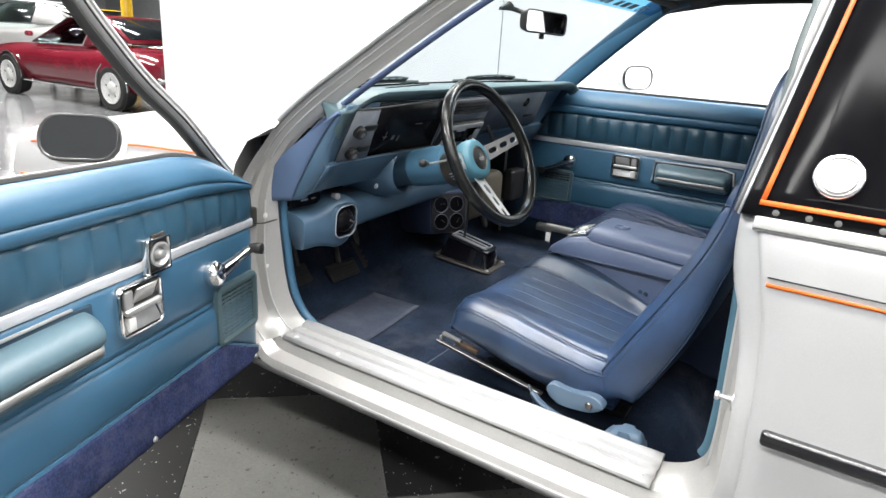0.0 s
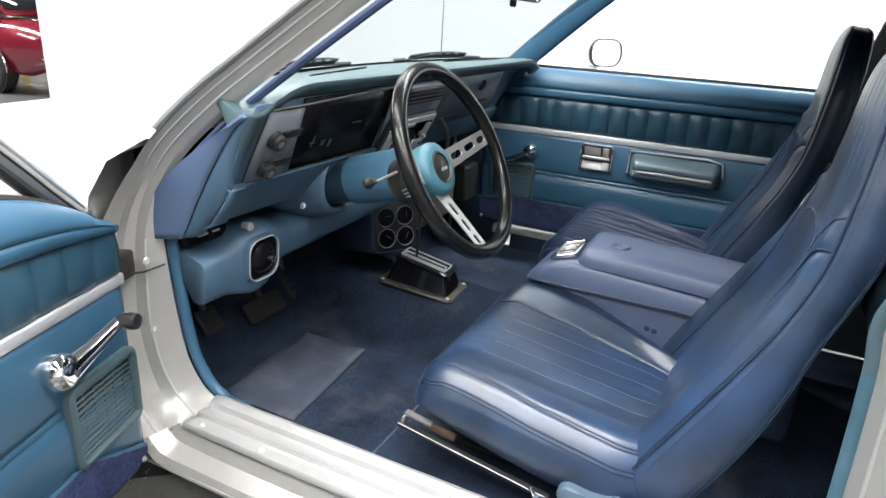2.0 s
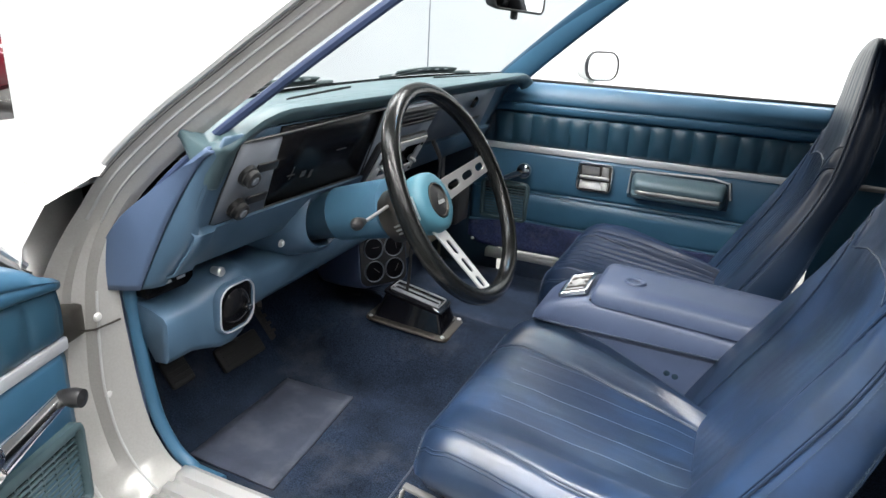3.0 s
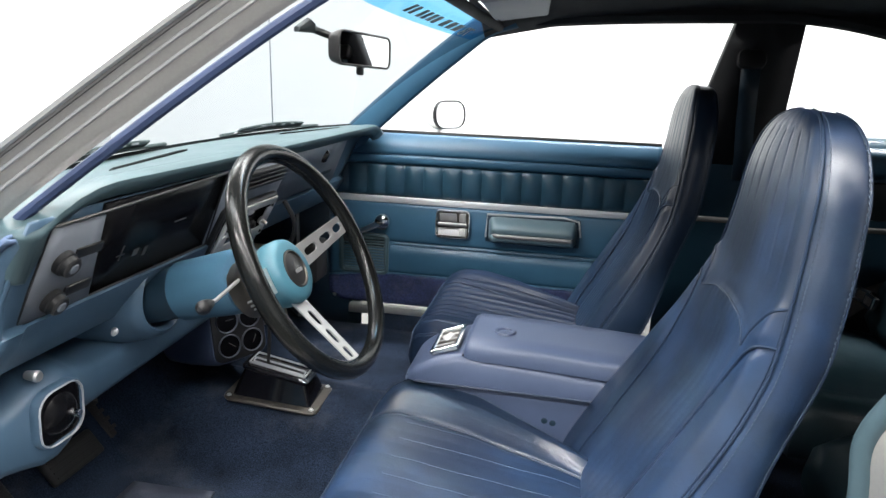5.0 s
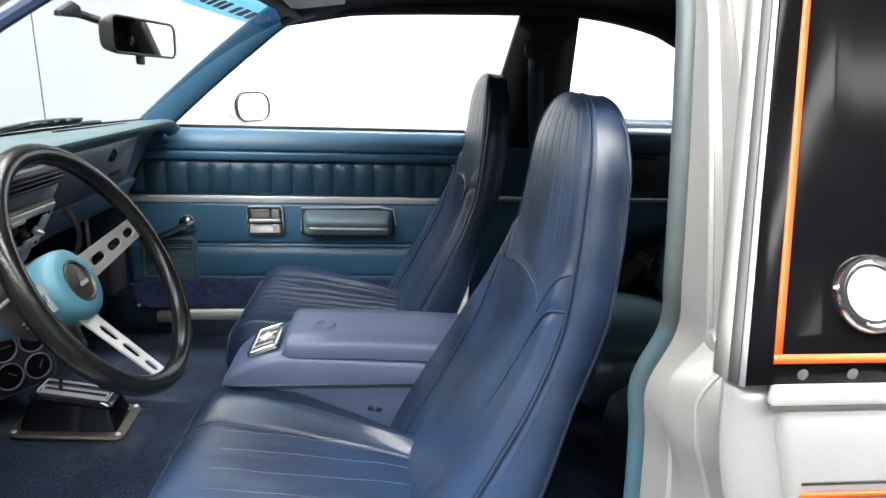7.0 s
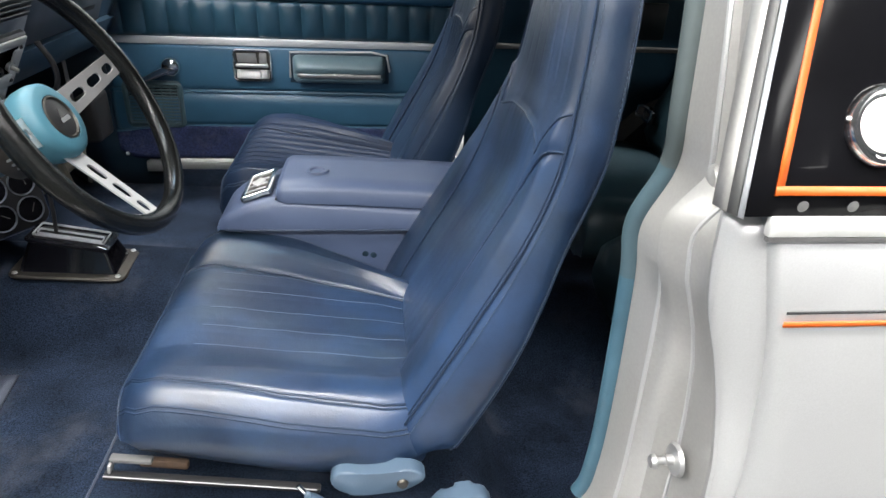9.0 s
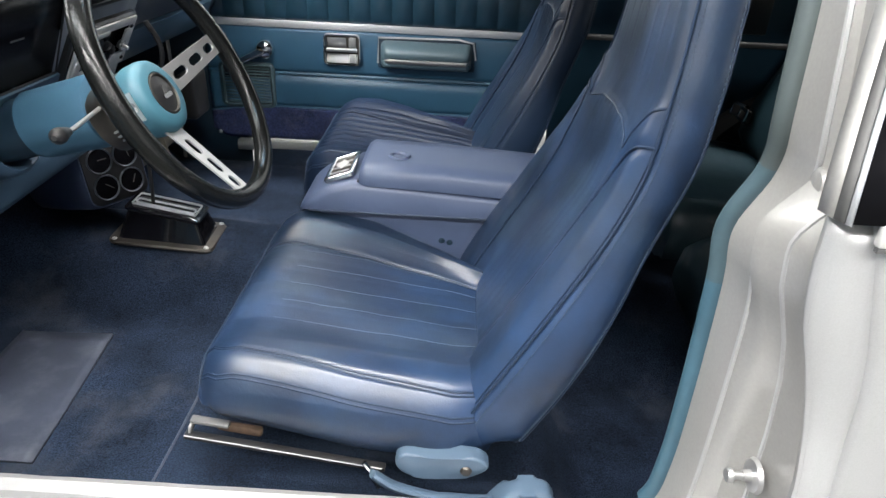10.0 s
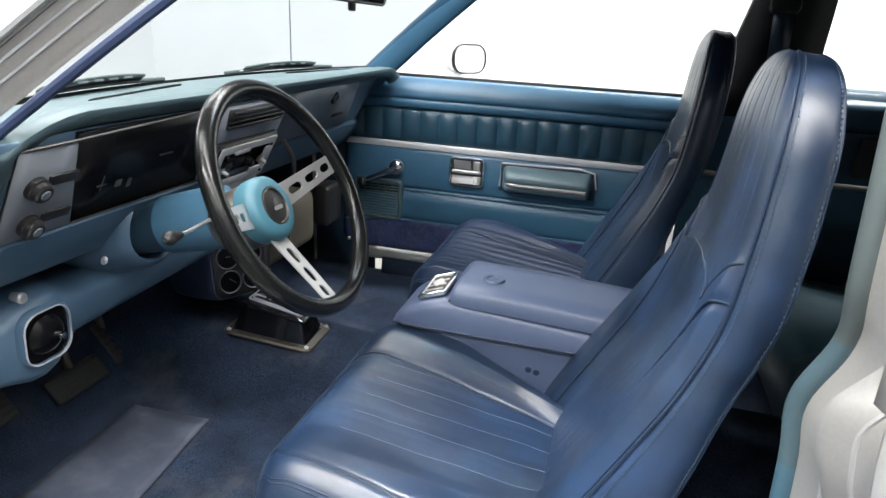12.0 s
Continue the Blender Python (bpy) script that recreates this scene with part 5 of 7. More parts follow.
for ox in (-0.062, 0.070):
    part("radio_shaft", lathe([(0.0, 0.022), (0.004, 0.022), (0.004, 0.010), (0.008, 0.009), (0.008, 0.004)], 12, rm @ Matrix.Translation((ox, -0.008, 0.004))), M["brushed"], radio)
for ox, oy in ((0.080, 0.030), (0.080, -0.034), (-0.074, 0.030)):
    part("radio_screw", lathe([(0.0, 0.003), (0.003, 0.0025), (0.004, 0.0)], 10, rm @ Matrix.Translation((ox, oy, 0.015))), M["black_plastic"], radio)
part("stack_lower", rbox(0.19, 0.03, 0.01, axes((face_x(0.752) + 0.002, -0.092, 0.752), (0, 1, 0), (0.48, 0, 0.876)), 0.003), M["bracket"], dash, "bright strip below the radio")
part("cable", tube(spline([V(0.10, 0.005, 0.84), V(0.115, 0.015, 0.80), V(0.11, 0.02, 0.76), V(0.08, 0.02, 0.72)], 5), 0.005, 8), M["black_plastic"], dash, "loose black cable")
# glove box
glove = face_plate(0.045, 0.470, 0.060, 0.520, 0.805, 0.925, "dash_grey", "glove_box", "grey-blue glove box lid", 0.002, yref=0.3)
part("latch", lathe([(0.0, 0.010), (0.008, 0.010), (0.011, 0.006), (0.012, 0.0)], 18, axes((face_x(0.892, 0.3) + 0.004, 0.345, 0.892), (0, 1, 0), (0.48, 0, 0.876)) @ Matrix.Diagonal((0.8, 1.5, 1, 1))), M["black_gloss"], glove, "oval black latch")
part("script_badge", rbox(0.07, 0.010, 0.002, axes((face_x(0.838, 0.3) + 0.006, 0.425, 0.838), (0, 1, 0), (0.48, 0, 0.876)), 0.0005), M["black_plastic"], glove, "small dark script badge")
part("glove_gap", tube([V(face_x(z, 0.3) + 0.002, y, z) for y, z in ((0.043, 0.926), (0.058, 0.803), (0.522, 0.803), (0.472, 0.927))], 0.0025, 6, closed=True), M["black_plastic"], glove)
# lower shelf with ball vent
bm = bmesh.new()
rows = []
for y in np.linspace(-0.645, 0.20, 36):
    b = math.exp(-((y + 0.522) / 0.052) ** 4)
    left = max(0, min(1, (-y - 0.46) / 0.06))
    zb = lerp(0.598, 0.575, left) - 0.012 * b + 0.02 * (1 - left) * max(0, (y + 0.46) / 0.66)
    zt = lerp(0.660, 0.650, left) + 0.028 * b
    xo = -0.012 + 0.014 * b
    rows.append([V(-0.10, y, zt + 0.02), V(xo - 0.03, y, zt + 0.008), V(xo - 0.006, y, zt), V(xo, y, zt - 0.010), V(xo - 0.002, y, zb + 0.012), V(xo - 0.008, y, zb + 0.002), V(xo - 0.03, y, zb)])
vs = grid(bm, rows)
cap(bm, vs[0])
shelf = part("lower_panel", bm, M["dash_vinyl"], dash, "blue lower dash panel", smooth=60, thick=0.004)
vm = axes((0.004, -0.522, 0.630), (0, 1, 0), (0.06, 0, 1))
vent = part("ball_vent", frame_ring(0.084, 0.088, 0.026, 0.006, 0.012, vm), M["dash_vinyl"], dash, "round-cornered vent bezel")
part("vent_rim", frame_ring(0.080, 0.084, 0.025, 0.0028, 0.016, vm), M["strip"], vent, "thin bright rim")
part("vent_well", prism(rrect(0.074, 0.079, 0.022), 0.006, vm), M["lens_black"], vent, "black vent well")
part("vent_ball", lathe([(0.0, 0.016), (0.012, 0.015), (0.024, 0.010), (0.031, 0.002), (0.031, 0.0)], 24, vm), M["lens_black"], vent, "black vent ball")
part("vent_tab", lathe([(0.0, 0.028), (0.005, 0.027), (0.006, 0.012)], 12, vm @ Matrix.Translation((0.008, 0.0, 0))), M["chrome"], vent, "bright vent tab")
part("pull_knob", lathe([(0.0, 0.020), (0.006, 0.020), (0.008, 0.017), (0.006, 0.0)], 16, axes((-0.012, -0.548, 0.697), (0, 1, 0), (0, 0, 1))), M["brushed"], dash, "small bright pull knob")
for i, w in enumerate((0.022, 0.016)):
    part("switch_mark", rbox(0.001, w, 0.004, Matrix.Translation((-0.044, -0.612 + 0.03 * i, 0.690)), 0), M["strip"], dash)
# no box here: an added black block paints the dark of a recess
part("recess_block", rbox(0.03, 0.09, 0.03, Matrix.Translation((-0.06, -0.60, 0.688)), 0.004), M["lens_black"], dash, "dark block in place of a black recess")
part("heater_box", rbox(0.16, 0.30, 0.16, Matrix.Translation((-0.12, 0.28, 0.55)), 0.03, 3), M["heater_tan"], dash, "exposed dark tan heater box")
part("under_duct", rbox(0.05, 0.10, 0.12, Matrix.Translation((-0.05, 0.52, 0.56)), 0.012, 3), M["black_plastic"], dash, "black duct end")
part("under_strap", tube(spline([V(0.0, 0.16, 0.70), V(-0.01, 0.19, 0.60), V(-0.01, 0.22, 0.50), V(-0.04, 0.30, 0.44)], 5), 0.010, 8), M["heater_tan"], dash, "tan bracket")

# ---- gauge pod ----
pod = thing("gauge_pod", (-0.02, -0.02, 0.42), "blue under-dash pod with four black gauges", "gauge pod")
pm = axes((-0.004, -0.024, 0.556), (0.50, 0.866, 0), (-0.12, 0.07, 0.99))
bm = bmesh.new()
rows = []
for z, s in ((-0.24, 1.10), (-0.17, 1.22), (-0.10, 1.16), (-0.03, 1.05), (-0.004, 1.0), (0.006, 0.94)):
    rows.append([V(x, y, z) for x, y in rrect(0.135 * s, 0.135 * s, 0.022)])
vs = grid(bm, rows, close_v=True)
cap(bm, vs[0]), cap(bm, vs[-1])
part("pod_shell", bm, M["console_blue"], pod, lay=pm)
part("pod_face", prism(rrect(0.122, 0.122, 0.020), 0.004, pm @ Matrix.Translation((0, 0, 0.007)), 0.001), M["black_plastic"], pod, "black gauge panel")
for ix in (-1, 1):
    for iy in (-1, 1):
        gm = pm @ Matrix.Translation((ix * 0.027, iy * 0.027, 0.007))
        ga = part("gauge", lathe([(0.0245, -0.004), (0.0255, 0.006), (0.0248, 0.008), (0.0232, 0.004)], 26, gm), M["dash_grey"], pod, "dull-rimmed black gauge")
        part("gauge_dial", lathe([(0.0, 0.005), (0.0226, 0.005), (0.0232, 0.002)], 24, gm), M["lens_black"], ga)
        part("needle", rbox(0.018, 0.0014, 0.001, gm @ pose(0.005, 0.002, 0.0062, 0, 0, 30 + 50 * ix + 20 * iy), 0), M["mark_grey"], ga)

# ---- steering ----
TILT = radians(27.8)
AX = V(math.cos(TILT), 0, math.sin(TILT))
WC = V(0.305, -0.333, 0.825)
WM = axes(WC, (0, 1, 0), (-math.sin(TILT), 0, math.cos(TILT)), AX)
wheel = thing("steering_wheel", WC, "three-spoke steering wheel with black rim and blue hub", "steering wheel")
R = 0.172
part("rim", tube([WM @ V(R * math.cos(a), R * math.sin(a), 0) for a in np.linspace(0, 2 * math.pi, 96, endpoint=False)], 0.0138, 14, closed=True), M["wheel_black"], wheel, "worn black vinyl rim", smooth=180)


def spoke(angle):
    """A flat brushed spoke with three slots, dished back to the hub."""
    bm = bmesh.new()
    w0, w1, r0, r1 = 0.020, 0.0155, 0.045, 0.166
    holes = [(0.066, 0.094), (0.102, 0.129), (0.136, 0.157)]
    end = 0.0066
    rs = [r0]
    for a, b in holes:
        rs += [a, a + 0.0010, a + 0.0030, a + end, b - end, b - 0.0030, b - 0.0010, b]
    rs.append(r1)
    def dish(r):
        return -0.052 * (1 - (r - r0) / (r1 - r0)) - 0.002
    sheets = []
    for th in (0.0, -0.003):
        rows = []
        for r in rs:
            w = lerp(w0, w1, (r - r0) / (r1 - r0))
            hw = 0.0
            for a, b in holes:
                if a <= r <= b:
                    hw = max(0.0, end ** 2 - (end - min(end, r - a, b - r)) ** 2) ** 0.5
            rows.append([V(r, y, dish(r) + th) for y in (-w, -max(hw, 0.0001), max(hw, 0.0001), w)])
        sheets.append(rows)
    va, vb = [[[bm.verts.new(p) for p in r] for r in rows] for rows in sheets]
    for i in range(len(rs) - 1):
        mid = (rs[i] + rs[i + 1]) / 2
        open_ = any(a < mid < b for a, b in holes)
        for j in ((0, 2) if open_ else (0, 1, 2)):
            bm.faces.new((va[i][j], va[i + 1][j], va[i + 1][j + 1], va[i][j + 1]))
            bm.faces.new((vb[i][j + 1], vb[i + 1][j + 1], vb[i + 1][j], vb[i][j]))
        for j in (0, 3):
            bm.faces.new((va[i][j], va[i + 1][j], vb[i + 1][j], vb[i][j]))
        if open_:
            for j in (1, 2):
                bm.faces.new((va[i][j], va[i + 1][j], vb[i + 1][j], vb[i][j]))
    bmesh.ops.remove_doubles(bm, verts=list(bm.verts), dist=0.0003)
    return part("spoke", bm, M["brushed"], wheel, "brushed steel spoke with three slots", smooth=30, lay=WM @ Matrix.Rotation(radians(angle), 4, "Z"))


for a in (9, -98, 177):
    spoke(a)
hub = part("hub", lathe([(0.044, -0.076), (0.0495, -0.074), (0.0515, -0.068), (0.0515, -0.050), (0.0490, -0.041), (0.043, -0.0365), (0.031, -0.0355), (0.0295, -0.038), (0.0, -0.039)], 40, WM), M["hub_blue"], wheel, "soft blue horn pad", smooth=50)
part("emblem_ring", lathe([(0.0295, -0.039), (0.0295, -0.0352), (0.0275, -0.0342), (0.0262, -0.037)], 36, WM), M["steel_dark"], hub, "thin dull emblem ring")
part("emblem", lathe([(0.0265, -0.039), (0.025, -0.0370), (0.014, -0.0345), (0.0, -0.0335)], 30, WM), M["black_plastic"], hub, "round dark emblem")
part("emblem_mark", prism([(-0.007, -0.004), (-0.002, 0.009), (0.0, 0.012), (0.003, 0.009), (0.007, -0.004), (0.0, -0.002)], 0.001, WM @ Matrix.Translation((0, 0, -0.0334))), M["mark_grey"], hub, "small grey mark")
part("emblem_mark", prism(rrect(0.024, 0.006, 0.002), 0.001, WM @ Matrix.Translation((0, -0.004, -0.0328))), M["black_gloss"], hub)
collar = part("hub_collar", lathe([(0.040, -0.132), (0.046, -0.128), (0.0470, -0.112), (0.0492, -0.108), (0.0496, -0.082), (0.046, -0.076)], 36, WM), M["steel_dark"], wheel, "dark metal adapter behind the hub")
# three bright bars paint the spoke slots' reflection on the collar
for k in range(3):
    part("collar_glint", rbox(0.006, 0.003, 0.016, WM @ Matrix.Rotation(radians(196 + 9 * k), 4, "Z") @ Matrix.Translation((0.0483, 0, -0.098)), 0.001), M["brushed"], collar)

column = thing("steering_column", (0.1, -0.325, 0.70), "blue steering column shroud with turn signal stalk", "steering column")
CA = V(0.966, 0.012, 0.258)
CM = axes((0.222, -0.322, 0.788), (0, 1, 0), V(-0.258, 0, 0.966), CA)
part("shroud", lathe([(0.043, -0.152), (0.048, -0.148), (0.0505, -0.08), (0.0515, -0.058), (0.050, -0.045), (0.043, -0.041)], 36, CM), M["column_blue"], column, "blue column shroud")
part("shroud_lower", lathe([(0.042, -0.28), (0.0425, -0.15), (0.040, -0.135)], 32, CM), M["dark_blue"], column, "darker blue lower column")
bm = bmesh.new()
rows = []
for z, sx, sy, oy in ((-0.250, 0.052, 0.050, 0.0), (-0.187, 0.055, 0.053, 0.0), (-0.182, 0.059, 0.057, 0.0), (-0.186, 0.063, 0.061, 0.0), (-0.20, 0.066, 0.063, 0.0), (-0.25, 0.072, 0.064, 0.0), (-0.30, 0.076, 0.058, 0.003), (-0.36, 0.07, 0.045, 0.008)):
    rows.append([V(sx * math.cos(q), oy + sy * math.sin(q), z + 0.26 * sy * math.sin(q) * max(0.0, min(1.0, (z + 0.33) / 0.12)) - 0.004) for q in np.linspace(0, 2 * math.pi, 37)])
grid(bm, rows)
part("column_bell", bm, M["dash_vinyl"], column, "blue lower column cover", smooth=80, lay=CM, thick=0.005)
part("cover_screw", lathe([(0.0, 0.002), (0.005, 0.002), (0.007, -0.002)], 12, axes(CM @ V(-0.070, -0.030, -0.238), CA, (0, 0, 1), (0, -0.85, -0.5))), M["strip"], column)
stalk = part("stalk", tube([CM @ V(-0.045, 0.012, -0.020), V(0.232, -0.49, 0.806), V(0.237, -0.512, 0.810)], 0.0028, 8), M["brushed"], column, "thin bright stalk")
part("stalk_tip", tube(spline([V(0.236, -0.507, 0.8085), V(0.239, -0.520, 0.8115), V(0.242, -0.534, 0.813), V(0.244, -0.546, 0.8145)], 3), [0.005, 0.006, 0.0065, 0.007, 0.008, 0.009, 0.0095, 0.009, 0.006, 0.003][:10], 12), M["black_plastic"], stalk, "dark tapered stalk tip")


# ---- doors ----
def door_matrix(o, u, n):
    """Door coordinates: along the door from the hinge, out of the inner panel, up."""
    m = Matrix((Vector(u), Vector(n), Vector((0, 0, 1)))).transposed().to_4x4()
    m.translation = Vector(o)
    return m


def car_door(name_label, dm, near):
    door = thing("car_door", dm @ V(0.45, 0, 0.40), name_label, "car door", "coupe doors")

    def P(nm, bm, mat, parent=None, lab="", smooth=45, thick=0.0):
        if near:
            for v in bm.verts:
                if v.co.z > 0.73:
                    v.co.z = 0.73 + (v.co.z - 0.73) * 0.83
        return part(nm, bm, M[mat], parent or door, lab, smooth=smooth, lay=dm, thick=thick)

    U0, U1 = 0.015 if near else 0.012, 0.94 if near else 0.985

    def sag(u):
        """How far the top roll drops towards the hinge."""
        return 0.105 * max(0.0, (0.27 - u) / 0.27) ** 2.0 if near else 0.035 * max(0.0, (0.12 - u) / 0.12) ** 1.6

    us = np.linspace(U0, U1, 60)
    # metal shell behind the panel
    bm = bmesh.new()
    rows = []
    for u, i in ((0.0, 0.03), (0.012, 0.0), (0.06, 0.0), (0.12, 0.0), (0.18, 0.0), (0.26, 0.0), (0.5, 0.0), (U1 + 0.004, 0.0), (U1 + 0.012, 0.03)):
        d = sag(u)
        rows.append([V(u, -0.012, 0.42 + i), V(u, -0.012, 0.90 - i - d), V(u, -0.03, 0.916 - i - d), V(u, -0.10, 0.90 - i - d), V(u, -0.145, 0.82 - 0.6 * d), V(u, -0.155, 0.60), V(u, -0.135, 0.40 + i), V(u, -0.10, 0.40 + i), V(u, -0.03, 0.41 + i)])
    vs = grid(bm, rows, close_v=True)
    cap(bm, vs[0]), cap(bm, vs[-1])
    P("door_shell", bm, "silver", lab="silver painted door shell")
    # upper pad
    bm = bmesh.new()
    rows = []
    for u in us:
        e = min(1.0, (u - U0) / 0.02, (U1 - u) / 0.02)
        k = 0.004 * (1 - e)
        d = sag(u)
        rows.append([V(u, -0.030, 0.922 - d), V(u, -0.024, 0.929 - d), V(u, -0.015, 0.930 - d - k), V(u, -0.006 - k, 0.924 - d), V(u, 0.005 - k, 0.902 - d * 0.72), V(u, 0.0125 - k, 0.881 - d * 0.52), V(u, 0.011 - k, 0.8725 - d * 0.42), V(u, 0.006, 0.870 - d * 0.4), V(u, 0.0105 - k, 0.8675 - d * 0.38), V(u, 0.012 - k, 0.862 - d * 0.34), V(u, 0.012 - k, 0.849 - d * 0.25), V(u, 0.004, 0.841 - d * 0.22)])
    grid(bm, rows)
    P("upper_pad", bm, "door_vinyl", lab="smooth padded vinyl top roll", smooth=70, thick=0.003)
    # pleated band
    bm = bmesh.new()
    pitch = 0.0585
    rows = []
    for u in np.linspace(U0, U1, 200):
        ph = (u - 0.018) / pitch
        c = abs(math.sin(math.pi * ph)) ** 0.55
        line = []
        for f in np.linspace(0, 1, 9):
            z = lerp(0.740, 0.844 - 0.006 * (1 - c) - 0.22 * sag(u), f)
            n = 0.001 + (0.009 if near else 0.013) * c * (math.sin(math.pi * min(1, f * 1.02 + 0.03)) ** 0.5 if 0 < f < 1 else 0) + 0.0015 * noise.noise((u * 40, f * 4, 2.0))
            line.append(V(u, n, z))
        rows.append(line)
    grid(bm, rows)
    # same band on both doors, painted paler on the open, better lit one
    P("pleated_band", bm, "near_pleat_vinyl" if near else "pleat_vinyl", lab="dark pleated vinyl band", smooth=60, thick=0.002)
    # bright strip
    bm = bmesh.new()
    grid(bm, [[V(u, 0.001, 0.742), V(u, 0.0060, 0.7415), V(u, 0.0074, 0.7385), V(u, 0.0074, 0.7265), V(u, 0.0060, 0.7225), V(u, 0.001, 0.722)] for u in np.linspace(U0, U1, 8)])
    P("bright_strip", bm, "strip", lab="bright metal trim strip", smooth=60)
    # lower vinyl with a crease
    bm = bmesh.new()
    rows = []
    for u in us:
        k = 0.006 * (1 - min(1.0, (u - U0) / 0.02, (U1 - u) / 0.02))
        zb = 0.498 - 0.075 * max(0, (0.16 - u) / 0.16) * (1 if near else 0.3)
        rows.append([V(u, 0.001 - k, 0.723), V(u, 0.006 - k, 0.712), V(u, 0.006 - k, 0.612), V(u, 0.005 - k, 0.603), V(u, 0.0015 - k, 0.6005), V(u, 0.0055 - k, 0.598), V(u, 0.0055, 0.592), V(u, 0.0015, 0.590), V(u, 0.008 - k, 0.584), V(u, 0.011 - k, 0.56), V(u, 0.011 - k, zb + 0.015), V(u, 0.006, zb)])
    grid(bm, rows)
    P("lower_panel", bm, "door_vinyl", lab="blue vinyl lower panel with a stitched crease", smooth=60, thick=0.002)
    bm = bmesh.new()
    P("panel_bead", tube([V(u, 0.009, 0.498 - 0.075 * max(0, (0.16 - u) / 0.16) * (1 if near else 0.3)) for u in us], 0.004, 6), "door_vinyl", lab="raised vinyl bead")
    # carpet
    bm = bmesh.new()
    rows = []
    for u in us:
        zt = 0.497 - 0.075 * max(0, (0.16 - u) / 0.16) * (1 if near else 0.3)
        zb = 0.398 + 0.03 * max(0, (0.05 - u) / 0.05)
        rows.append([V(u, 0.009 + 0.003 * noise.noise((u * 60, f * 9, 5)) - 0.006 * (f > 0.95), lerp(zt, zb, f)) for f in np.linspace(0, 1, 10)])
    grid(bm, rows)
    P("carpet_panel", bm, "door_carpet", lab="purple-blue carpet along the door foot", smooth=80, thick=0.006)
    for u in ((0.03, 0.40, 0.8) if near else (0.03,)):
        P("carpet_screw", lathe([(0.0, 0.004), (0.004, 0.003), (0.006, 0.0)], 10, axes((u, 0.013, 0.412), (1, 0, 0), (0, 0, 1), (0, 1, 0))), "brushed")
    # belt line
    P("belt_seal", tube([V(u, -0.030, 0.933 - sag(u)) for u in us], 0.006, 6), "rubber", lab="black window seal")
    P("belt_trim", tube([V(u, -0.042, 0.930 - sag(u)) for u in us], 0.0065, 6), "brushed", lab="bright window sill trim")
    # inside handle
    bu, bz = 0.406, 0.671
    hm = axes((bu, 0.011, bz), (1, 0, 0), (0, 0, 1), (0, 1, 0))
    ha = P("door_handle", frame_ring(0.108, 0.088, 0.015, 0.007, 0.015, hm), "chrome", lab="chrome handle bezel")
    P("cup", rbox(0.094, 0.074, 0.003, hm @ Matrix.Translation((0, 0, -0.0055)), 0.001), "steel_dark", ha, "dark handle cup")
    P("cup_plate", rbox(0.052, 0.030, 0.003, hm @ pose(-0.014, 0.020, 0.001, 24, 0, 0), 0.001), "brushed", ha, "bright upper cup")
    P("lever", rbox(0.088, 0.011, 0.010, hm @ pose(0.0, 0.001, 0.008, 10, 0, 0), 0.004, 3), "brushed", ha, "bright pull lever")
    P("lever_tab", rbox(0.020, 0.034, 0.008, hm @ Matrix.Translation((0.030, 0.018, 0.003)), 0.003), "frame_grey", ha)
    P("lock_tab", rbox(0.018, 0.024, 0.010, hm @ Matrix.Translation((0.030, -0.022, 0.005)), 0.003), "bracket", ha, "pale lock tab")
    P("cup_plate", rbox(0.088, 0.030, 0.002, hm @ pose(0.0, -0.022, 0.0, -26, 0, 0), 0.0008), "frame_grey", ha)
    # armrest: rounded upper roll, bright strip, lower roll
    a0, a1 = 0.515, 0.772
    bm = bmesh.new()
    rows = []
    prof = spline([V(0.004, 0.704, 0), V(0.020, 0.703, 0), V(0.037, 0.697, 0), V(0.049, 0.686, 0), V(0.054, 0.673, 0), V(0.049, 0.661, 0), V(0.043, 0.655, 0), V(0.047, 0.650, 0), V(0.047, 0.641, 0), V(0.034, 0.632, 0), V(0.004, 0.629, 0)], 3)
    for f in np.linspace(0, 1, 30):
        e = min(1, f / 0.09, (1 - f) / 0.06)
        e = math.sin(e * math.pi / 2) ** 0.5 if e > 0 else 0
        rows.append([V(lerp(a0, a1, f), p.x * (0.25 + 0.75 * e), 0.667 + (p.y - 0.667) * (0.82 + 0.18 * e)) for p in prof])
    vs = grid(bm, rows)
    cap(bm, vs[0]), cap(bm, vs[-1])
    # two copies of one vinyl, the far one brightened for its reflections
    arm = P("armrest", bm, "near_armrest_vinyl" if near else "sheen_armrest_vinyl", lab="pale blue padded armrest", smooth=60)
    bm = bmesh.new()
    grid(bm, [[V(lerp(a0 + 0.006, a1 - 0.004, f), 0.003 + 0.049 * min(1, (f + 0.015) / 0.09, (1.01 - f) / 0.05) ** 0.5, z) for z in (0.6495, 0.655, 0.661)] for f in np.linspace(0, 1, 24)])
    P("armrest_strip", bm, "frame_grey", arm, "dull metal strip", thick=0.003)
    if near:
        P("armrest_trim", tube([V(a0 + 0.030, 0.010, 0.7125), V(0.65, 0.012, 0.7125), V(U1 - 0.02, 0.012, 0.7125)], 0.0026, 6), "brushed", arm, "thin chrome edge above a dark slot")
        P("armrest_slot", tube([V(a0 + 0.030, 0.008, 0.7075), V(U1 - 0.02, 0.008, 0.7075)], 0.0030, 6), "rubber", arm)
    else:
        P("armrest_trim", tube([V(a0 - 0.008, 0.012, 0.640), V(a0 - 0.006, 0.010, 0.709), V(a1 - 0.04, 0.008, 0.714), V(a1 + 0.004, 0.014, 0.706), V(a1 + 0.012, 0.018, 0.662)], 0.0030, 6), "brushed", arm, "chrome edge")
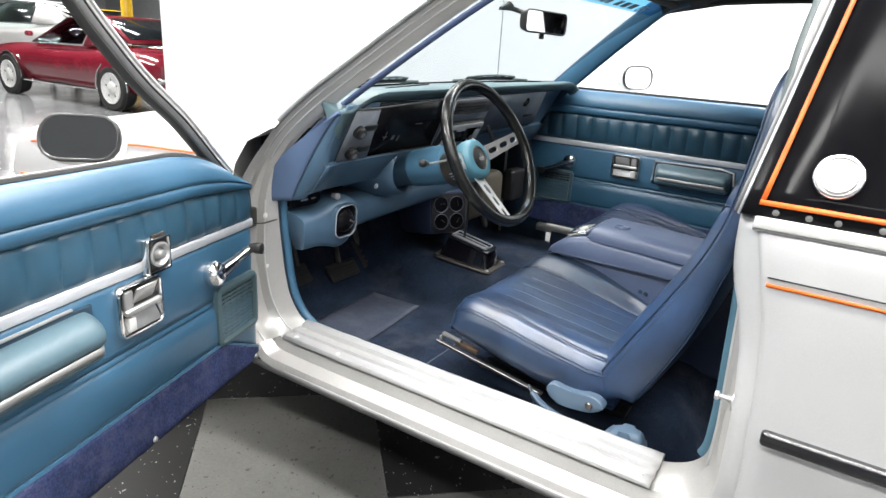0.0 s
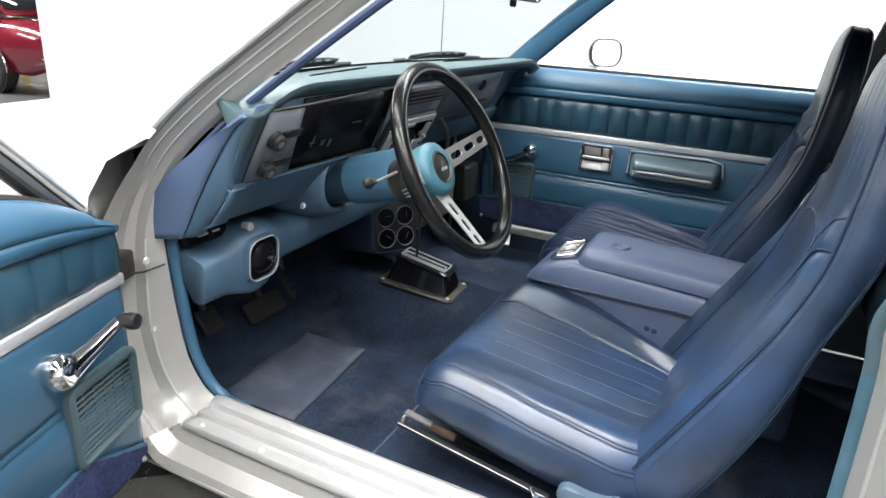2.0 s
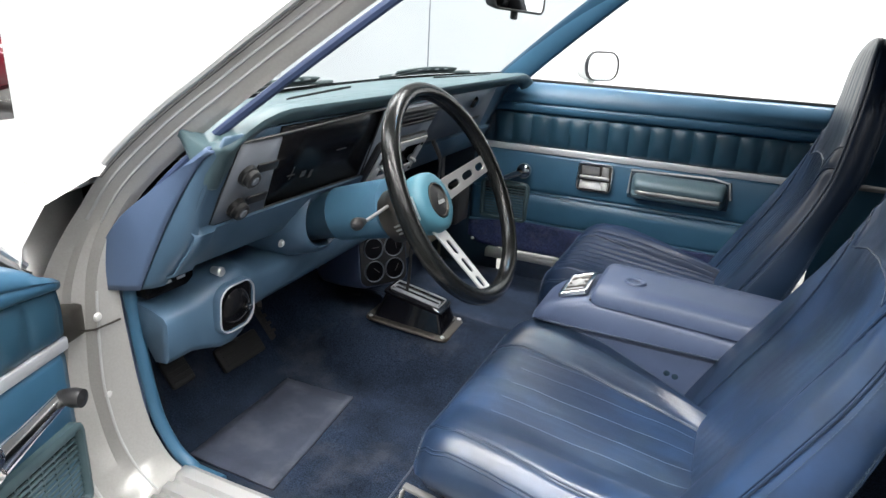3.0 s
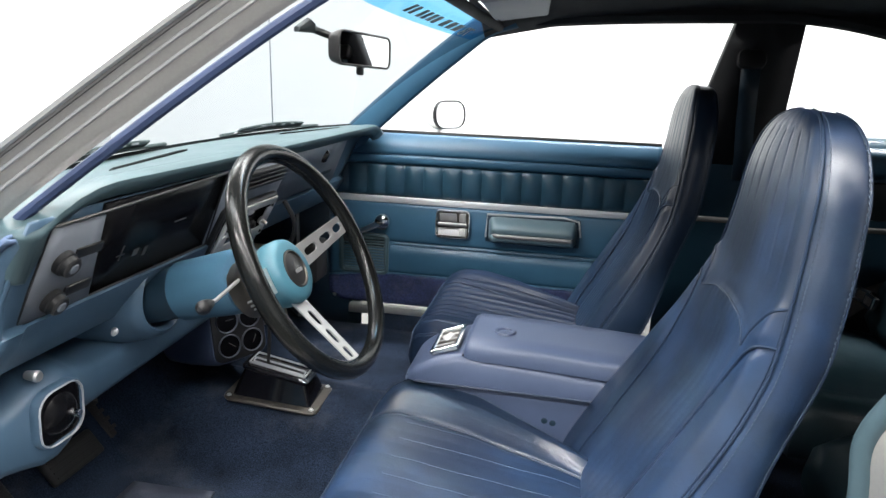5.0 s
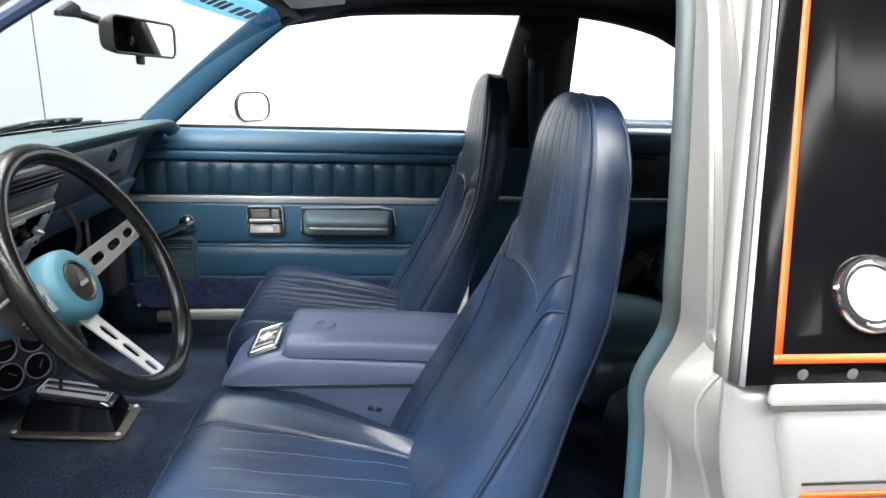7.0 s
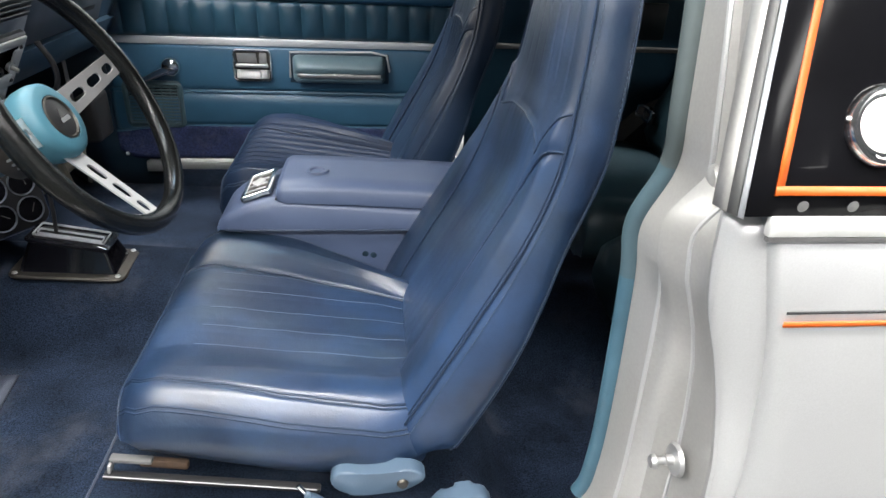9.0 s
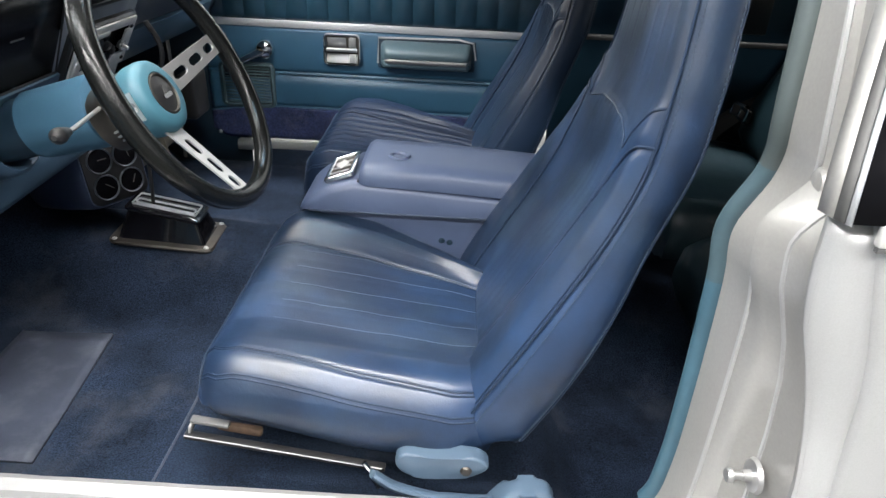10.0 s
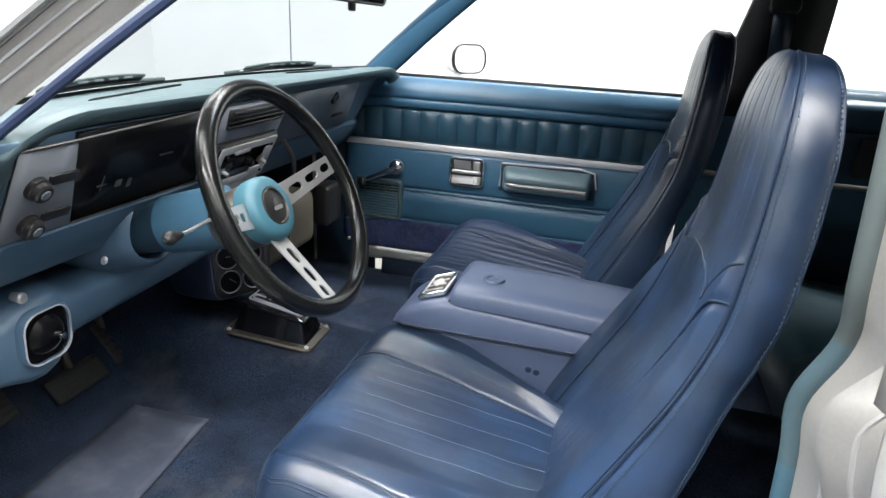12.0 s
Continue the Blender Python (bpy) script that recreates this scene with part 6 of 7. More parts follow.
    P("armrest_base", rbox(0.275, 0.006, 0.082, Matrix.Translation((0.644, 0.008, 0.668)), 0.002), "dark_blue", arm, "dark backing plate")
    # loudspeaker grille
    sm = axes((0.103 if near else 0.128, 0.008, 0.561 if near else 0.558), (1, 0, 0), (0, 0, 1), (0, 1, 0))
    sp = P("speaker_grille", frame_ring(0.160, 0.130, 0.017, 0.013, 0.014, sm @ Matrix.Translation((0, 0, 0.005))), "pad_vinyl", lab="blue plastic speaker grille")
    P("grille_back", rbox(0.137, 0.115, 0.003, sm, 0), "lens_black", sp)
    for i in range(12):
        P("slat", rbox(0.135, 0.0044, 0.005, sm @ Matrix.Translation((0, -0.0480 + 0.0087 * i, 0.0030)), 0.0008, 1), "pad_vinyl", sp)
    for i in range(5):
        P("slat_rib", rbox(0.0022, 0.106, 0.006, sm @ Matrix.Translation((-0.046 + 0.023 * i, 0, 0.0015)), 0, 1), "pad_vinyl", sp)
    # window crank
    cm = axes((0.188, 0.006, 0.663), (1, 0, 0), (0, 0, 1), (0, 1, 0))
    cr = P("window_crank", lathe([(0.026, 0.0), (0.027, 0.006), (0.026, 0.016), (0.021, 0.024), (0.012, 0.028), (0.0, 0.029)], 26, cm), "chrome", lab="chrome window crank")
    an = radians(163 if near else 205)
    d = V(math.cos(an), math.sin(an), 0)
    P("crank_arm", tube([cm @ (d * 0.006 + V(0, 0, 0.018)), cm @ (d * 0.05 + V(0, 0, 0.026)), cm @ (d * 0.105 + V(0, 0, 0.034))], [0.0165, 0.0115, 0.0092], 12, flat=0.55), "chrome", cr, "chrome arm")
    P("crank_knob", lathe([(0.008, 0.030), (0.010, 0.036), (0.0125, 0.048), (0.0115, 0.058), (0.0, 0.061)], 16, cm @ Matrix.Translation(d * 0.108)), "black_plastic", cr, "dark knob")
    if near:
        lm = axes((0.356, 0.014, 0.752), (1, 0, 0), (0, 0, 1), (0, 1, 0))
        rc = P("mirror_control", frame_ring(0.062, 0.072, 0.005, 0.007, 0.014, lm), "chrome", lab="bright mirror control bezel")
        P("control_back", rbox(0.054, 0.066, 0.004, lm, 0.001), "black_plastic", rc, "black recessed plate")
        P("control_dish", lathe([(0.019, 0.002), (0.0245, 0.004), (0.0255, 0.008), (0.0215, 0.009), (0.0175, 0.005), (0.0165, 0.002)], 28, lm), "brushed", rc, "round bright ring")
        P("control_stick", lathe([(0.012, 0.002), (0.010, 0.007), (0.008, 0.013), (0.0, 0.015)], 16, lm), "frame_grey", rc, "short control stick")
        P("control_plate", rbox(0.034, 0.012, 0.006, lm @ Matrix.Translation((-0.004, 0.037, 0.002)), 0.002), "steel_dark", rc, "small dark tab")
        fr = [V(0.062, -0.040, 0.822), V(0.09, -0.043, 0.848), V(0.125, -0.045, 0.878), V(0.18, -0.045, 0.925), V(0.232, -0.045, 0.966), V(0.32, -0.05, 1.030), V(0.40, -0.055, 1.105), V(0.455, -0.06, 1.165), V(0.52, -0.07, 1.225), V(0.60, -0.075, 1.25), V(0.85, -0.075, 1.255), V(0.95, -0.07, 1.235), V(0.975, -0.06, 1.16), V(0.965, -0.045, 0.92)]
        fr = [V(p.x - 0.035, p.y, 0.73 + (p.z - 0.73) / 0.83) for p in spline(fr, 5)]
        wf = P("window_frame", tube(fr, 0.017, 10), "frame_grey", lab="grey metal window frame with black rubber edge")
        P("frame_edge", tube([p + V(-0.012, 0.006, 0.012) for p in fr], 0.007, 8), "brushed", wf, "dull bright outer edge")
        P("frame_line", tube([p + V(0.001, 0.0165, 0.0) for p in fr], 0.0022, 6), "rubber", wf, "thin dark groove")
        P("frame_seal", tube([p + V(0.013, 0.005, -0.011) for p in fr], 0.009, 8), "rubber", wf, "black inner seal")
        # front edge of the door with its hinge area
        P("door_nose", rbox(0.02, 0.10, 0.045, Matrix.Translation((0.01, -0.07, 0.800)), 0.008), "jamb", lab="silver door corner")
        P("hinge", rbox(0.06, 0.03, 0.05, Matrix.Translation((-0.06, -0.05, 0.72)), 0.006), "steel_dark", lab="dark door hinge")
    return door


FAR = door_matrix((-0.065, 0.660, 0.0), (1, 0, 0), (0, -1, 0))
NEAR = door_matrix((-0.0423, -0.7726, -0.060), (0.3625, -0.9305, 0.055), (0.932, 0.363, 0))
car_door("closed blue vinyl passenger door with pleats, crank and armrest", FAR, False)
car_door("open driver's door with blue vinyl panel, chrome crank and carpeted foot", NEAR, True)
g = part("door_glass", (lambda b: (grid(b, [[V(0.07, 0.695, 0.925), V(0.47, 0.52, 1.24)], [V(0.98, 0.695, 0.925), V(1.05, 0.53, 1.255)]]), b)[1])(bmesh.new()), M["glass"], coupe, "clear passenger window")
g.visible_shadow = False


def door_mirror(c, nrm, w, h, mat, label, foot):
    n = Vector(nrm).normalized()
    x = V(0, 0, 1).cross(n).normalized()
    m = axes(c, x, n.cross(x), n)
    mir = thing("wing_mirror", Vector(c) - V(0, 0, h / 2), label, "wing mirror", "wing mirrors")
    bm = bmesh.new()
    rows = []
    for z, s in ((0.008, 1.0), (0.0, 1.05), (-0.02, 1.04), (-0.045, 0.90), (-0.065, 0.62), (-0.075, 0.25)):
        rows.append([V(px, py, z) for px, py in rrect(w * s, h * s, 0.036 * s, 6)])
    vs = grid(bm, rows, close_v=True)
    cap(bm, vs[-1]), cap(bm, vs[0])
    part("housing", bm, M[mat], mir, lay=m)
    part("rim", frame_ring(w * 1.03, h * 1.03, 0.037, 0.0055, 0.012, m @ Matrix.Translation((0, 0, 0.010))), M["black_plastic"], mir, "black mirror rim")
    part("mirror_glass", prism(rrect(w * 0.96, h * 0.94, 0.033, 6), 0.003, m @ Matrix.Translation((0, 0, 0.011))), M["mirror"], mir, "mirror glass")
    part("foot", tube([Vector(c) + n * -0.03 + V(0, 0, -h * 0.4), Vector(foot)], 0.016, 10), M[mat], mir)
    return mir


door_mirror(NEAR @ V(0.272, -0.178, 0.915), (0.62, -0.77, 0.425), 0.134, 0.082, "white_paint", "wing mirror in a pale silver housing on the open door", NEAR @ V(0.265, -0.11, 0.82))
door_mirror((0.285, 0.80, 0.985), (0.80, -0.60, 0.05), 0.125, 0.085, "white_paint", "wing mirror in a pale silver housing outside the passenger door", (0.25, 0.74, 0.915))

# inside mirror
a, b = V(0.284, -0.186, 1.136), V(0.322, -0.032, 1.132)
mx = (b - a).normalized()
mn = V(0.97, -0.23, 0.0)
mn = (mn - mx * mn.dot(mx)).normalized()
mm = axes((a + b) / 2, mx, mn.cross(mx), mn)
rv = thing("rear_view_mirror", (a + b) / 2 - V(0, 0, 0.035), "black-framed inside mirror hung on the windscreen", "mirror")
bm = bmesh.new()
rows = []
for z, s, s2 in ((0.006, 1.0, 1.0), (0.0, 1.0, 1.0), (-0.014, 0.96, 0.86), (-0.020, 0.85, 0.5)):
    rows.append([V(x, y, z) for x, y in rrect(0.164 * s, 0.054 * s2, 0.014)])
vs = grid(bm, rows, close_v=True)
cap(bm, vs[-1]), cap(bm, vs[0])
part("shell", bm, M["black_plastic"], rv, lay=mm)
part("rim", frame_ring(0.166, 0.056, 0.014, 0.004, 0.006, mm @ Matrix.Translation((0, 0, 0.007))), M["black_plastic"], rv)
part("mirror_glass", prism(rrect(0.158, 0.048, 0.010), 0.002, mm @ Matrix.Translation((0, 0, 0.0072))), M["mirror"], rv, "mirror glass")
part("flip_tab", rbox(0.016, 0.018, 0.008, mm @ Matrix.Translation((-0.005, -0.032, 0.0)), 0.003), M["black_plastic"], rv, "small dipping tab")
part("mount", prism([(-0.026, -0.006), (0.016, -0.009), (0.020, 0.006), (0.006, 0.014), (-0.024, 0.002)], 0.014, axes((0.240, -0.198, 1.163), (0.25, 0.96, 0.1), (0, -0.1, 1)), 0.005), M["black_plastic"], rv, "black mirror mount")
part("arm", tube([V(0.235, -0.19, 1.165), V(0.262, -0.16, 1.155), V(0.285, -0.115, 1.140)], 0.006, 8), M["black_plastic"], rv)

# sun visor
vis = thing("sun_visor", (0.54, 0.24, 1.215), "pale grey sun visor folded against the headliner", "sun visor")
M["visor"] = material("visor", (0.22, 0.235, 0.25), 0.6, grain=0.2, vary=0.08)
part("visor_pad", rbox(0.13, 0.38, 0.014, pose(0.535, 0.245, 1.246, 0, -8, 3), 0.006, 3), M["visor"], vis)
part("visor_rod", tube([V(0.475, 0.05, 1.238), V(0.475, 0.43, 1.236)], 0.005, 8), M["chrome"], vis)

# shoulder belt on the far pillar
belt = thing("seat_belt", (1.10, 0.60, 0.90), "dark seat belt hanging from the centre pillar", "seat belt")
part("guide", prism(rrect(0.066, 0.046, 0.016), 0.022, axes((1.085, 0.548, 1.165), (1, 0, 0), (0, 0.3, 1)), 0.006), M["black_plastic"], belt, "dark belt guide")
bm = bmesh.new()
grid(bm, [[V(x - 0.022, y, z), V(x + 0.022, y - 0.003, z)] for x, y, z in ((1.085, 0.542, 1.15), (1.092, 0.560, 1.08), (1.10, 0.578, 1.0), (1.11, 0.592, 0.93), (1.115, 0.60, 0.86))])
part("webbing", bm, M["dark_blue"], belt, "dark blue webbing", thick=0.002)

# belt sleeve beside the driver's seat
sl = thing("buckle_sleeve", (0.72, -0.615, 0.33), "grey-blue plastic belt sleeve on the carpet beside the seat", "seat belt sleeve")
part("sleeve", tube(spline([V(0.592, -0.608, 0.402), V(0.622, -0.608, 0.380), V(0.68, -0.608, 0.364), V(0.74, -0.608, 0.362), V(0.80, -0.608, 0.372)], 4), [0.010] + [0.013] * 8 + [0.016] * 8, 10, flat=0.55), M["cover_blue"], sl)
part("cover", prism([(q.x, q.y) for q in spline([V(0.730, 0.330, 0), V(0.748, 0.368, 0), V(0.770, 0.395, 0), V(0.795, 0.402, 0), V(0.822, 0.398, 0), V(0.834, 0.360, 0), V(0.836, 0.330, 0)], 4)], 0.034, axes((0, -0.612, 0), (1, 0, 0), (0, 0, 1)), 0.011, 4), M["cover_blue"], sl, "moulded end cover")
part("pin", tube([V(0.580, -0.60, 0.412), V(0.592, -0.603, 0.395), V(0.60, -0.606, 0.375)], 0.0035, 8), M["chrome"], sl)

# pedals
for nm, c, w, h, lab in (("brake_pedal", (-0.20, -0.295, 0.385), 0.125, 0.055, "wide black rubber brake pedal"), ("parking_brake_pedal", (-0.215, -0.455, 0.410), 0.055, 0.060, "small black parking brake pedal"), ("accelerator", (-0.23, -0.17, 0.40), 0.05, 0.10, "narrow black rubber accelerator pedal")):
    pd = thing(nm, (c[0], c[1], 0.33), lab, "pedal")
    m = axes(c, (0, 1, 0), (-0.62, 0, 0.78))
    ppad = part("pad", rbox(w, h, 0.014, m, 0.006, 3), M["rubber"], pd)
    for i in range(4):
        part("tread", rbox(w * 0.86, h * 0.08, 0.003, m @ Matrix.Translation((0, h * (-0.3 + 0.2 * i), 0.008)), 0.001), M["rubber"], ppad)
    part("arm", tube([Vector(c) + V(-0.01, 0, 0.0), Vector(c) + V(-0.04, 0, 0.10), Vector(c) + V(-0.05, 0, 0.24)], 0.008, 8), M["steel_dark"], pd)

# seam across the driver's floor
part("carpet_seam", tube([V(0.275 + 0.003 * math.sin(9 * y), y, floor_z(0.277, y) + 0.004) for y in np.linspace(-0.60, -0.30, 12)], 0.0022, 6), M["mat"], coupe, "pale worn carpet seam")

# heel mat
def floor_patch(corners, off, n=10):
    a, b, c, d = [Vector((*p, 0)) for p in corners]
    rows = []
    for i in range(n + 1):
        f = i / n
        row = []
        for j in range(n + 1):
            p = a.lerp(b, j / n).lerp(d.lerp(c, j / n), f)
            row.append(V(p.x, p.y, floor_z(p.x, p.y) + off))
        rows.append(row)
    b2 = bmesh.new()
    grid(b2, rows)
    return b2


hm = part("heel_pad", floor_patch(((0.062, -0.252), (-0.10, -0.262), (-0.09, -0.556), (0.098, -0.560)), 0.008), M["mat"], coupe, "scuffed grey-blue vinyl heel pad", smooth=80, thick=0.004)

# rear bench
bench = thing("bench_seat", (1.4, 0, 0.36), "dark blue-green vinyl rear bench with ribbed panels", "car seat")
for y in (-0.33, 0.33):
    bm = bmesh.new()
    rows = []
    for x, zt in ((1.14, 0.44), (1.15, 0.49), (1.19, 0.515), (1.35, 0.50), (1.55, 0.47)):
        rows.append([V(x, y - 0.29, 0.37), V(x, y - 0.29, zt - 0.03), V(x, y - 0.26, zt - 0.004)] + [V(x, y + s * 0.25, zt - 0.008 * (i % 2)) for i, s in enumerate(np.linspace(-0.9, 0.9, 19))] + [V(x, y + 0.26, zt - 0.004), V(x, y + 0.29, zt - 0.03), V(x, y + 0.29, 0.37)])
    vs = grid(bm, rows, close_v=True)
    cap(bm, vs[0]), cap(bm, vs[-1])
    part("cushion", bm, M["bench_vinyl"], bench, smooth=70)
    bm = bmesh.new()
    rows = []
    for z, x in ((0.46, 1.50), (0.52, 1.47), (0.60, 1.49), (0.75, 1.56), (0.84, 1.61), (0.865, 1.66)):
        rows.append([V(x + 0.10, y - 0.29, z), V(x + 0.03, y - 0.285, z), V(x + 0.004, y - 0.26, z)] + [V(x + 0.006 * (i % 2), y + s * 0.25, z) for i, s in enumerate(np.linspace(-0.9, 0.9, 19))] + [V(x + 0.004, y + 0.26, z), V(x + 0.03, y + 0.285, z), V(x + 0.10, y + 0.29, z)])
    vs = grid(bm, rows, close_v=True)
    cap(bm, vs[0]), cap(bm, vs[-1])
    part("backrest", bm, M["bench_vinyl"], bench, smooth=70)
for i, (x, y) in enumerate(((1.462, 0.545), (1.468, 0.600))):
    bk = thing("belt_buckle", (x, y, 0.55), "chrome rear seat belt buckle lying on the bench", "buckle", "rear belt buckles")
    m = pose(x, y, 0.575, 0, -80, 20 * i)
    part("case", rbox(0.035, 0.05, 0.014, m, 0.005, 3), M["black_plastic"], bk)
    part("plate", frame_ring(0.036, 0.05, 0.006, 0.007, 0.004, m @ Matrix.Translation((0, 0, 0.008))), M["chrome"], bk)

# wipers
for y0, y1 in ((-0.50, -0.12), (0.08, 0.50)):
    wp = thing("wiper", (-0.06, (y0 + y1) / 2, 0.945), "grey wiper with a steel arm resting below the glass", "wiper", "windscreen wipers")
    sc = lambda y, f: screen(y, f) + V(-0.010, 0, 0.004)
    part("blade", tube([sc(lerp(y0, y1, f), 0.014 + 0.010 * math.sin(f * 3.14)) for f in np.linspace(0, 1, 12)], 0.0038, 6), M["wiper_grey"], wp)
    bm = bmesh.new()
    grid(bm, [[sc(lerp(y0, y1, f), 0.022 + 0.008 * math.sin(f * 3.14)), sc(lerp(y0, y1, f), 0.026 + 0.040 * math.sin(f * 3.14) ** 0.8)] for f in np.linspace(0.14, 0.80, 14)])
    bridge = part("bridge", bm, M["wiper_grey"], wp, thick=0.003)
    for k in range(4):
        part("bridge_slot", rbox(0.004, 0.020, 0.004, Matrix.Translation(sc(lerp(y0, y1, 0.36 + 0.1 * k), 0.050) + V(0.004, 0, 0)), 0.001), M["strip"], bridge)
    part("arm", tube([sc(y0 - 0.10, -0.03), sc(lerp(y0, y1, 0.2), 0.03), sc(lerp(y0, y1, 0.45), 0.056)], 0.0024, 6), M["bracket"], wp)

# lettering on the shade band, seen from behind
def band_frame(y, f):
    p = screen(y, f)
    dy = (screen(y + 0.02, f) - p).normalized()
    df = (screen(y, f - 0.02) - p).normalized()
    return p, dy, -df
fc = bpy.data.curves.new("year", "FONT")
fc.body, fc.size, fc.extrude = "78", 0.052, 0.0004
fo = bpy.data.objects.new("year", fc)
scene.collection.objects.link(fo)
bpy.context.view_layer.update()
me = bpy.data.meshes.new_from_object(fo)
bpy.data.objects.remove(fo)
p, dy, du = band_frame(0.53, 0.865)
bm = bmesh.new()
bm.from_mesh(me)
bpy.data.meshes.remove(me)
M["letter"] = material("letter", (0.03, 0.06, 0.07), 0.5)
lm = Matrix((-dy, du, dy.cross(du))).transposed().to_4x4()
lm.translation = p + V(0.006, 0, -0.006)
part("lettering", bm, M["letter"], g2, "dark year lettering", lay=lm)
for i, (y, w, h) in enumerate(((0.405, 0.046, 0.036), (0.34, 0.046, 0.036), (0.275, 0.04, 0.036), (0.19, 0.035, 0.034), (0.14, 0.035, 0.034), (0.085, 0.032, 0.034), (0.035, 0.032, 0.034), (-0.04, 0.03, 0.034), (-0.09, 0.03, 0.034))):
    p, dy, du = band_frame(y, 0.90)
    m = Matrix((-dy, du, dy.cross(du))).transposed().to_4x4()
    m.translation = p + V(0.006, 0, -0.006)
    part("lettering", rbox(w * 0.75, h * 0.8, 0.0008, m, 0), M["letter"], g2)


# ---- parked cars ----
def parked_car(label, paint, m, group="parked cars"):
    """A two-door hardtop of the late sixties: body, glasshouse, wheels."""
    loc = m.translation
    car = thing("parked_car", loc, label, "car", group)
    top = [(-2.32, 0.66), (-2.2, 0.76), (-1.6, 0.83), (-0.9, 0.86), (0.0, 0.87), (0.9, 0.90), (1.4, 0.93), (1.9, 0.90), (2.2, 0.84), (2.3, 0.70)]
    bm = bmesh.new()
    rows = []
    for x, zt in top:
        w = curve1([-2.32, -2.0, -1, 0.5, 1.4, 2.0, 2.3], [0.80, 0.90, 0.93, 0.93, 0.95, 0.90, 0.80], x)
        hip = 0.03 * math.exp(-((x - 1.3) / 0.5) ** 2)
        zb = 0.24 if abs(x) < 2.1 else 0.34
        half = [(-w * 0.80, zb), (-w * 0.95, zb + 0.05), (-w, 0.52), (-w - hip, 0.68), (-w * 0.97 - hip, 0.80 * zt / 0.93), (-w * 0.86, zt - 0.02), (-w * 0.6, zt), (0, zt + 0.02)]
        rows.append([V(x, y, z) for y, z in half] + [V(x, -y, z) for y, z in half[-2::-1]])
    vs = grid(bm, rows)
    cap(bm, vs[0]), cap(bm, vs[-1])
    body = part("body", bm, M[paint], car, smooth=60, lay=m)
    # glasshouse
    st = [(-0.76, 0.86, 0.82), (-0.10, 1.27, 0.60), (0.25, 1.315, 0.58), (0.75, 1.30, 0.57), (1.55, 0.97, 0.74)]
    bm = bmesh.new()
    grid(bm, [[V(x, -w, z) for x, z, w in st], [V(x, -w * 0.6, z + 0.02 * (z > 1)) for x, z, w in st], [V(x, w * 0.6, z + 0.02 * (z > 1)) for x, z, w in st], [V(x, w, z) for x, z, w in st]])
    part("roof", bm, M[paint], car, smooth=40, lay=m, thick=0.02)
    for s in (-1, 1):
        bm = bmesh.new()
        grid(bm, [[V(-0.70, s * 0.87, 0.87), V(-0.12, s * 0.605, 1.26)], [V(0.64, s * 0.875, 0.89), V(0.54, s * 0.60, 1.285)]])
        part("side_window", bm, M["car_glass"], car, lay=m, thick=0.006)
        bm = bmesh.new()
        grid(bm, [[V(0.66, s * 0.87, 0.89), V(0.56, s * 0.585, 1.295)], [V(1.60, s * 0.84, 0.93), V(0.9, s * 0.585, 1.255)]])
        part("sail_panel", bm, M[paint], car, lay=m, thick=0.02)
        part("sill_trim", tube([V(-1.0, s * 0.92, 0.27), V(1.0, s * 0.92, 0.27)], 0.02, 6), M["chrome"], car, lay=m)
        part("belt_trim", tube([V(-0.7, s * 0.87, 0.87), V(0.7, s * 0.88, 0.885)], 0.010, 6), M["chrome"], car, lay=m)
        ring = [V(-0.70, s * 0.872, 0.878), V(-0.12, s * 0.612, 1.262), V(0.10, s * 0.607, 1.284), V(0.50, s * 0.603, 1.286), V(0.60, s * 0.66, 1.20), V(0.64, s * 0.878, 0.895)]
        part("window_trim", tube(ring, 0.014, 6, closed=True), M["chrome"], car, "bright window surround", lay=m)
        for x in (-1.38, 1.36):
            lip = [V(x + 0.372 * math.cos(q), s * 0.955, 0.325 + 0.372 * math.sin(q)) for q in np.linspace(-0.1, math.pi + 0.1, 18)]
            part("wheel_lip", tube(lip, 0.013, 6), M["chrome"], car, "bright wheel opening lip", lay=m)
        part("door_mirror", rbox(0.12, 0.09, 0.08, Matrix.Translation((-0.62, s * 0.96, 1.0)), 0.03, 3), M[paint], car, lay=m)
        for x in (-1.38, 1.36):
            wm = axes((x, s * 0.845, 0.325), (1, 0, 0), (0, 0, 1), (0, s, 0))
            part("wheel_arch", lathe([(0.30, 0.05), (0.352, 0.085), (0.358, 0.10), (0.345, 0.105), (0.30, 0.06)], 32, wm), M["tyre"], car, lay=m)
            ty_ = part("wheel", lathe([(0.20, 0.10), (0.235, 0.125), (0.30, 0.125), (0.325, 0.10), (0.328, 0.0), (0.30, -0.1)], 32, wm), M["tyre"], car, "black tyre", lay=m)
            part("hub_cap", lathe([(0.225, 0.10), (0.222, 0.130), (0.195, 0.118), (0.10, 0.106), (0.07, 0.126), (0.0, 0.130)], 28, wm), M["bracket"], ty_, "bright wheel", lay=m)
            for k in range(5):
                part("wheel_slot", rbox(0.03, 0.07, 0.012, wm @ Matrix.Rotation(k * 2 * math.pi / 5, 4, "Z") @ Matrix.Translation((0, 0.145, 0.106)), 0.008), M["seal_grey"], ty_, lay=m)
    part("screen", (lambda b: (grid(b, [[V(-0.75, -0.76, 0.875), V(-0.75, 0.76, 0.875)], [V(-0.12, -0.55, 1.262), V(-0.12, 0.55, 1.262)]]), b)[1])(bmesh.new()), M["dark_glass"], car, lay=m @ Matrix.Translation((-0.015, 0, 0.012)), thick=0.01)
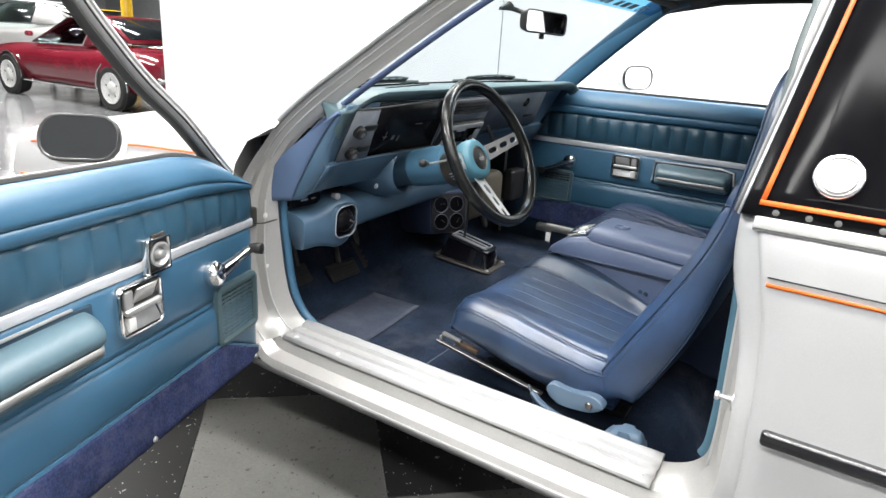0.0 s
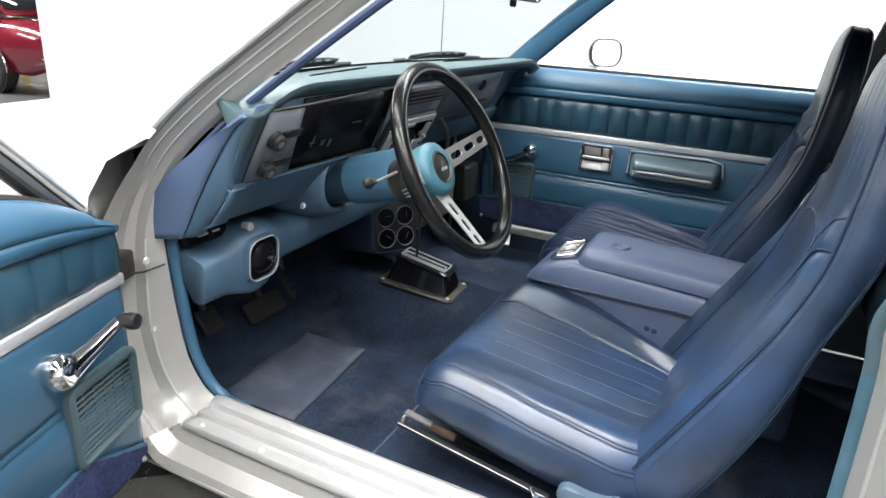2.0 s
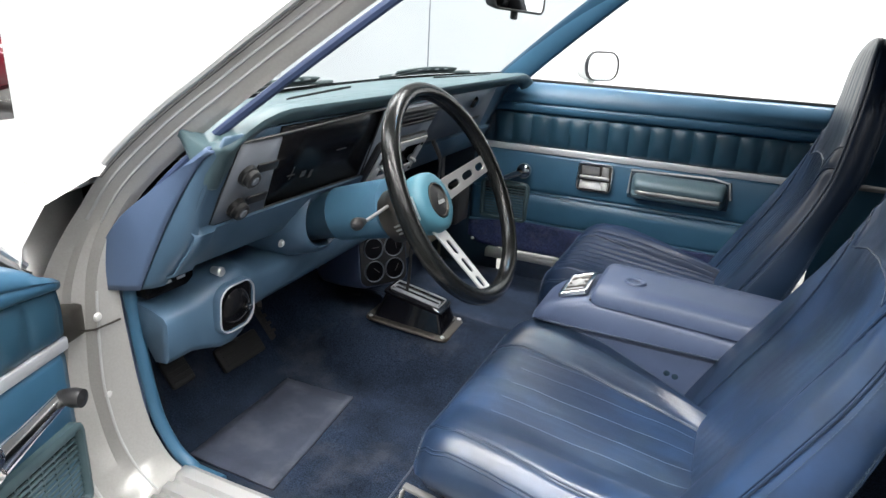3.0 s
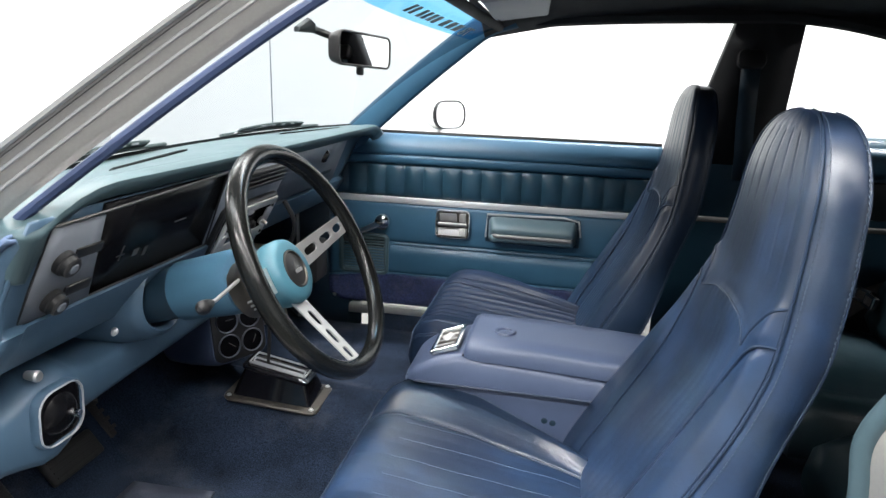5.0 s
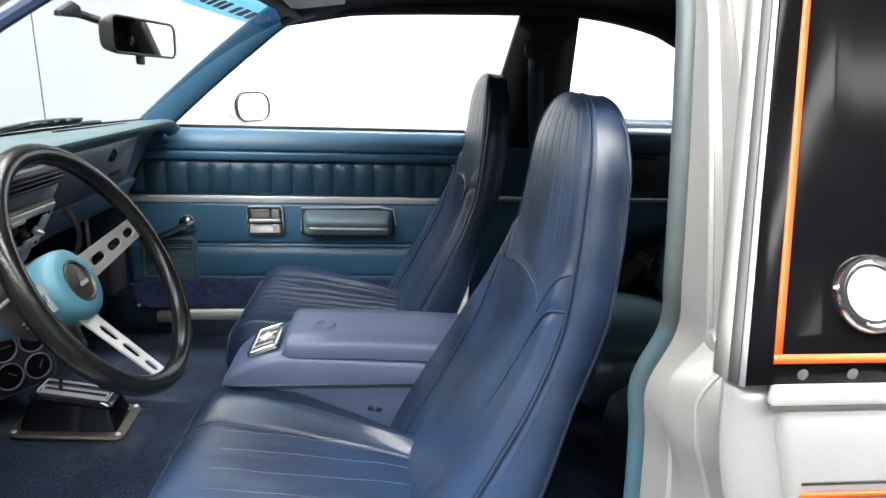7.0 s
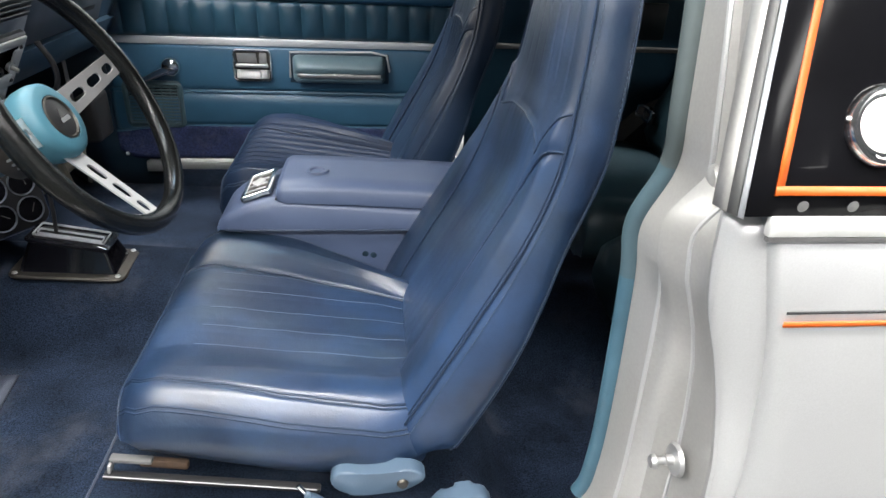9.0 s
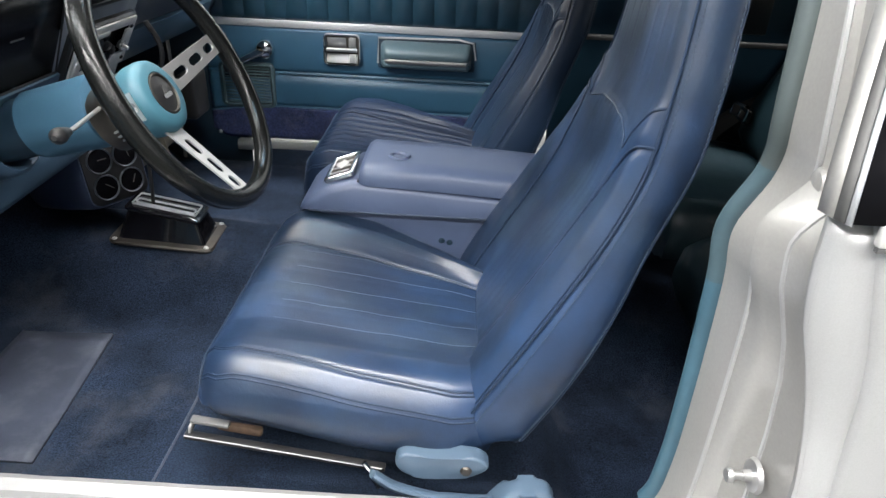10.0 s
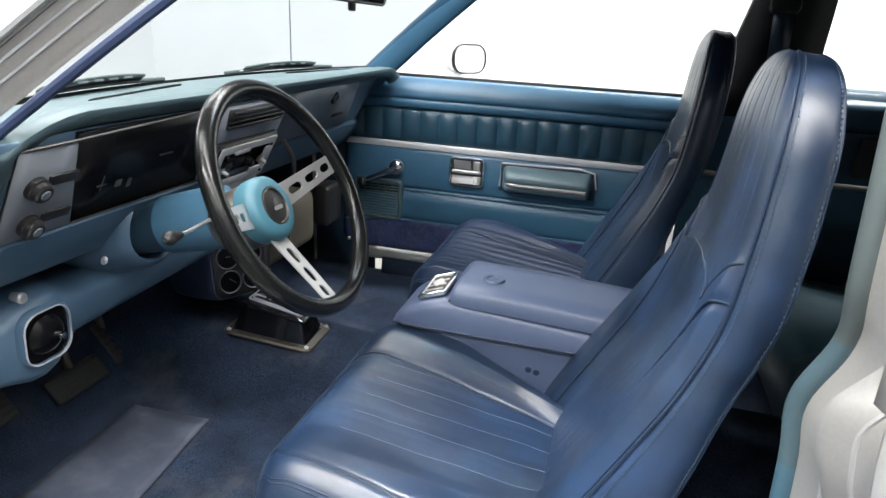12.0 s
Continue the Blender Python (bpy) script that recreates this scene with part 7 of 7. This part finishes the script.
    part("rear_window", (lambda b: (grid(b, [[V(0.82, -0.52, 1.285), V(0.82, 0.52, 1.285)], [V(1.45, -0.66, 1.02), V(1.45, 0.66, 1.02)]]), b)[1])(bmesh.new()), M["dark_glass"], car, lay=m @ Matrix.Translation((0.015, 0, 0.012)), thick=0.01)
    part("rear_bumper", rbox(0.10, 1.75, 0.09, Matrix.Translation((2.32, 0, 0.50)), 0.04, 4), M["chrome"], car, lay=m)
    part("front_bumper", rbox(0.10, 1.75, 0.09, Matrix.Translation((-2.36, 0, 0.48)), 0.04, 4), M["chrome"], car, lay=m)
    for s in (-1, 1):
        part("tail_lamp", rbox(0.04, 0.30, 0.10, Matrix.Translation((2.275, s * 0.55, 0.70)), 0.01), M["lens_black"], car, lay=m)
    return car


parked_car("glossy dark red two-door hardtop with polished wheels", "red_paint", pose(-7.85, 3.52, 0, 0, 0, 3) @ Matrix.Scale(0.83, 4))
parked_car("white two-door coupe parked farther off", "white_paint", pose(-14.0, 5.6, 0, 0, 0, 20))
parked_car("bright red two-door coupe at the back of the hall", "red_paint", pose(-18.0, 8.0, 0, 0, 0, 6))
parked_car("yellow two-door coupe at the back of the hall", "yellow_paint", pose(-20.5, 10.4, 0, 0, 0, 6))
parked_car("dark blue two-door coupe at the back of the hall", "blue_paint", pose(-23.0, 8.4, 0, 0, 0, 8))
post = thing("safety_post", (-11.9, 6.3, 0), "yellow painted steel safety post", "post")
part("tube", lathe([(0.11, 0.0), (0.11, 3.4), (0.0, 3.6)], 18, Matrix.Translation((-11.9, 6.3, 0))), M["yellow_paint"], post)

# ---- floor tiles round the coupe ----
e1, e2 = V(0.7193, 0.6947, 0), V(0.6947, -0.7193, 0)
S = 0.492
tile_mesh = {}
for key in ("tile_grey", "tile_black"):
    bm = rbox(S - 0.002, S - 0.002, 0.006, Matrix(), 0.0008, 1)
    me = bpy.data.meshes.new("floor_tile")
    bm.to_mesh(me)
    bm.free()
    me.materials.append(M[key])
    tile_mesh[key] = me
for i in range(-6, 8):
    for j in range(-6, 8):
        c = V(-0.428, -0.637, 0) + e1 * (S * (i + 0.5)) + e2 * (S * (j + 0.5))
        if c.x < -2.6 or c.y > 3.4 or c.x > 4.2 or c.y < -4.2:
            continue
        ob = new("floor_tile", tile_mesh["tile_grey" if (i + j) % 2 == 0 else "tile_black"])
        ob.matrix_world = axes((c.x, c.y, 0.001), e1, -e2)
        ob.parent = ground
